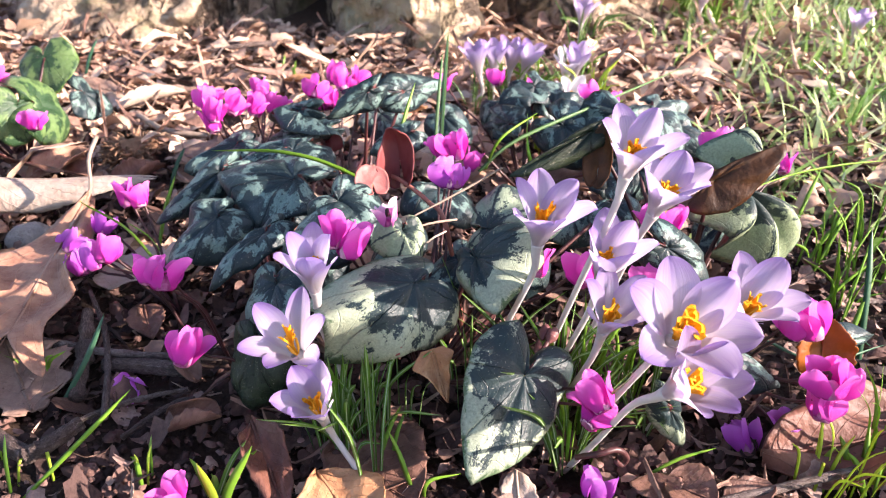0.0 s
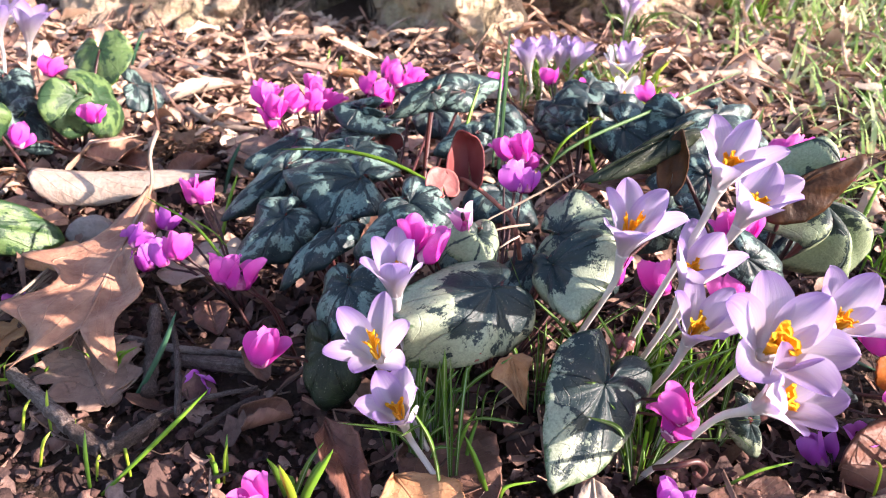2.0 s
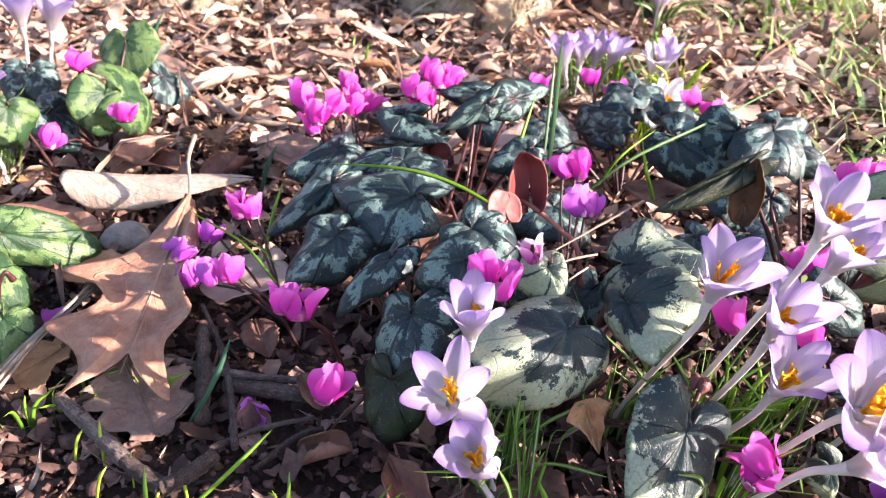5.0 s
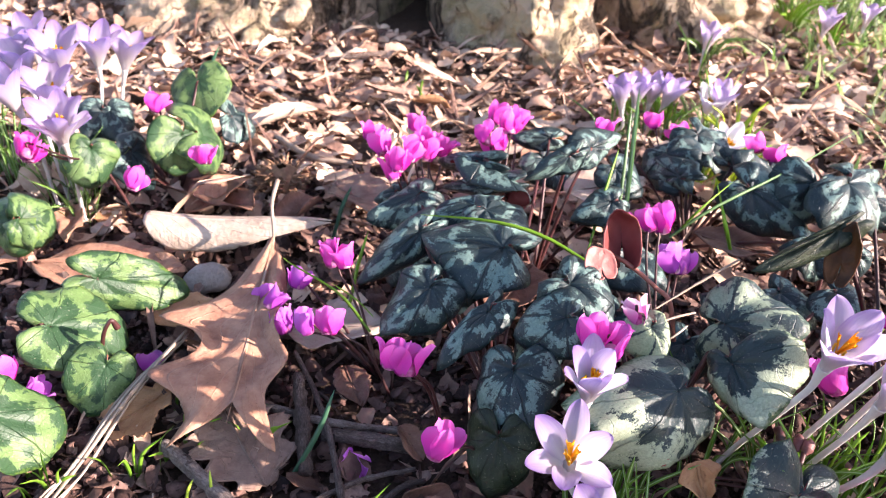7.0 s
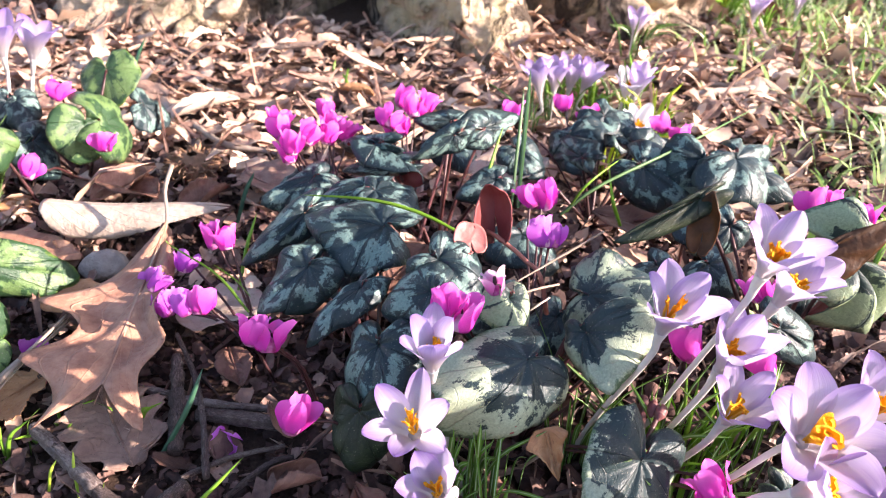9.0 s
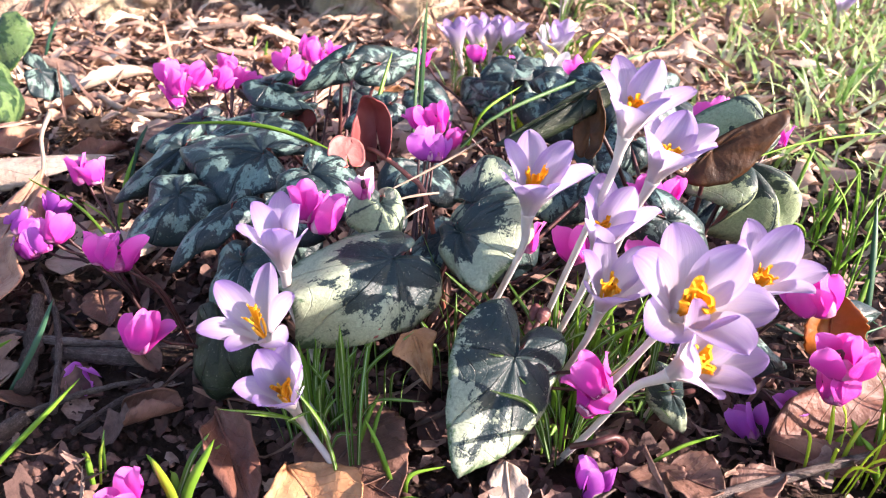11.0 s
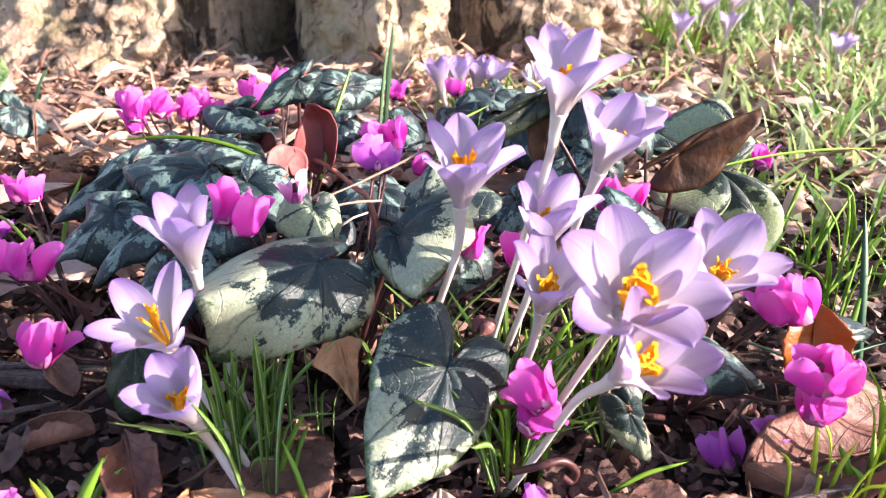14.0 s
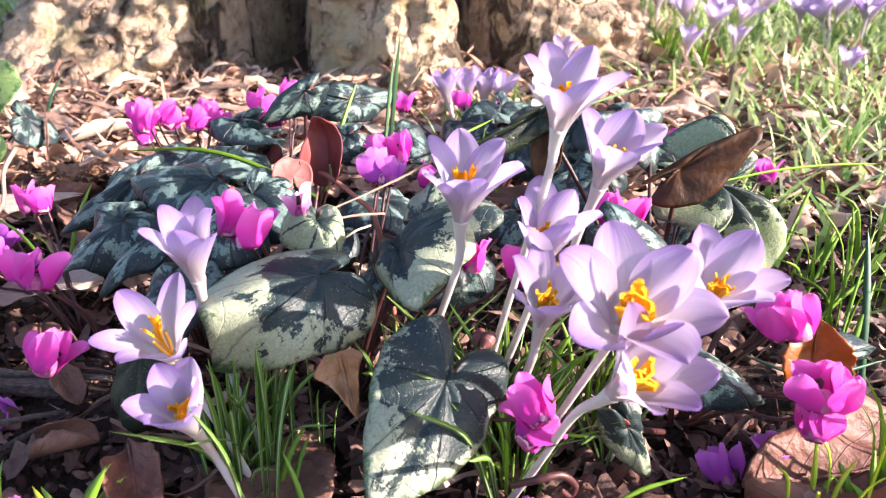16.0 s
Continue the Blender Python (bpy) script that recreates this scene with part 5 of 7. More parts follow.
# cyclamen flowers
add_flower(left_plant, (-0.1292, 0.2995, 0.0665), 0.0135, turn=1, nod=-38, seed=1, foot=(-0.110, 0.315, 0.0))
add_flower(left_plant, (-0.1360, 0.3005, 0.0685), 0.0125, turn=-24, nod=-29, seed=2, foot=(-0.110, 0.315, 0.0))
add_flower(left_plant, (-0.1120, 0.2654, 0.0495), 0.0135, turn=-42, nod=-29, seed=3, foot=(-0.085, 0.29, 0.0))
add_flower(left_plant, (-0.1794, 0.3867, 0.0651), 0.0125, turn=44, nod=-32, seed=4, foot=(-0.150, 0.36, 0.0))
add_flower(left_plant, (-0.1720, 0.3867, 0.0640), 0.0110, turn=30, nod=-33, seed=5, foot=(-0.150, 0.36, 0.0))
add_flower(left_plant, (-0.1716, 0.3334, 0.0600), 0.0120, turn=3, nod=-39, seed=6, foot=(-0.140, 0.34, 0.0))
add_flower(left_plant, (-0.2202, 0.3902, 0.0308), 0.0115, turn=12, nod=-26, seed=7, mat=VIOLET, foot=(-0.150, 0.36, 0.0))
add_flower(left_plant, (-0.2012, 0.3985, 0.0402), 0.0115, turn=-18, nod=-32, seed=8, mat=VIOLET, foot=(-0.150, 0.36, 0.0))
add_flower(left_plant, (-0.2046, 0.3670, 0.0311), 0.0115, turn=37, nod=-40, seed=9, mat=VIOLET, foot=(-0.150, 0.36, 0.0))
add_flower(left_plant, (-0.1880, 0.3500, 0.0450), 0.0115, turn=45, nod=-30, seed=10, mat=VIOLET, foot=(-0.150, 0.36, 0.0))
add_flower(left_plant, (-0.2120, 0.3800, 0.0380), 0.0115, turn=-38, nod=-47, seed=11, mat=VIOLET, foot=(-0.150, 0.36, 0.0))
add_flower(left_plant, (-0.1539, 0.2900, 0.0050), 0.0120, turn=11, seed=12, mat=VIOLET, stalk=False, nod=60)
add_flower(front_plant, (0.0064, 0.4118, 0.0825), 0.0130, turn=36, nod=-27, seed=13)
add_flower(front_plant, (-0.0010, 0.4110, 0.0830), 0.0120, turn=33, nod=-47, seed=14)
add_flower(front_plant, (0.0016, 0.3608, 0.0890), 0.0120, turn=19, nod=-26, seed=15, mat=VIOLET)
add_flower(front_plant, (0.0060, 0.3620, 0.0870), 0.0110, turn=6, nod=-36, seed=16, mat=VIOLET)
add_flower(front_plant, (-0.0260, 0.3117, 0.0906), 0.0105, turn=34, nod=-31, seed=17, mat=FADED)
add_flower(front_plant, (-0.0407, 0.2912, 0.0895), 0.0145, turn=-11, nod=-27, seed=18)
add_flower(front_plant, (-0.0475, 0.2930, 0.0920), 0.0125, turn=-8, nod=-35, seed=19)
add_flower(front_plant, (0.0433, 0.2949, 0.0756), 0.0115, turn=-22, nod=-27, seed=20)
add_flower(front_plant, (0.0643, 0.2986, 0.0685), 0.0130, turn=28, nod=-43, seed=21)
add_flower(front_plant, (0.0611, 0.2344, 0.0500), 0.0125, turn=27, seed=22, nod=-60)
add_flower(front_plant, (0.0625, 0.2350, 0.0400), 0.0120, turn=-47, seed=23, nod=-70)
add_flower(front_plant, (0.0640, 0.2250, 0.0060), 0.0125, turn=-17, nod=-41, seed=24, mat=VIOLET, stalk=False)
add_flower(back_plant, (-0.1757, 0.5572, 0.0654), 0.0128, turn=-34, nod=-37, seed=25, foot=(-0.125, 0.485, 0.0))
add_flower(back_plant, (-0.1495, 0.4756, 0.0822), 0.0128, turn=-1, nod=-28, seed=26, foot=(-0.125, 0.485, 0.0))
add_flower(back_plant, (-0.1633, 0.5092, 0.0775), 0.0128, turn=19, nod=-50, seed=27, foot=(-0.125, 0.485, 0.0))
add_flower(back_plant, (-0.1460, 0.5890, 0.0598), 0.0128, turn=35, nod=-33, seed=28, foot=(-0.125, 0.485, 0.0))
add_flower(back_plant, (-0.1234, 0.5359, 0.0659), 0.0128, turn=-45, nod=-26, seed=29, foot=(-0.125, 0.485, 0.0))
add_flower(back_plant, (-0.1420, 0.5000, 0.0780), 0.0128, turn=-27, nod=-48, seed=30, foot=(-0.125, 0.485, 0.0))
add_flower(back_plant, (-0.1550, 0.4830, 0.0720), 0.0128, turn=40, nod=-36, seed=31, foot=(-0.125, 0.485, 0.0))
add_flower(back_plant, (-0.1320, 0.5150, 0.0720), 0.0128, turn=-34, nod=-28, seed=32, foot=(-0.125, 0.485, 0.0))
add_flower(back_plant, (-0.1350, 0.5500, 0.0660), 0.0128, turn=-6, nod=-28, seed=33, foot=(-0.125, 0.485, 0.0))
add_flower(back_plant, (-0.0824, 0.5759, 0.0755), 0.0128, turn=-50, nod=-49, seed=34, foot=(-0.075, 0.52, 0.0))
add_flower(back_plant, (-0.0901, 0.5271, 0.0803), 0.0128, turn=-17, nod=-48, seed=35, foot=(-0.075, 0.52, 0.0))
add_flower(back_plant, (-0.0649, 0.5917, 0.0673), 0.0128, turn=-32, nod=-41, seed=36, foot=(-0.075, 0.52, 0.0))
add_flower(back_plant, (-0.0840, 0.5350, 0.0700), 0.0128, turn=20, nod=-46, seed=37, foot=(-0.075, 0.52, 0.0))
add_flower(back_plant, (-0.0740, 0.5550, 0.0770), 0.0128, turn=-2, nod=-44, seed=38, foot=(-0.075, 0.52, 0.0))
add_flower(far_plant, (-0.0001, 0.5777, 0.0693), 0.0122, turn=0, nod=-25, seed=39)
add_flower(far_plant, (0.0435, 0.6109, 0.0626), 0.0122, turn=22, nod=-36, seed=40)
add_flower(far_plant, (0.0676, 0.6185, 0.0509), 0.0122, turn=45, nod=-33, seed=41)
add_flower(far_plant, (0.1150, 0.5750, 0.0620), 0.0122, turn=27, nod=-48, seed=42)
add_flower(far_plant, (0.1320, 0.5720, 0.0560), 0.0122, turn=15, nod=-37, seed=43)
add_flower(far_plant, (0.0200, 0.4800, 0.0450), 0.0122, turn=-38, nod=-33, seed=44)
add_flower(right_plant, (0.1087, 0.3270, 0.0807), 0.0125, turn=7, nod=-26, seed=45)
add_flower(right_plant, (0.1015, 0.3280, 0.0810), 0.0115, turn=40, nod=-37, seed=46)
add_flower(right_plant, (0.1546, 0.4007, 0.0900), 0.0130, turn=24, nod=-48, seed=47)
add_flower(right_plant, (0.1685, 0.4030, 0.0880), 0.0120, turn=-12, nod=-47, seed=48)
add_flower(right_plant, (0.2137, 0.4417, 0.0600), 0.0120, turn=-14, nod=-49, seed=49)
add_flower(low_plant, (0.1538, 0.2604, 0.0677), 0.0140, turn=28, nod=-30, seed=50)
add_flower(low_plant, (0.1475, 0.2620, 0.0660), 0.0130, turn=44, nod=-41, seed=51)
add_flower(low_plant, (0.1593, 0.2459, 0.0492), 0.0145, turn=11, nod=-25, seed=52)
add_flower(low_plant, (0.1660, 0.2480, 0.0450), 0.0130, turn=-49, nod=-31, seed=53)
add_flower(low_plant, (0.1600, 0.2430, 0.0370), 0.0120, turn=-28, nod=-42, seed=54)
add_flower(low_plant, (0.1575, 0.2580, 0.0120), 0.0120, turn=33, nod=-25, seed=55, mat=VIOLET)
add_flower(low_plant, (0.1363, 0.2556, 0.0065), 0.0120, turn=22, nod=-41, seed=56, mat=VIOLET)
add_flower(low_plant, (0.0955, 0.2905, 0.0680), 0.0130, turn=18, nod=-49, seed=57)
add_flower(green_plant, (-0.3374, 0.5578, 0.0815), 0.0130, turn=-20, nod=-37, seed=58)
add_flower(green_plant, (-0.2906, 0.5150, 0.0620), 0.0130, turn=8, nod=-30, seed=59)
add_flower(green_plant, (-0.3278, 0.4814, 0.0561), 0.0130, turn=-18, nod=-46, seed=60)
add_flower(green_plant, (-0.3862, 0.4670, 0.0843), 0.0130, turn=-13, nod=-40, seed=61)
add_flower(green_plant, (-0.3905, 0.4720, 0.0790), 0.0130, turn=10, nod=-39, seed=62)
add_flower(edge_plant, (-0.2797, 0.3549, 0.0080), 0.0100, turn=6, nod=-39, seed=63, mat=VIOLET, stalk=False)
add_flower(edge_plant, (-0.3375, 0.3160, 0.0300), 0.0120, turn=44, nod=-37, seed=64)
add_flower(edge_plant, (-0.3226, 0.3154, 0.0200), 0.0100, turn=-46, nod=-46, seed=65, mat=VIOLET, stalk=False)
add_flower(front_plant, (-0.1064, 0.2094, 0.0200), 0.0120, turn=42, nod=-26, seed=66, stalk=False)

# crocuses
crocus((-0.0527, 0.2640, 0.0799), (0.0000, -0.2000, 1.0000), (-0.0360, 0.2620, 0.0000), length=0.0285, width=0.0128, opening=(8, 26), leaves=4, seed=67)
crocus((-0.0589, 0.2475, 0.0591), (-0.1200, -0.4500, 1.0000), (-0.0360, 0.2500, 0.0000), length=0.0275, width=0.0122, opening=(18, 52), stigma='tall', leaves=3, seed=68)
crocus((-0.0483, 0.2296, 0.0432), (-0.1600, -0.4000, 1.0000), (-0.0280, 0.2260, 0.0000), length=0.0255, width=0.0132, opening=(12, 30), leaves=4, seed=69)
crocus((0.0379, 0.2655, 0.1015), (0.0500, -0.3000, 1.0000), (0.0175, 0.2975, 0.0000), length=0.0315, width=0.0145, opening=(8, 38), stigma='tall', leaves=9, seed=70)
crocus((0.0677, 0.2588, 0.1343), (0.1200, -0.2500, 1.0000), (0.0452, 0.2981, 0.0000), length=0.0265, width=0.013, opening=(12, 40), leaves=5, seed=71)
crocus((0.0849, 0.2750, 0.1098), (0.2500, -0.2500, 1.0000), (0.0590, 0.2960, 0.0000), length=0.0285, width=0.015, opening=(9, 40), leaves=5, seed=72)
crocus((0.0640, 0.2632, 0.0847), (0.1000, -0.3000, 1.0000), (0.0478, 0.2867, 0.0000), length=0.031, width=0.0145, opening=(8, 32), leaves=11, seed=73)
crocus((0.0640, 0.2468, 0.0722), (0.1000, -0.3500, 1.0000), (0.0536, 0.2762, 0.0000), length=0.028, width=0.012, opening=(12, 36), leaves=11, seed=74)
crocus((0.0848, 0.2284, 0.0811), (0.1400, -0.5200, 0.8500), (0.0620, 0.2620, 0.0000), length=0.033, width=0.02, opening=(24, 58), leaves=9, stigma='fan', seed=75)
crocus((0.0814, 0.2158, 0.0669), (0.4200, -0.5000, 0.7500), (0.0541, 0.2458, 0.0000), length=0.03, width=0.0145, opening=(11, 40), leaves=9, stigma='fan', seed=76)
crocus((0.1152, 0.2462, 0.0762), (0.2000, -0.4000, 1.0000), (0.0950, 0.2680, 0.0000), length=0.031, width=0.0155, opening=(10, 44), leaves=8, seed=77)
crocus((-0.4300, 0.5772, 0.1025), (-0.1000, -0.2000, 1.0000), (-0.4135, 0.5514, 0.0000), length=0.037, width=0.0165, opening=(12, 40), leaves=5, seed=78)
crocus((-0.3988, 0.5510, 0.1015), (0.1000, -0.2000, 1.0000), (-0.3959, 0.5383, 0.0000), length=0.037, width=0.0165, opening=(12, 40), leaves=5, seed=79)
crocus((-0.3973, 0.6019, 0.0898), (0.1500, -0.1000, 1.0000), (-0.3946, 0.5649, 0.0000), length=0.037, width=0.0165, opening=(12, 40), leaves=5, seed=80)
crocus((-0.3888, 0.6266, 0.0792), (0.2500, 0.1000, 1.0000), (-0.3892, 0.5794, 0.0000), length=0.037, width=0.0165, opening=(12, 40), leaves=5, seed=81)
crocus((-0.3761, 0.4916, 0.0758), (0.1000, -0.3000, 1.0000), (-0.3845, 0.5077, 0.0000), length=0.037, width=0.0165, opening=(12, 40), leaves=5, seed=82)
crocus((-0.4088, 0.5042, 0.0908), (-0.2000, -0.2000, 1.0000), (-0.4040, 0.5150, 0.0000), length=0.037, width=0.0165, opening=(12, 40), leaves=5, seed=83)
crocus((-0.3971, 0.5273, 0.0838), (0.1000, -0.2500, 1.0000), (-0.3950, 0.5260, 0.0000), length=0.037, width=0.0165, opening=(12, 40), leaves=5, seed=84)
crocus((-0.3901, 0.5111, 0.0645), (0.2500, -0.3000, 1.0000), (-0.3900, 0.5175, 0.0000), length=0.037, width=0.0165, opening=(12, 40), leaves=5, seed=85)
crocus((-0.4250, 0.5493, 0.0954), (0.0000, -0.2000, 1.0000), (-0.4100, 0.5375, 0.0000), length=0.037, width=0.0165, opening=(12, 40), leaves=5, seed=86)
crocus((0.0339, 0.6900, 0.0404), (-0.2000, 0.0000, 1.0000), (0.0300, 0.7000, 0.0000), length=0.033, width=0.014, opening=(12, 30), leaves=7, seed=87)
crocus((0.0640, 0.7140, 0.0364), (0.1000, -0.1000, 1.0000), (0.0660, 0.7220, 0.0000), length=0.033, width=0.014, opening=(12, 30), leaves=7, seed=88)
crocus((0.0480, 0.7020, 0.0381), (0.0000, -0.1000, 1.0000), (0.0480, 0.7100, 0.0000), length=0.033, width=0.014, opening=(12, 30), leaves=7, seed=89)
crocus((0.0763, 0.7100, 0.0358), (0.3000, 0.0000, 1.0000), (0.0820, 0.7200, 0.0000), length=0.033, width=0.014, opening=(12, 30), leaves=7, seed=90)
crocus((0.1230, 0.7000, 0.0351), (0.1000, 0.0000, 1.0000), (0.1250, 0.7100, 0.0000), length=0.033, width=0.014, opening=(12, 30), leaves=7, seed=91)
crocus((0.1045, 0.6060, 0.0350), (0.1000, -0.2000, 1.0000), (0.1045, 0.6160, 0.0000), length=0.03, width=0.013, opening=(12, 44), leaves=9, white=True, label='white crocus with pale cream petals among green leaves', seed=92)
crocus((0.1156, 0.7084, 0.0300), (0.1000, -0.2000, 1.0000), (0.1156, 0.7184, 0.0000), length=0.03, width=0.013, opening=(12, 44), leaves=9, white=True, label='white crocus with pale cream petals among green leaves', seed=93)
crocus((0.1583, 0.8867, 0.0380), (0.0500, -0.1000, 1.0000), (0.1583, 0.8967, 0.0000), length=0.033, width=0.014, opening=(12, 34), leaves=8, seed=94)
crocus((0.3201, 0.9685, 0.0380), (0.0500, -0.1000, 1.0000), (0.3201, 0.9785, 0.0000), length=0.033, width=0.014, opening=(12, 34), leaves=8, seed=95)
crocus((0.4704, 0.8770, 0.0280), (0.0500, -0.1000, 1.0000), (0.4704, 0.8870, 0.0000), length=0.033, width=0.014, opening=(12, 34), leaves=8, seed=96)
crocus((0.4050, 1.0451, 0.0280), (0.0500, -0.1000, 1.0000), (0.4050, 1.0551, 0.0000), length=0.033, width=0.014, opening=(12, 34), leaves=8, seed=97)

# fallen leaves, husk and pebbles
dry_leaf((-0.2259, 0.4396, 0.0400), 0.1515, 0.086, TAN_LEAF, -176.3, (-6.8, 0), 'large tan lobed oak leaf with pale upright stalk', seed=98, stalk=0.034, stalk_up=0.45, name='oak_leaf', cup=0.05, curl=0.05, outline=((0, 0.1, 0.22, 0.34, 0.44, 0.49, 0.53, 0.6, 0.66, 0.71, 0.76, 0.82, 0.9, 1), (0.015, 0.05, 0.09, 0.1, 0.09, 0.08, 0.09, 0.13, 0.17, 0.13, 0.1, 0.1, 0.13, 0.17), (0.015, 0.05, 0.11, 0.2, 0.33, 0.35, 0.2, 0.14, 0.18, 0.29, 0.31, 0.18, 0.13, 0.18)))
dry_leaf((-0.1941, 0.2731, 0.0060), 0.0555, 0.056, GREY_DRY, 36.8, (8.3, 0), 'dull grey-brown lobed oak leaf on dark soil', seed=99, lobes=4, depth=0.4, name='oak_leaf', cup=0.05)
dry_leaf((-0.3201, 0.4701, 0.0370), 0.1200, 0.052, PALE_DRY, -89.3, (1.0, 180.0), 'bleached rolled dry leaf lying among litter', seed=100, roll=0.52, outline=((0, 0.04, 0.15, 0.4, 0.62, 0.8, 0.92, 1), (0.05, 0.15, 0.24, 0.23, 0.16, 0.10, 0.06, 0.01), (0.05, 0.16, 0.22, 0.24, 0.17, 0.10, 0.05, 0.01)))
dry_leaf((-0.3918, 0.4456, 0.0080), 0.1047, 0.05, TAN_LEAF, -91.9, (1.1, 0), 'flat tan dry leaf on the ground', seed=101)
dry_leaf((-0.4182, 0.4389, 0.0100), 0.0447, 0.05, TAN_LEAF, -22.5, (12.9, 0), 'tan lobed leaf at the edge of the bed', seed=102, lobes=3, depth=0.4)
dry_leaf((-0.2051, 0.3800, 0.0140), 0.0595, 0.04, PALE_DRY, -87.6, (5.8, 0), 'pale greyish dry leaf under violet flowers', seed=103, cup=0.25)
dry_leaf((-0.2570, 0.3257, 0.0150), 0.0385, 0.045, ORANGE_DRY, 133.2, (-13.5, 0), 'torn orange-brown leaf under cyclamen leaf', seed=104, lobes=2, depth=0.4)
dry_leaf((-0.0050, 0.2570, 0.0560), 0.023, 0.018, ORANGE_DRY, 190.0, (-60.0, 14.0), 'orange-brown torn leaf hanging beneath a marbled leaf', seed=411, cup=0.5, crumple=2.0, outline=((0, 0.12, 0.25, 0.4, 0.55, 0.75, 0.9, 1), (0.22, 0.40, 0.30, 0.20, 0.17, 0.11, 0.06, 0.01), (0.20, 0.34, 0.44, 0.26, 0.14, 0.10, 0.05, 0.01)))
dry_leaf((-0.0863, 0.2584, 0.0140), 0.0584, 0.019, RUST_DRY, -154.1, (-3.9, 0), 'reddish-brown half-folded beech leaf with pale veins', seed=105, cup=0.75, curl=0.12, blunt=0.85, crumple=1.4)
dry_leaf((-0.0522, 0.2262, 0.0160), 0.0429, 0.036, ORANGE_DRY, -142.0, (-8.0, 0), 'light orange-brown crisp leaf with fine veins', seed=106, cup=0.3, blunt=1.0, crumple=1.6)
dry_leaf((0.0304, 0.2290, 0.0140), 0.0286, 0.015, PALE_DRY, -178.8, (-16.2, 0), 'narrow pale torn leaf strip', seed=107, cup=0.2)
dry_leaf((0.1378, 0.2398, 0.0080), 0.1265, 0.046, RUST_DRY, -78.9, (3.6, 0), 'broad orange-brown veined leaf near magenta flowers', seed=108, cup=0.4, curl=0.16, crumple=2.6, blunt=0.8)
dry_leaf((0.0938, 0.2284, 0.0080), 0.0211, 0.026, BROWN_DRY, -122.5, (0.0, 0), 'crumpled brown leaf on dark soil', seed=109, cup=0.4)
dry_leaf((0.1150, 0.2156, 0.0080), 0.0240, 0.016, BROWN_DRY, -68.1, (3.6, 0), 'crumpled brown dry leaf on the soil', seed=110, cup=0.4)
dry_leaf((0.1716, 0.2720, 0.0267), 0.0303, 0.0262, ORANGE_LEAF, -8.0, (70, 0), 'glossy orange-brown leaf standing behind flowers', seed=111, cup=0.45, crumple=1.6)
dry_leaf((-0.0443, 0.2446, 0.0060), 0.0429, 0.05, BROWN_DRY, -129.7, (0.0, 0), 'dark brown leaf lying flat under crocus leaves', seed=112)
dry_leaf((-0.3398, 0.5601, 0.0100), 0.0914, 0.044, BROWN_DRY, -119.1, (3.8, 0), 'curled brown leaf among litter', seed=113, cup=0.6)
dry_leaf((-0.3120, 0.5172, 0.0100), 0.0541, 0.036, TAN_LEAF, -47.1, (12.8, 0), 'curled tan leaf among litter', seed=114, cup=0.5)
dry_leaf((-0.3072, 0.6876, 0.0080), 0.0662, 0.036, PALE_DRY, -57.0, (6.9, 0), 'pale folded dry leaf', seed=115, roll=0.5)
dry_leaf((-0.1102, 0.8269, 0.0140), 0.0700, 0.02, PALE_DRY, -156.8, (-1.6, 0), 'small bleached rolled leaf', seed=116, roll=0.8)
dry_leaf((-0.0327, 0.5240, 0.0400), 0.0608, 0.052, PALE_DRY, -76.5, (4.7, 0), 'pale brown leaf between cyclamen leaves', seed=117, cup=0.1)
dry_leaf((0.0529, 0.4887, 0.0300), 0.0613, 0.036, BROWN_DRY, -116.7, (0.0, 0), 'dark reddish-brown leaf in the clump', seed=118, cup=0.3)
dry_leaf((-0.0610, 0.4397, 0.0300), 0.0615, 0.04, BROWN_DRY, 155.1, (0.0, 0), 'dark reddish-brown leaf in the clump', seed=119, cup=0.3)
dry_leaf((-0.2089, 0.5616, 0.0160), 0.0621, 0.045, GREY_DRY, -122.4, (-3.7, 0), 'greyish-brown curled leaf beside the clump', seed=120, cup=0.4)
dry_leaf((-0.2359, 0.5008, 0.0140), 0.0476, 0.04, BROWN_DRY, -20.2, (0.0, 0), 'rolled brown leaf beside the clump', seed=121, roll=0.6)
dry_leaf((-0.1689, 0.3563, 0.0100), 0.0315, 0.02, BROWN_DRY, -154.9, (-3.6, 0), 'dark brown leaf in shade under flowers', seed=122, cup=0.4)
dry_leaf((-0.1334, 0.3010, 0.0220), 0.0202, 0.013, BROWN_DRY, -124.7, (-44.0, 0), 'folded tan leaf under a cyclamen flower', seed=123, cup=0.7)
dry_leaf((-0.3002, 0.4015, 0.0100), 0.0504, 0.034, ORANGE_DRY, -98.2, (2.3, 0), 'small orange-brown leaf scrap', seed=124)
dry_leaf((-0.3976, 0.5177, 0.0100), 0.0801, 0.018, TAN_LEAF, -155.4, (11.5, 0), 'upright tan leaf scrap', seed=125, cup=0.6)
dry_leaf((-0.4261, 0.5301, 0.0400), 0.0302, 0.024, PALE_DRY, 45.3, (-83.5, 0), 'pinkish pale leaf scrap', seed=126, cup=0.5)
dry_leaf((0.0880, 0.2325, 0.0080), 0.0150, 0.022, BROWN_DRY, -171.9, (-0.0, 0), 'brown leaf scrap at the edge of the bed', seed=127)
dry_leaf((-0.0474, 0.2582, 0.0060), 0.0457, 0.05, BROWN_DRY, -126.3, (0.0, 0), 'dark brown leaf under crocus leaves', seed=128)
dry_leaf((-0.1270, 0.2620, 0.0060), 0.0247, 0.030, BROWN_DRY, -68.6, (4.0, 0), 'small rolled brown piece of bark on dark soil', name='bark_piece', seed=430, roll=0.8)
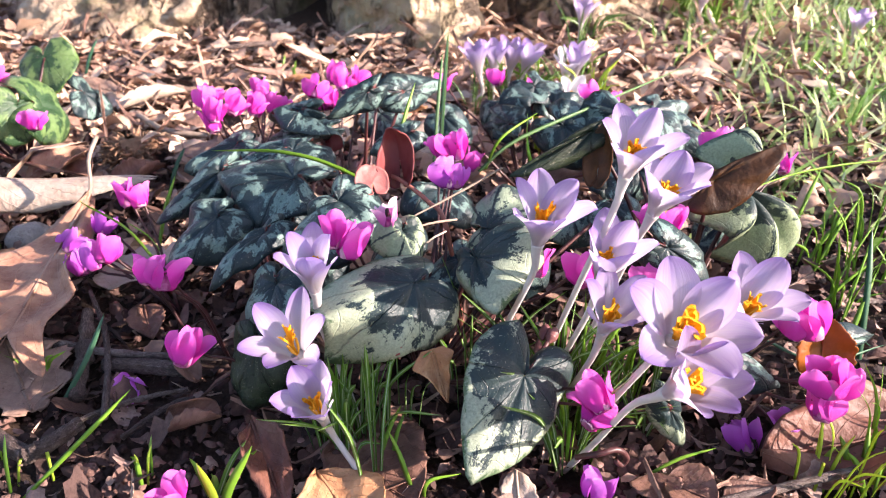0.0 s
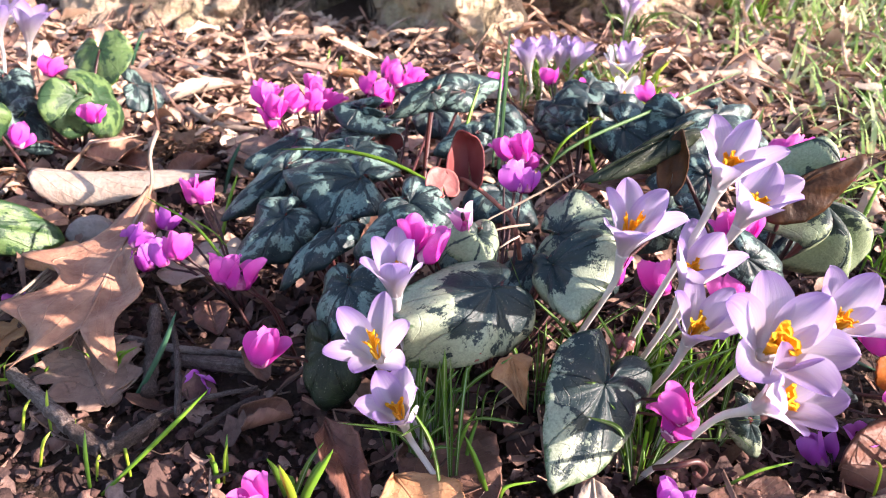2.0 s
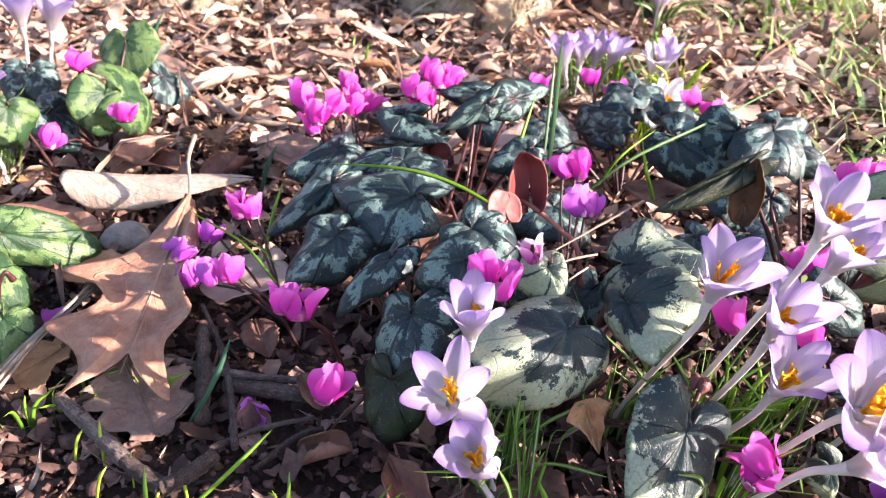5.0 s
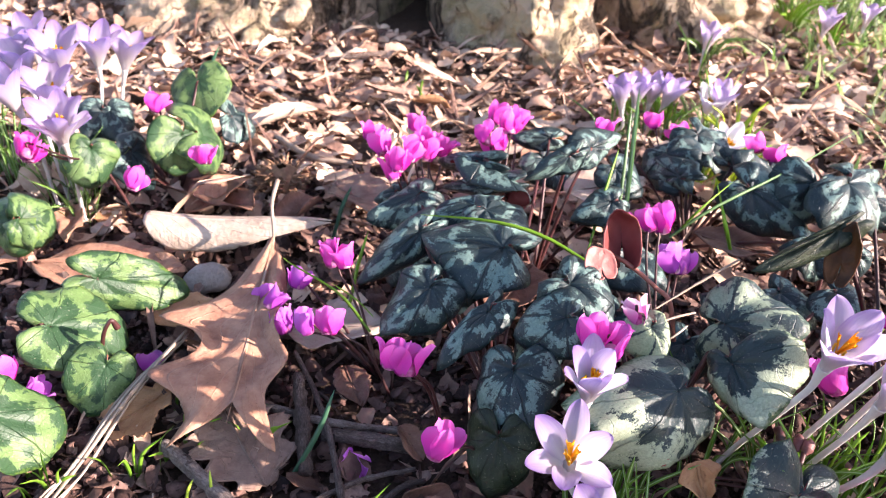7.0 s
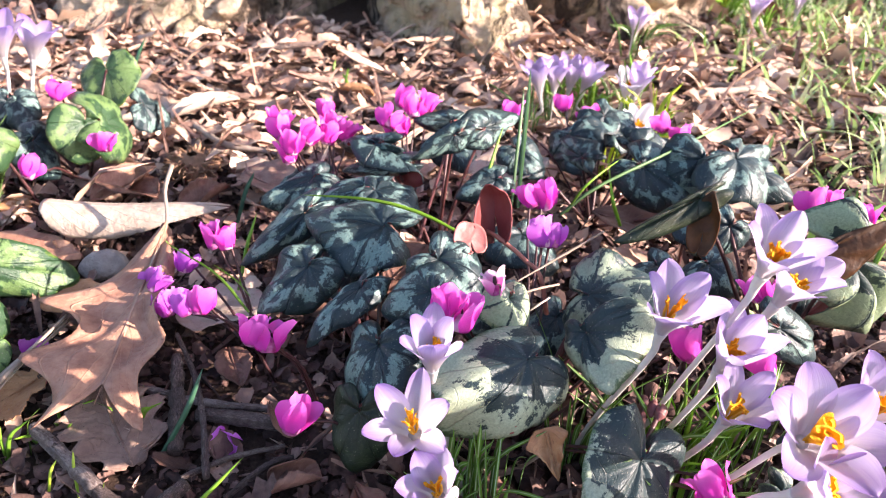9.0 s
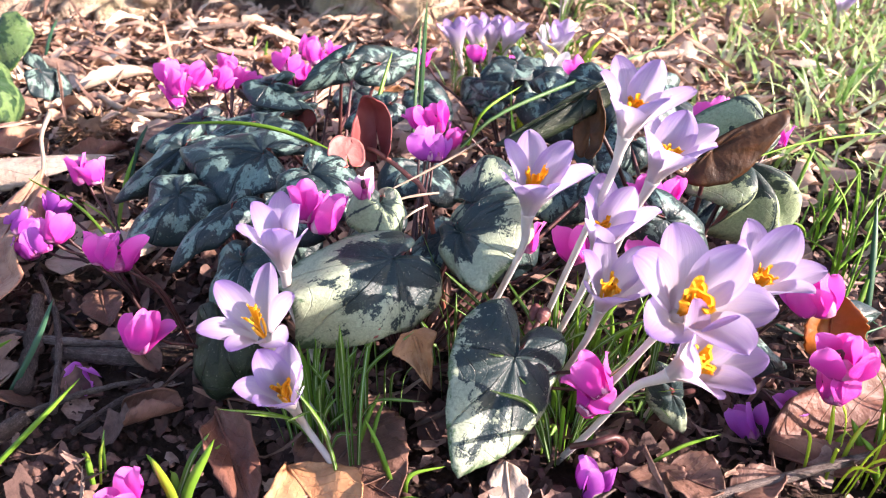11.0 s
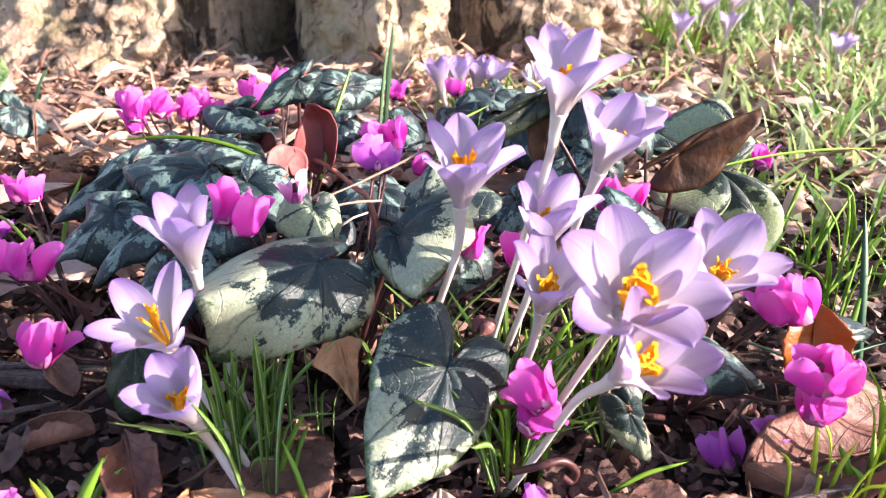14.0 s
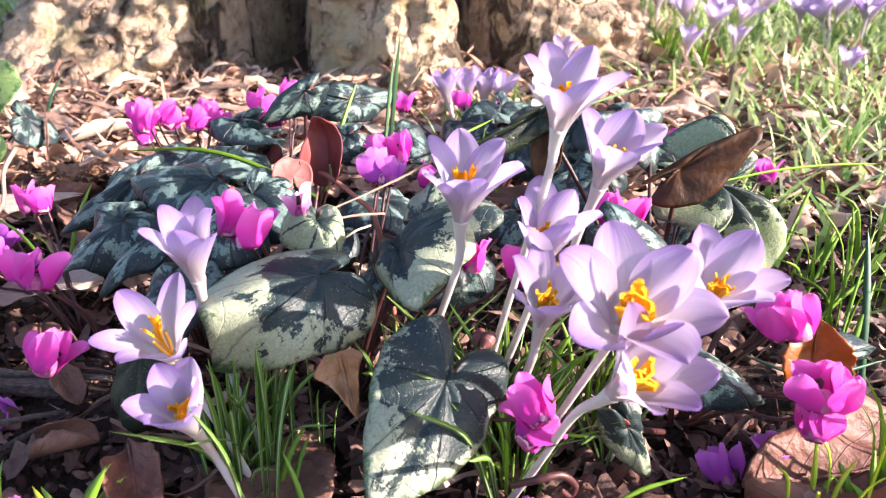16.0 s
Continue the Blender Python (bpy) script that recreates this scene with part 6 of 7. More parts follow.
dry_leaf((0.381, 0.700, 0.007), 0.034, 0.018, GREY_DRY, 172, (-3, -7), 'grey-brown fallen leaf in the litter', seed=302, cup=0.13, roll=0.0)
dry_leaf((0.308, 0.715, 0.005), 0.041, 0.026, BROWN_DRY, 233, (10, -10), 'dark brown fallen leaf in the litter', seed=303, cup=0.22, roll=0.0)
dry_leaf((-0.380, 0.528, 0.005), 0.035, 0.022, ORANGE_DRY, 222, (1, 3), 'orange-brown fallen leaf in the litter', seed=304, cup=0.15, roll=0.0)
dry_leaf((-0.322, 0.564, 0.006), 0.037, 0.028, PALE_DRY, 312, (-7, 13), 'bleached fallen leaf in the litter', seed=305, cup=0.37, roll=0.0)
dry_leaf((0.535, 0.575, 0.006), 0.039, 0.028, TAN_LEAF, 112, (1, -6), 'tan fallen leaf in the litter', seed=306, cup=0.25, roll=0.5)
dry_leaf((-0.436, 0.810, 0.004), 0.042, 0.023, PALE_DRY, 49, (-3, -12), 'bleached fallen leaf in the litter', seed=308, cup=0.22, roll=0.0)
dry_leaf((-0.225, 0.745, 0.004), 0.046, 0.021, GREY_DRY, 101, (10, 3), 'grey-brown fallen leaf in the litter', seed=309, cup=0.35, roll=0.0)
dry_leaf((-0.469, 0.589, 0.005), 0.033, 0.019, BROWN_DRY, 172, (11, 7), 'dark brown fallen leaf in the litter', seed=310, cup=0.19, roll=0.0)
dry_leaf((0.517, 0.803, 0.005), 0.037, 0.019, PALE_DRY, 156, (10, -8), 'bleached fallen leaf in the litter', seed=312, cup=0.25, roll=0.0)
dry_leaf((0.483, 0.810, 0.007), 0.044, 0.021, TAN_LEAF, 36, (9, -1), 'tan fallen leaf in the litter', seed=313, cup=0.47, roll=0.0)
dry_leaf((-0.506, 0.526, 0.008), 0.046, 0.032, TAN_LEAF, 230, (-6, 2), 'tan fallen leaf in the litter', seed=314, cup=0.22, roll=0.0)
dry_leaf((0.315, 0.849, 0.010), 0.042, 0.027, PALE_DRY, 247, (-3, 2), 'bleached fallen leaf in the litter', seed=315, cup=0.44, roll=0.0)
dry_leaf((-0.269, 0.597, 0.003), 0.025, 0.023, GREY_DRY, 7, (6, 6), 'grey-brown fallen leaf in the litter', seed=316, cup=0.47, roll=0.5)
dry_leaf((0.236, 0.550, 0.003), 0.028, 0.031, ORANGE_DRY, 137, (8, -4), 'orange-brown fallen leaf in the litter', seed=318, cup=0.34, roll=0.5)
dry_leaf((0.306, 0.971, 0.006), 0.031, 0.026, TAN_LEAF, 254, (1, -10), 'tan fallen leaf in the litter', seed=321, cup=0.16, roll=0.5)
dry_leaf((-0.352, 0.673, 0.008), 0.026, 0.018, PALE_DRY, 286, (2, -8), 'bleached fallen leaf in the litter', seed=322, cup=0.46, roll=0.5)
dry_leaf((-0.403, 0.835, 0.009), 0.025, 0.017, GREY_DRY, 278, (-5, -9), 'grey-brown fallen leaf in the litter', seed=323, cup=0.44, roll=0.5)
dry_leaf((0.413, 0.928, 0.010), 0.025, 0.024, BROWN_DRY, 92, (-5, -2), 'dark brown fallen leaf in the litter', seed=324, cup=0.41, roll=0.0)
dry_leaf((0.478, 0.755, 0.008), 0.051, 0.025, ORANGE_DRY, 299, (2, 13), 'orange-brown fallen leaf in the litter', seed=325, cup=0.37, roll=0.0)
dry_leaf((-0.539, 0.941, 0.004), 0.024, 0.016, PALE_DRY, 302, (6, -12), 'bleached fallen leaf in the litter', seed=326, cup=0.08, roll=0.0)
dry_leaf((-0.534, 0.838, 0.006), 0.049, 0.031, TAN_LEAF, 235, (1, 10), 'tan fallen leaf in the litter', seed=327, cup=0.17, roll=0.0)
dry_leaf((-0.700, 0.641, 0.009), 0.047, 0.023, TAN_LEAF, 168, (7, 7), 'tan fallen leaf in the litter', seed=328, cup=0.38, roll=0.5)
dry_leaf((0.423, 0.557, 0.006), 0.046, 0.030, PALE_DRY, 305, (1, 8), 'bleached fallen leaf in the litter', seed=329, cup=0.31, roll=0.0)
dry_leaf((0.347, 0.709, 0.003), 0.029, 0.020, GREY_DRY, 22, (11, -2), 'grey-brown fallen leaf in the litter', seed=330, cup=0.30, roll=0.0)
dry_leaf((-0.040, 0.677, 0.007), 0.032, 0.028, ORANGE_DRY, 313, (-4, -13), 'orange-brown fallen leaf in the litter', seed=332, cup=0.44, roll=0.0)
dry_leaf((0.463, 0.674, 0.005), 0.052, 0.017, PALE_DRY, 282, (8, 10), 'bleached fallen leaf in the litter', seed=333, cup=0.26, roll=0.0)
dry_leaf((-0.457, 0.534, 0.007), 0.055, 0.022, TAN_LEAF, 192, (-5, 5), 'tan fallen leaf in the litter', seed=334, cup=0.43, roll=0.5)
dry_leaf((-0.055, 0.646, 0.006), 0.024, 0.023, TAN_LEAF, 303, (7, 6), 'tan fallen leaf in the litter', seed=335, cup=0.23, roll=0.0)
dry_leaf((-0.076, 0.801, 0.004), 0.049, 0.020, PALE_DRY, 130, (-7, -1), 'bleached fallen leaf in the litter', seed=336, cup=0.39, roll=0.0)
dry_leaf((-0.061, 0.802, 0.011), 0.050, 0.024, GREY_DRY, 119, (9, 1), 'grey-brown fallen leaf in the litter', seed=337, cup=0.42, roll=0.0)
dry_leaf((-0.539, 0.639, 0.009), 0.042, 0.021, BROWN_DRY, 132, (-1, 8), 'dark brown fallen leaf in the litter', seed=338, cup=0.08, roll=0.0)
dry_leaf((0.032, 0.715, 0.010), 0.048, 0.021, PALE_DRY, 73, (-7, -2), 'bleached fallen leaf in the litter', seed=340, cup=0.25, roll=0.0)
dry_leaf((0.202, 0.860, 0.010), 0.045, 0.026, TAN_LEAF, 153, (-4, 7), 'tan fallen leaf in the litter', seed=341, cup=0.40, roll=0.5)
dry_leaf((-0.416, 0.770, 0.005), 0.038, 0.030, TAN_LEAF, 116, (5, 2), 'tan fallen leaf in the litter', seed=342, cup=0.21, roll=0.0)
dry_leaf((-0.322, 0.716, 0.003), 0.026, 0.029, PALE_DRY, 58, (-2, -1), 'bleached fallen leaf in the litter', seed=343, cup=0.42, roll=0.5)
dry_leaf((-0.673, 0.638, 0.005), 0.035, 0.018, ORANGE_DRY, 321, (-1, 2), 'orange-brown fallen leaf in the litter', seed=346, cup=0.09, roll=0.5)
dry_leaf((-0.108, 0.711, 0.003), 0.039, 0.027, PALE_DRY, 294, (6, 8), 'bleached fallen leaf in the litter', seed=347, cup=0.33, roll=0.0)
dry_leaf((-0.213, 0.736, 0.006), 0.043, 0.023, TAN_LEAF, 197, (9, 4), 'tan fallen leaf in the litter', seed=348, cup=0.28, roll=0.5)
dry_leaf((-0.325, 0.736, 0.008), 0.048, 0.024, GREY_DRY, 66, (7, -10), 'grey-brown fallen leaf in the litter', seed=351, cup=0.27, roll=0.0)
dry_leaf((0.401, 0.933, 0.005), 0.022, 0.017, BROWN_DRY, 274, (11, 13), 'dark brown fallen leaf in the litter', seed=352, cup=0.25, roll=0.5)
dry_leaf((0.220, 0.896, 0.003), 0.040, 0.028, ORANGE_DRY, 140, (2, -14), 'orange-brown fallen leaf in the litter', seed=353, cup=0.13, roll=0.5)
dry_leaf((0.046, 0.774, 0.006), 0.025, 0.023, TAN_LEAF, 172, (-2, -12), 'tan fallen leaf in the litter', seed=355, cup=0.47, roll=0.0)
dry_leaf((0.068, 0.781, 0.008), 0.042, 0.026, TAN_LEAF, 237, (-3, -9), 'tan fallen leaf in the litter', seed=356, cup=0.31, roll=0.5)
dry_leaf((-0.192, 0.769, 0.004), 0.039, 0.021, PALE_DRY, 290, (-6, -8), 'bleached fallen leaf in the litter', seed=357, cup=0.40, roll=0.5)
dry_leaf((-0.673, 0.666, 0.008), 0.039, 0.025, GREY_DRY, 350, (-8, 5), 'grey-brown fallen leaf in the litter', seed=358, cup=0.19, roll=0.5)
dry_leaf((-0.669, 0.632, 0.011), 0.052, 0.031, BROWN_DRY, 182, (-5, -12), 'dark brown fallen leaf in the litter', seed=359, cup=0.18, roll=0.0)
dry_leaf((-0.123, 0.749, 0.011), 0.038, 0.029, ORANGE_DRY, 93, (11, 12), 'orange-brown fallen leaf in the litter', seed=360, cup=0.20, roll=0.5)
dry_leaf((0.040, 0.695, 0.006), 0.037, 0.017, PALE_DRY, 282, (-2, 8), 'bleached fallen leaf in the litter', seed=361, cup=0.11, roll=0.5)
dry_leaf((0.472, 0.935, 0.012), 0.037, 0.025, GREY_DRY, 65, (-4, 4), 'grey-brown fallen leaf in the litter', seed=365, cup=0.38, roll=0.0)
dry_leaf((0.121, 0.832, 0.007), 0.036, 0.031, BROWN_DRY, 60, (-2, 11), 'dark brown fallen leaf in the litter', seed=366, cup=0.33, roll=0.0)
dry_leaf((-0.013, 0.748, 0.006), 0.044, 0.025, ORANGE_DRY, 126, (3, 1), 'orange-brown fallen leaf in the litter', seed=367, cup=0.34, roll=0.5)
dry_leaf((-0.700, 0.549, 0.007), 0.040, 0.029, PALE_DRY, 164, (9, -1), 'bleached fallen leaf in the litter', seed=368, cup=0.09, roll=0.0)
dry_leaf((-0.704, 0.756, 0.006), 0.025, 0.021, TAN_LEAF, 283, (12, -13), 'tan fallen leaf in the litter', seed=369, cup=0.07, roll=0.0)
spiny_husk((-0.2530, 0.5768, 0.0120), 0.023)
pebble((-0.2724, 0.4397, 0.0080), (0.014, 0.012, 0.010), 3)
pebble((-0.3668, 0.4948, 0.0080), (0.007, 0.006, 0.005), 4)

# twigs and stalks
twig([(-0.1724, 0.3069, 0.0080), (-0.1493, 0.3028, 0.0100), (-0.1219, 0.2983, 0.0100)], [0.0034, 0.004, 0.0037], seed=129, knots=0.05, label='short thick grey-brown stick in the shade')
twig([(-0.2300, 0.3267, 0.0120), (-0.2024, 0.3214, 0.0100), (-0.1647, 0.3107, 0.0120), (-0.1124, 0.3065, 0.0120)], [0.0016, 0.0022, 0.002, 0.0014], seed=130)
twig([(-0.1956, 0.3536, 0.0220), (-0.1795, 0.3283, 0.0140), (-0.1671, 0.2988, 0.0120), (-0.1562, 0.2647, 0.0100)], [0.0012, 0.0016, 0.0016, 0.0018], seed=131)
twig([(-0.1906, 0.3376, 0.0200), (-0.1842, 0.3133, 0.0120), (-0.1766, 0.2808, 0.0080)], [0.0028, 0.0038, 0.0034], seed=132, knots=0.16, label='upright chunk of cracked weathered wood')
twig([(-0.2361, 0.2836, 0.0100), (-0.2055, 0.2575, 0.0100), (-0.1805, 0.2408, 0.0100)], [0.003, 0.0034, 0.004], seed=133, knots=0.08, label='forked grey stick on the ground')
twig([(-0.1810, 0.2408, 0.0100), (-0.1701, 0.2463, 0.0140), (-0.1616, 0.2561, 0.0160)], [0.004, 0.0036, 0.0033], seed=134, knots=0.08, label='stub of a forked grey stick')
twig([(-0.2489, 0.2920, 0.0100), (-0.2266, 0.2749, 0.0100), (-0.2023, 0.2553, 0.0100)], [0.0032, 0.0036, 0.0038], seed=135, knots=0.08)
twig([(-0.2802, 0.6644, 0.0120), (-0.2414, 0.6241, 0.0120), (-0.2012, 0.6156, 0.0100)], [0.0028, 0.003, 0.0022], seed=136, mat=STRAW, label='pale bent stick in leaf litter')
twig([(-0.1683, 0.2656, 0.0080), (-0.1488, 0.2777, 0.0090), (-0.1237, 0.2854, 0.0100)], [0.0014, 0.0014, 0.001], seed=137)
twig([(-0.1460, 0.2564, 0.0060), (-0.1296, 0.2750, 0.0080), (-0.1182, 0.2787, 0.0100)], [0.0014, 0.0018, 0.0012], seed=138)
twig([(-0.2561, 0.3572, 0.0300), (-0.2718, 0.3129, 0.0220), (-0.2813, 0.2780, 0.0140), (-0.2877, 0.2543, 0.0100)], [0.0007, 0.001, 0.001, 0.0008], seed=139, mat=STRAW, knots=0.2, label='long bleached straw stalk leaning over the leaves')
twig([(-0.2578, 0.3581, 0.0280), (-0.2746, 0.3137, 0.0210), (-0.2837, 0.2764, 0.0140), (-0.2914, 0.2541, 0.0100)], [0.00056, 0.0008, 0.0008, 0.00064], seed=140, mat=STRAW, knots=0.2, label='long bleached straw stalk leaning over the leaves')
twig([(-0.2564, 0.3593, 0.0260), (-0.2707, 0.3151, 0.0200), (-0.2772, 0.2755, 0.0140), (-0.2841, 0.2546, 0.0100)], [0.00049, 0.0007, 0.0007, 0.0005600000000000001], seed=141, mat=STRAW, knots=0.2, label='long bleached straw stalk leaning over the leaves')
twig([(-0.2597, 0.3600, 0.0240), (-0.2775, 0.3156, 0.0190), (-0.2846, 0.2736, 0.0140), (-0.2941, 0.2539, 0.0100)], [0.00041999999999999996, 0.0006, 0.0006, 0.00047999999999999996], seed=142, mat=STRAW, knots=0.2, label='long bleached straw stalk leaning over the leaves')
twig([(-0.2581, 0.3611, 0.0220), (-0.2730, 0.3170, 0.0180), (-0.2774, 0.2727, 0.0140), (-0.2859, 0.2544, 0.0100)], [0.00035, 0.0005, 0.0005, 0.0004], seed=143, mat=STRAW, knots=0.2, label='long bleached straw stalk leaning over the leaves')
twig([(0.0295, 0.3495, 0.0980), (0.0085, 0.3388, 0.0900), (-0.0142, 0.3240, 0.0840)], [0.0006, 0.0006, 0.0004], seed=144, mat=STRAW, label='dry pale straw resting on cyclamen leaves')
twig([(0.0067, 0.3284, 0.0800), (-0.0046, 0.3213, 0.0820), (-0.0164, 0.3147, 0.0820)], [0.0006, 0.0006, 0.0004], seed=145, mat=STRAW, label='dry pale straw resting on cyclamen leaves')
twig([(0.0015, 0.3200, 0.0780), (-0.0040, 0.3144, 0.0780), (-0.0092, 0.3119, 0.0750)], [0.0005, 0.0005, 0.0004], seed=146, mat=STRAW, label='dry pale straw resting on cyclamen leaves')
twig([(0.0551, 0.2305, 0.0200), (0.0634, 0.2266, 0.0260), (0.0713, 0.2287, 0.0260), (0.0763, 0.2306, 0.0200), (0.0747, 0.2302, 0.0160), (0.0713, 0.2284, 0.0200)], [0.0012, 0.0013, 0.0013, 0.0013, 0.0012, 0.001], seed=147, mat=PEDICEL, n=30, knots=0.02, label='coiled maroon cyclamen fruit stalk')
twig([(0.2096, 0.7930, 0.0060), (0.2707, 0.8064, 0.0080), (0.3332, 0.8190, 0.0060)], [0.004, 0.0046, 0.003], seed=148, mat=STRAW, label='pale stick lying in thin grass')
twig([(0.1827, 0.8511, 0.0060), (0.2290, 0.8598, 0.0080), (0.2794, 0.8779, 0.0060)], [0.003, 0.0036, 0.003], seed=149, mat=STRAW, label='pale stick lying in thin grass')
twig([(0.2362, 0.8254, 0.0060), (0.2726, 0.8115, 0.0080), (0.3285, 0.8297, 0.0060)], [0.003, 0.0036, 0.003], seed=150, mat=STRAW, label='pale stick lying in thin grass')
twig([(-0.2832, 0.8890, 0.0060), (-0.2307, 0.8920, 0.0140), (-0.1822, 0.9408, 0.0060)], [0.002, 0.003, 0.002], seed=151, label='brown twig beside the trunk')
twig([(-0.3861, 0.9023, 0.0060), (-0.3358, 0.8621, 0.0100), (-0.3002, 0.8439, 0.0060)], [0.003, 0.004, 0.003], seed=152, label='dark twig beside the trunk')
twig([(-0.2941, 0.3350, 0.0300), (-0.2890, 0.3333, 0.0450), (-0.2847, 0.3350, 0.0520), (-0.2833, 0.3372, 0.0460)], [0.0011, 0.0011, 0.0011, 0.0018], seed=153, mat=PEDICEL, knots=0.02, label='arched maroon cyclamen bud stalk')
twig([(0.0340, 0.2486, 0.0460), (0.0410, 0.2712, 0.0400), (0.0494, 0.3003, 0.0340)], [0.0016, 0.0018, 0.0022], seed=154, mat=PEDICEL, label='reddish leaf stalk of the large front leaf')
twig([(0.0570, 0.2123, 0.0040), (0.0978, 0.2143, 0.0060), (0.1159, 0.2182, 0.0080), (0.1760, 0.2317, 0.0120)], [0.0014, 0.0016, 0.002, 0.002], seed=155, label='thin brown twig across the front of the bed')

twig([(0.0350, 0.2522, 0.0450), (0.0416, 0.2624, 0.0480), (0.0467, 0.2710, 0.0500)], [0.0011, 0.0011, 0.0012], seed=156, mat=PEDICEL, knots=0.02, label='maroon stalk carrying seed capsules')
twig([(0.0463, 0.2690, 0.0500), (0.0476, 0.2713, 0.0510), (0.0492, 0.2741, 0.0520), (0.0505, 0.2770, 0.0520)], [0.0006, 0.0026, 0.0028, 0.0005], seed=157, mat=CAPSULE, knots=0.03, name='seed_capsule', category='seed capsule', label='small round maroon cyclamen seed capsule')
twig([(0.0437, 0.2709, 0.0500), (0.0445, 0.2737, 0.0510), (0.0459, 0.2765, 0.0520), (0.0469, 0.2798, 0.0520)], [0.0006, 0.0022, 0.0024, 0.0005], seed=158, mat=CAPSULE, knots=0.03, name='seed_capsule', category='seed capsule', label='small round maroon cyclamen seed capsule')

# single grass blades
grass_blade([(-0.0921, 0.2168, 0.0030), (-0.0931, 0.2158, 0.0169), (-0.0956, 0.2138, 0.0338)], 0.0046, LIME_BLADE, 1.50, label='broad pale green blade rising from dark soil')
grass_blade([(-0.0901, 0.2168, 0.0030), (-0.0862, 0.2178, 0.0160), (-0.0753, 0.2208, 0.0358)], 0.0044, GRASS_BLADE, 1.60)
grass_blade([(-0.0350, 0.3981, 0.0620), (-0.0623, 0.3900, 0.0820), (-0.0907, 0.3896, 0.0900), (-0.1307, 0.4003, 0.0860)], 0.0028, GRASS_BLADE, 1.87)
grass_blade([(-0.0026, 0.4575, 0.0500), (0.0005, 0.4819, 0.0926), (0.0036, 0.5063, 0.1273)], 0.0034, MID_BLADE, 1.30)
grass_blade([(-0.0061, 0.4608, 0.0500), (-0.0032, 0.4814, 0.0866), (-0.0002, 0.5020, 0.1153)], 0.0024, MID_BLADE, 1.63)
grass_blade([(-0.0321, 0.4118, 0.0600), (-0.0243, 0.4283, 0.0899), (-0.0165, 0.4448, 0.1119)], 0.0030, GRASS_BLADE, 1.97)
grass_blade([(0.0228, 0.4410, 0.0550), (0.0452, 0.4433, 0.0750), (0.1040, 0.4835, 0.0850), (0.1805, 0.5524, 0.0900)], 0.0030, MID_BLADE, 1.40)
grass_blade([(0.0271, 0.4448, 0.0550), (0.0349, 0.4334, 0.0800), (0.0597, 0.4571, 0.0880)], 0.0024, GRASS_BLADE, 1.73)
grass_blade([(0.0604, 0.4378, 0.0500), (0.0527, 0.4389, 0.0700), (0.0562, 0.4821, 0.0800)], 0.003, GRASS_BLADE, 1.16)
grass_blade([(-0.1864, 0.2787, 0.0000), (-0.1716, 0.2918, 0.0243), (-0.1648, 0.3048, 0.0406)], 0.003, BLUE_BLADE, 1.50)
grass_blade([(-0.1723, 0.3969, 0.0200), (-0.1675, 0.4098, 0.0443), (-0.1626, 0.4227, 0.0606)], 0.0026, GRASS_BLADE, 1.83)
grass_blade([(-0.2539, 0.3183, 0.0000), (-0.2522, 0.3268, 0.0174), (-0.2506, 0.3352, 0.0268)], 0.0026, GRASS_BLADE, 1.26)
grass_blade([(-0.1982, 0.4950, 0.0100), (-0.1926, 0.5050, 0.0297), (-0.1869, 0.5150, 0.0413)], 0.0034, BLUE_BLADE, 1.60)
grass_blade([(-0.1532, 0.3513, 0.0400), (-0.1706, 0.3602, 0.0580), (-0.1986, 0.3791, 0.0620), (-0.2075, 0.3901, 0.0600)], 0.0022, GRASS_BLADE, 1.93)
grass_blade([(-0.1516, 0.3523, 0.0500), (-0.1627, 0.3667, 0.0500), (-0.1792, 0.3816, 0.0500)], 0.0022, GRASS_BLADE, 1.36)
grass_blade([(-0.1779, 0.2259, 0.0000), (-0.1510, 0.2376, 0.0244), (-0.1320, 0.2494, 0.0408)], 0.0026, GRASS_BLADE, 1.70)
grass_blade([(-0.0235, 0.2434, 0.0000), (-0.0203, 0.2497, 0.0148), (-0.0170, 0.2559, 0.0217)], 0.0022, GRASS_BLADE, 1.13)
grass_blade([(-0.0130, 0.2274, 0.0000), (-0.0178, 0.2340, 0.0154), (-0.0226, 0.2406, 0.0229)], 0.0024, GRASS_BLADE, 1.46)
grass_blade([(-0.1326, 0.2401, 0.0000), (-0.1348, 0.2420, 0.0072), (-0.1370, 0.2438, 0.0065)], 0.0024, GRASS_BLADE, 1.80)
grass_blade([(-0.1271, 0.2385, 0.0000), (-0.1273, 0.2431, 0.0120), (-0.1276, 0.2477, 0.0161)], 0.002, GRASS_BLADE, 1.23)
grass_blade([(-0.0922, 0.2274, 0.0000), (-0.0856, 0.2324, 0.0126), (-0.0790, 0.2374, 0.0173)], 0.003, GRASS_BLADE, 1.56)
grass_blade([(-0.0942, 0.2259, 0.0000), (-0.0961, 0.2287, 0.0089), (-0.0980, 0.2315, 0.0097)], 0.003, GRASS_BLADE, 1.89)
grass_blade([(-0.1834, 0.2274, 0.0000), (-0.1849, 0.2340, 0.0154), (-0.1863, 0.2406, 0.0229)], 0.003, GRASS_BLADE, 1.33)
grass_blade([(-0.0975, 0.2256, 0.0000), (-0.1022, 0.2298, 0.0120), (-0.1070, 0.2340, 0.0159)], 0.004, GRASS_BLADE, 1.66)
grass_blade([(-0.0956, 0.2256, 0.0000), (-0.0891, 0.2313, 0.0157), (-0.0826, 0.2371, 0.0234)], 0.0032, CROCUS_BLADE, 1.99)
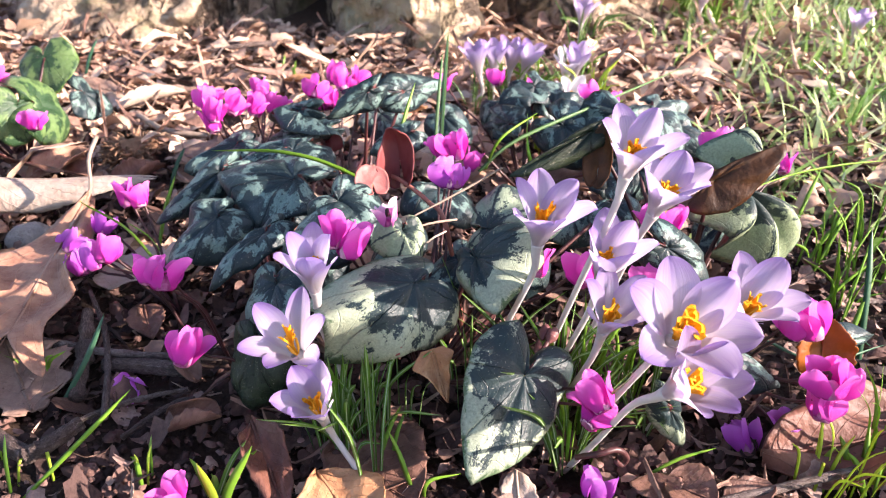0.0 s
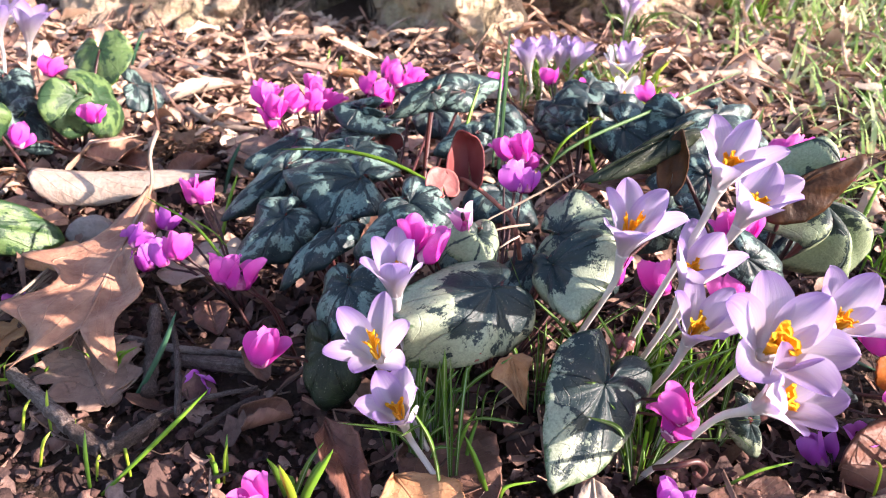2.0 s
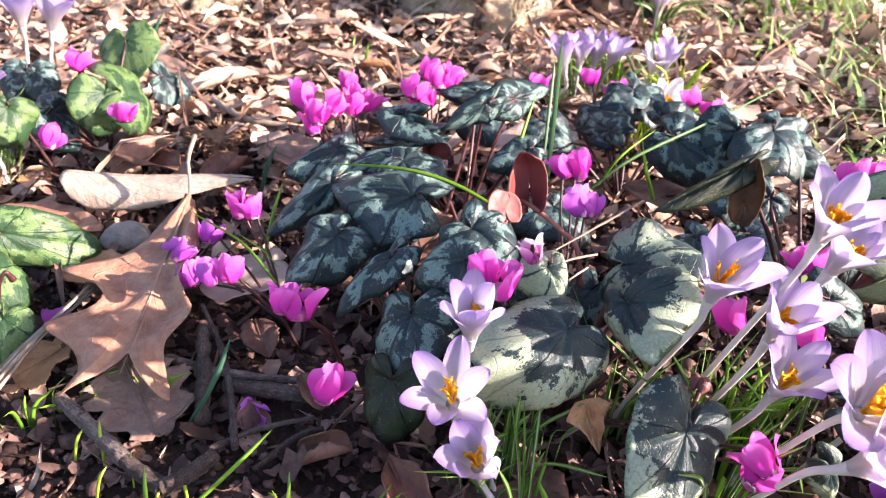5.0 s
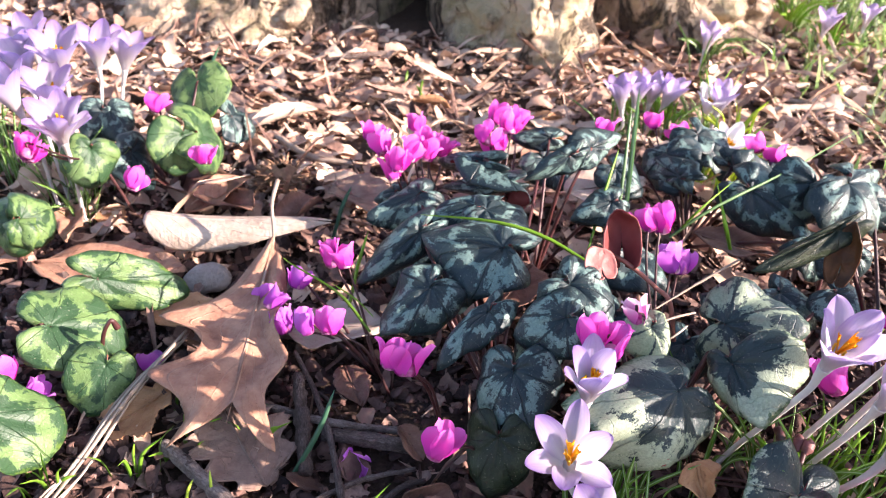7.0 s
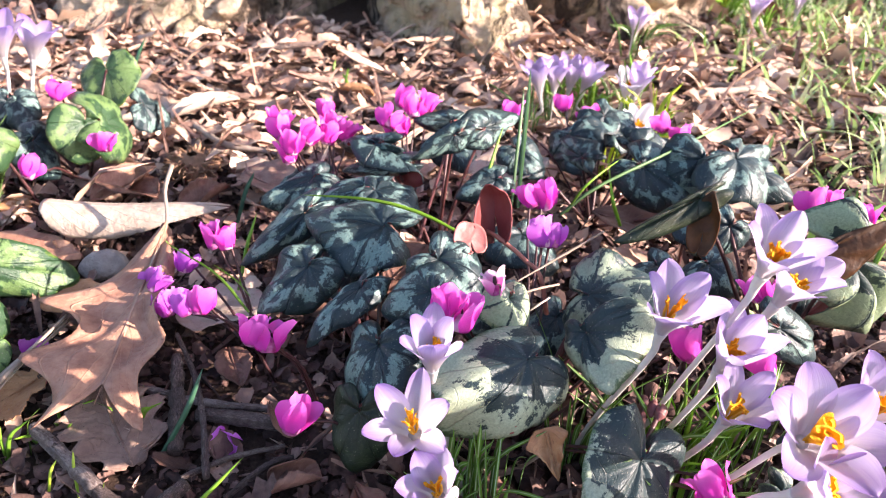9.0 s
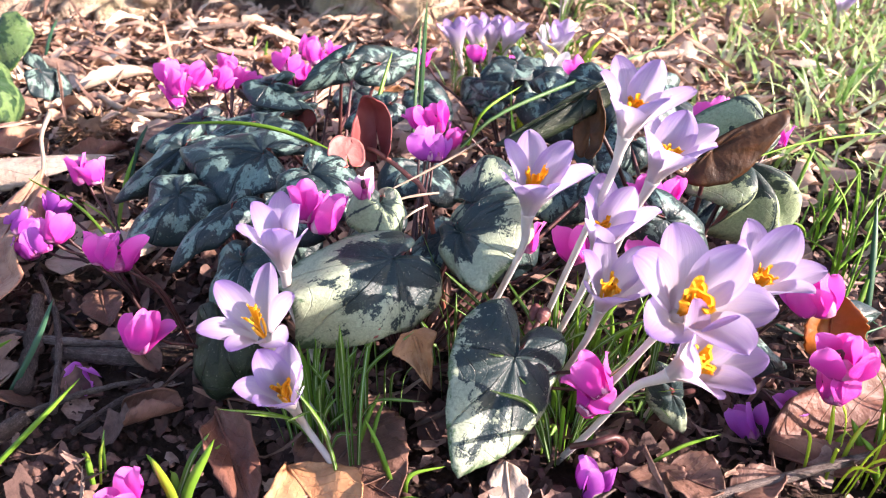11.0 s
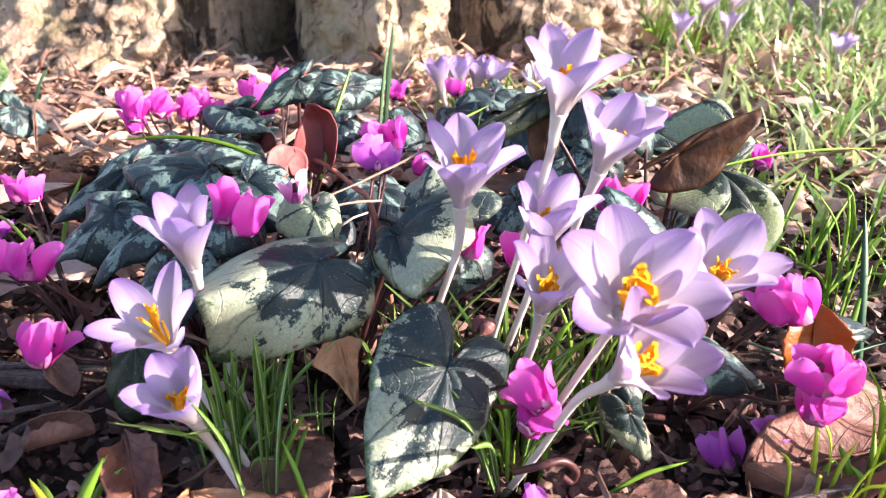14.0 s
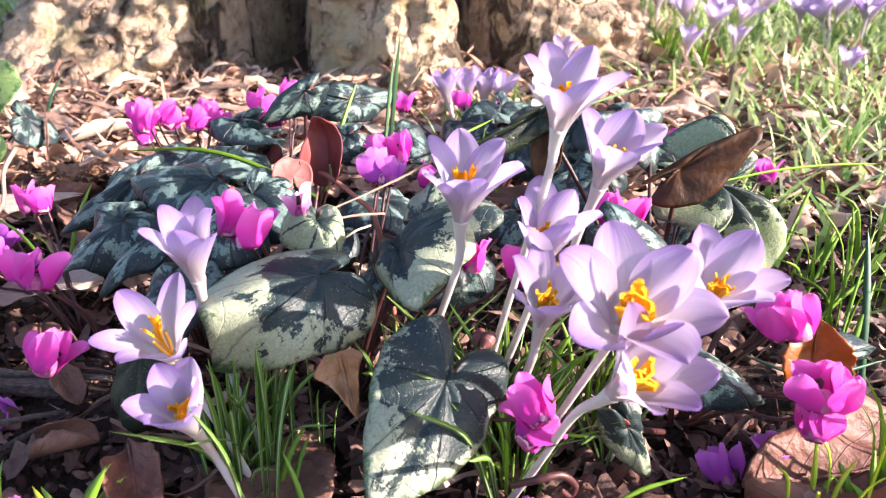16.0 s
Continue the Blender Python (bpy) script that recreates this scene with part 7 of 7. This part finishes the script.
grass_blade([(-0.0111, 0.2233, 0.0000), (-0.0172, 0.2307, 0.0183), (-0.0233, 0.2382, 0.0286)], 0.0026, GRASS_BLADE, 1.43)
grass_blade([(-0.0292, 0.2435, 0.0000), (-0.0238, 0.2499, 0.0169), (-0.0183, 0.2563, 0.0258)], 0.0026, GRASS_BLADE, 1.76)
grass_blade([(-0.0083, 0.2237, 0.0000), (-0.0064, 0.2265, 0.0099), (0.0075, 0.2293, 0.0118)], 0.0026, GRASS_BLADE, 1.19)
grass_blade([(0.0809, 0.2332, 0.0000), (0.0992, 0.2367, 0.0118), (0.1175, 0.2402, 0.0157)], 0.003, GRASS_BLADE, 1.53)
grass_blade([(-0.1292, 0.2318, 0.0000), (-0.1303, 0.2346, 0.0093), (-0.1314, 0.2373, 0.0106)], 0.0026, GRASS_BLADE, 1.86)
grass_blade([(-0.0157, 0.2203, 0.0000), (-0.0061, 0.2203, 0.0046), (0.0035, 0.2204, 0.0012)], 0.0034, GRASS_BLADE, 1.29)
grass_blade([(0.2181, 0.3155, 0.0000), (0.2207, 0.3319, 0.0363), (0.2232, 0.3483, 0.0647)], 0.0044, BLUE_BLADE, 1.62)
grass_blade([(0.2175, 0.3405, 0.0000), (0.2287, 0.3552, 0.0335), (0.2398, 0.3699, 0.0589)], 0.0034, GRASS_BLADE, 1.96)
grass_blade([(0.2078, 0.3158, 0.0000), (0.2169, 0.3267, 0.0259), (0.2260, 0.3377, 0.0439)], 0.0034, GRASS_BLADE, 1.39)
grass_blade([(0.2321, 0.4468, 0.0000), (0.2392, 0.4537, 0.0179), (0.2463, 0.4606, 0.0278)], 0.003, GRASS_BLADE, 1.72)
grass_blade([(0.2429, 0.4638, 0.0000), (0.2521, 0.4733, 0.0231), (0.2613, 0.4828, 0.0382)], 0.003, GRASS_BLADE, 1.16)
grass_blade([(0.2031, 0.3518, 0.0000), (0.2243, 0.3602, 0.0216), (0.2454, 0.3687, 0.0353)], 0.003, GRASS_BLADE, 1.49)
grass_blade([(0.2267, 0.4172, 0.0000), (0.2321, 0.4235, 0.0150), (0.2376, 0.4299, 0.0220)], 0.003, GRASS_BLADE, 1.82)
grass_blade([(0.2289, 0.4137, 0.0000), (0.2433, 0.4223, 0.0188), (0.2577, 0.4308, 0.0296)], 0.003, GRASS_BLADE, 1.26)
grass_blade([(0.2347, 0.4103, 0.0000), (0.2507, 0.4228, 0.0257), (0.2668, 0.4353, 0.0434)], 0.003, GRASS_BLADE, 1.59)
grass_blade([(0.2339, 0.3843, 0.0000), (0.2493, 0.3963, 0.0247), (0.2646, 0.4082, 0.0413)], 0.003, GRASS_BLADE, 1.92)
grass_blade([(0.1748, 0.2336, 0.0000), (0.1731, 0.2391, 0.0135), (0.1714, 0.2446, 0.0190)], 0.003, GRASS_BLADE, 1.35)
grass_blade([(0.1782, 0.2305, 0.0000), (0.1806, 0.2378, 0.0166), (0.1830, 0.2450, 0.0252)], 0.003, GRASS_BLADE, 1.69)
grass_blade([(0.1615, 0.2368, 0.0000), (0.1664, 0.2405, 0.0104), (0.1713, 0.2442, 0.0128)], 0.003, GRASS_BLADE, 1.12)
grass_blade([(0.1791, 0.2274, 0.0000), (0.1755, 0.2322, 0.0123), (0.1719, 0.2370, 0.0166)], 0.003, GRASS_BLADE, 1.45)
grass_blade([(0.1827, 0.2274, 0.0000), (0.1852, 0.2328, 0.0134), (0.1878, 0.2382, 0.0187)], 0.003, GRASS_BLADE, 1.79)
grass_blade([(0.1425, 0.3353, 0.0900), (0.1848, 0.3696, 0.0850), (0.2243, 0.3943, 0.0800), (0.2592, 0.4115, 0.0750)], 0.002, GRASS_BLADE, 1.22)
grass_blade([(0.1955, 0.3446, 0.0200), (0.1953, 0.3155, 0.0300), (0.2099, 0.2994, 0.0250)], 0.003, BLUE_BLADE, 1.55)
grass_blade([(0.1626, 0.3122, 0.0200), (0.1756, 0.2813, 0.0300), (0.2132, 0.2943, 0.0300)], 0.003, BLUE_BLADE, 1.88)
grass_blade([(-0.1561, 0.7673, 0.0000), (-0.1546, 0.7759, 0.0176), (-0.1530, 0.7845, 0.0271)], 0.0034, GRASS_BLADE, 1.32)
grass_blade([(-0.1497, 0.7759, 0.0000), (-0.1549, 0.7819, 0.0138), (-0.1602, 0.7879, 0.0195)], 0.003, GRASS_BLADE, 1.65)
grass_blade([(-0.1740, 0.8071, 0.0000), (-0.1725, 0.8140, 0.0159), (-0.1710, 0.8209, 0.0239)], 0.003, GRASS_BLADE, 1.98)
grass_blade([(-0.3885, 0.8071, 0.0000), (-0.3818, 0.8182, 0.0231), (-0.3750, 0.8292, 0.0382)], 0.004, BLUE_BLADE, 1.42)

grass_blade([(-0.2154, 0.2597, 0.0000), (-0.2168, 0.2651, 0.0134), (-0.2183, 0.2705, 0.0188)], 0.0017, LIME_BLADE, 1.75)
grass_blade([(-0.1981, 0.2488, 0.0000), (-0.1988, 0.2530, 0.0111), (-0.1994, 0.2571, 0.0143)], 0.0017, LIME_BLADE, 1.18)
grass_blade([(-0.2107, 0.2385, 0.0000), (-0.2086, 0.2430, 0.0116), (-0.2064, 0.2474, 0.0152)], 0.0017, LIME_BLADE, 1.52)
grass_blade([(-0.1314, 0.2372, 0.0000), (-0.1329, 0.2400, 0.0087), (-0.1345, 0.2427, 0.0095)], 0.0017, LIME_BLADE, 1.85)
grass_blade([(-0.1275, 0.2341, 0.0000), (-0.1268, 0.2385, 0.0115), (-0.1262, 0.2429, 0.0150)], 0.0017, LIME_BLADE, 1.28)
grass_blade([(-0.2291, 0.2593, 0.0000), (-0.2274, 0.2637, 0.0115), (-0.2257, 0.2681, 0.0149)], 0.0017, LIME_BLADE, 1.61)
grass_blade([(-0.1693, 0.2363, 0.0000), (-0.1711, 0.2408, 0.0118), (-0.1730, 0.2452, 0.0155)], 0.0017, LIME_BLADE, 1.95)
grass_blade([(-0.1831, 0.2334, 0.0000), (-0.1820, 0.2367, 0.0096), (-0.1808, 0.2399, 0.0111)], 0.0017, LIME_BLADE, 1.38)

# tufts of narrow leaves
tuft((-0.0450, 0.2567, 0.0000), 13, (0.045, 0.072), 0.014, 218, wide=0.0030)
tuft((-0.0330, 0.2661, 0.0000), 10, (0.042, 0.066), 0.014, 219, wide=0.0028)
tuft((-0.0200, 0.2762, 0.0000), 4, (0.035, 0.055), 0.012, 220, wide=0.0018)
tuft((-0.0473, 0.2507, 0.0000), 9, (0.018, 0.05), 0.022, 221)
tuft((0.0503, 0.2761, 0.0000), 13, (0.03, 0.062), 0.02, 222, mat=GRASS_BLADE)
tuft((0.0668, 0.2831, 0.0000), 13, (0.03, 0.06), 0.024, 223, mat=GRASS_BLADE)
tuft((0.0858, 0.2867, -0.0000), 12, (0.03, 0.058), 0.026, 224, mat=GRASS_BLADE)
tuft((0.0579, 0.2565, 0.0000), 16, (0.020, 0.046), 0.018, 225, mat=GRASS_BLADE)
tuft((0.0132, 0.2906, 0.0000), 6, (0.03, 0.06), 0.016, 226)
tuft((0.1108, 0.3060, 0.0000), 10, (0.03, 0.055), 0.02, 227)
tuft((0.102, 0.628, 0.0), 8, (0.035, 0.055), 0.026, 230, wide=0.0034, mat=LIME_BLADE, label='bright lime-green tuft of narrow leaves')
tuft((0.085, 0.61, 0.0), 8, (0.035, 0.062), 0.032, 232, wide=0.0034, mat=LIME_BLADE, label='bright lime-green tuft of narrow leaves')
tuft((0.11, 0.6, 0.0), 8, (0.035, 0.062), 0.032, 233, wide=0.0034, mat=LIME_BLADE, label='bright lime-green tuft of narrow leaves')
tuft((0.0570, 0.7617, 0.0000), 14, (0.03, 0.055), 0.03, 237, wide=0.003, mat=GRASS_BLADE)
tuft((0.0919, 0.7370, 0.0000), 16, (0.03, 0.055), 0.035, 238, wide=0.003, mat=GRASS_BLADE)
tuft((0.1254, 0.6363, 0.0000), 16, (0.03, 0.05), 0.03, 239, wide=0.003, mat=GRASS_BLADE)
tuft((0.1392, 0.7710, 0.0000), 12, (0.03, 0.055), 0.03, 240, wide=0.003, mat=GRASS_BLADE)
tuft((0.1828, 0.9601, 0.0000), 14, (0.03, 0.06), 0.05, 241, wide=0.004)
tuft((0.3496, 1.0087, 0.0000), 16, (0.03, 0.06), 0.05, 242, wide=0.004, mat=GRASS_BLADE)
tuft((0.3317, 1.1053, 0.0000), 16, (0.04, 0.07), 0.06, 243, wide=0.005, mat=GRASS_BLADE)
tuft((-0.4643, 0.5670, 0.0000), 14, (0.05, 0.09), 0.03, 244, wide=0.003)
tuft((-0.4519, 0.5994, 0.0000), 12, (0.04, 0.08), 0.03, 245, wide=0.003)
tuft((-0.3997, 0.5734, 0.0000), 8, (0.03, 0.06), 0.03, 246, wide=0.003)
tuft((-0.4934, 0.5951, 0.0000), 12, (0.06, 0.1), 0.03, 247, wide=0.003)
tuft((-0.2921, 0.2649, 0.0000), 5, (0.012, 0.03), 0.015, 248, wide=0.0024, mat=GRASS_BLADE)
tuft((-0.3062, 0.2713, 0.0000), 5, (0.012, 0.03), 0.015, 249, wide=0.0024, mat=GRASS_BLADE)
tuft((-0.2421, 0.3011, 0.0000), 5, (0.012, 0.03), 0.015, 250, wide=0.0024, mat=GRASS_BLADE)
tuft((-0.2012, 0.3002, 0.0000), 5, (0.012, 0.03), 0.015, 251, wide=0.0024, mat=GRASS_BLADE)
tuft((-0.2608, 0.2814, 0.0000), 5, (0.012, 0.03), 0.015, 252, wide=0.0024, mat=GRASS_BLADE)
tuft((-0.3203, 0.2773, 0.0000), 5, (0.012, 0.03), 0.015, 253, wide=0.0024, mat=GRASS_BLADE)
tuft((0.1748, 0.2336, 0.0000), 8, (0.02, 0.06), 0.03, 254, wide=0.0017, mat=LIME_BLADE)
tuft((0.1588, 0.2305, 0.0000), 8, (0.02, 0.06), 0.03, 255, wide=0.0017, mat=LIME_BLADE)
tuft((0.1909, 0.2468, 0.0000), 8, (0.02, 0.06), 0.03, 256, wide=0.0017, mat=GRASS_BLADE)
tuft((0.2267, 0.3607, 0.0000), 8, (0.02, 0.06), 0.03, 257, wide=0.0020, mat=GRASS_BLADE)
tuft((0.2570, 0.3970, 0.0000), 8, (0.02, 0.06), 0.03, 258, wide=0.0020, mat=GRASS_BLADE)
tuft((0.2412, 0.4172, 0.0000), 8, (0.02, 0.06), 0.03, 259, wide=0.0020, mat=GRASS_BLADE)
tuft((0.2881, 0.4466, 0.0000), 8, (0.02, 0.06), 0.03, 260, wide=0.0020, mat=GRASS_BLADE)

tuft((0.135, 0.672, 0.0), 10, (0.045, 0.072), 0.03, 262, wide=0.0036, mat=LIME_BLADE, label='sunlit yellow-green tuft of narrow leaves')
# crocuses scattered over the lawn beyond
lawn_crocus = crocus((0.62, 1.30, 0.05), (0.05, -0.1, 1.0), (0.62, 1.305, 0.0), length=0.040, width=0.021, opening=(14, 44), leaves=10, seed=900, label='pale lilac crocus in the lawn beyond the tree')
rng = np.random.default_rng(77)
for n in range(230):
    x, y = rng.uniform(0.30, 1.7), 1.12 + 1.6 * rng.uniform(0, 1) ** 1.7
    if x < 0.15 + y * 0.65 and math.sin(9 * x + 2) * math.sin(8 * y) > -0.45:
        copy_thing(lawn_crocus, pose(x, y, rng.uniform(-0.004, 0.004), rng.uniform(-14, 14), rng.uniform(-14, 14), rng.uniform(0, 360)))
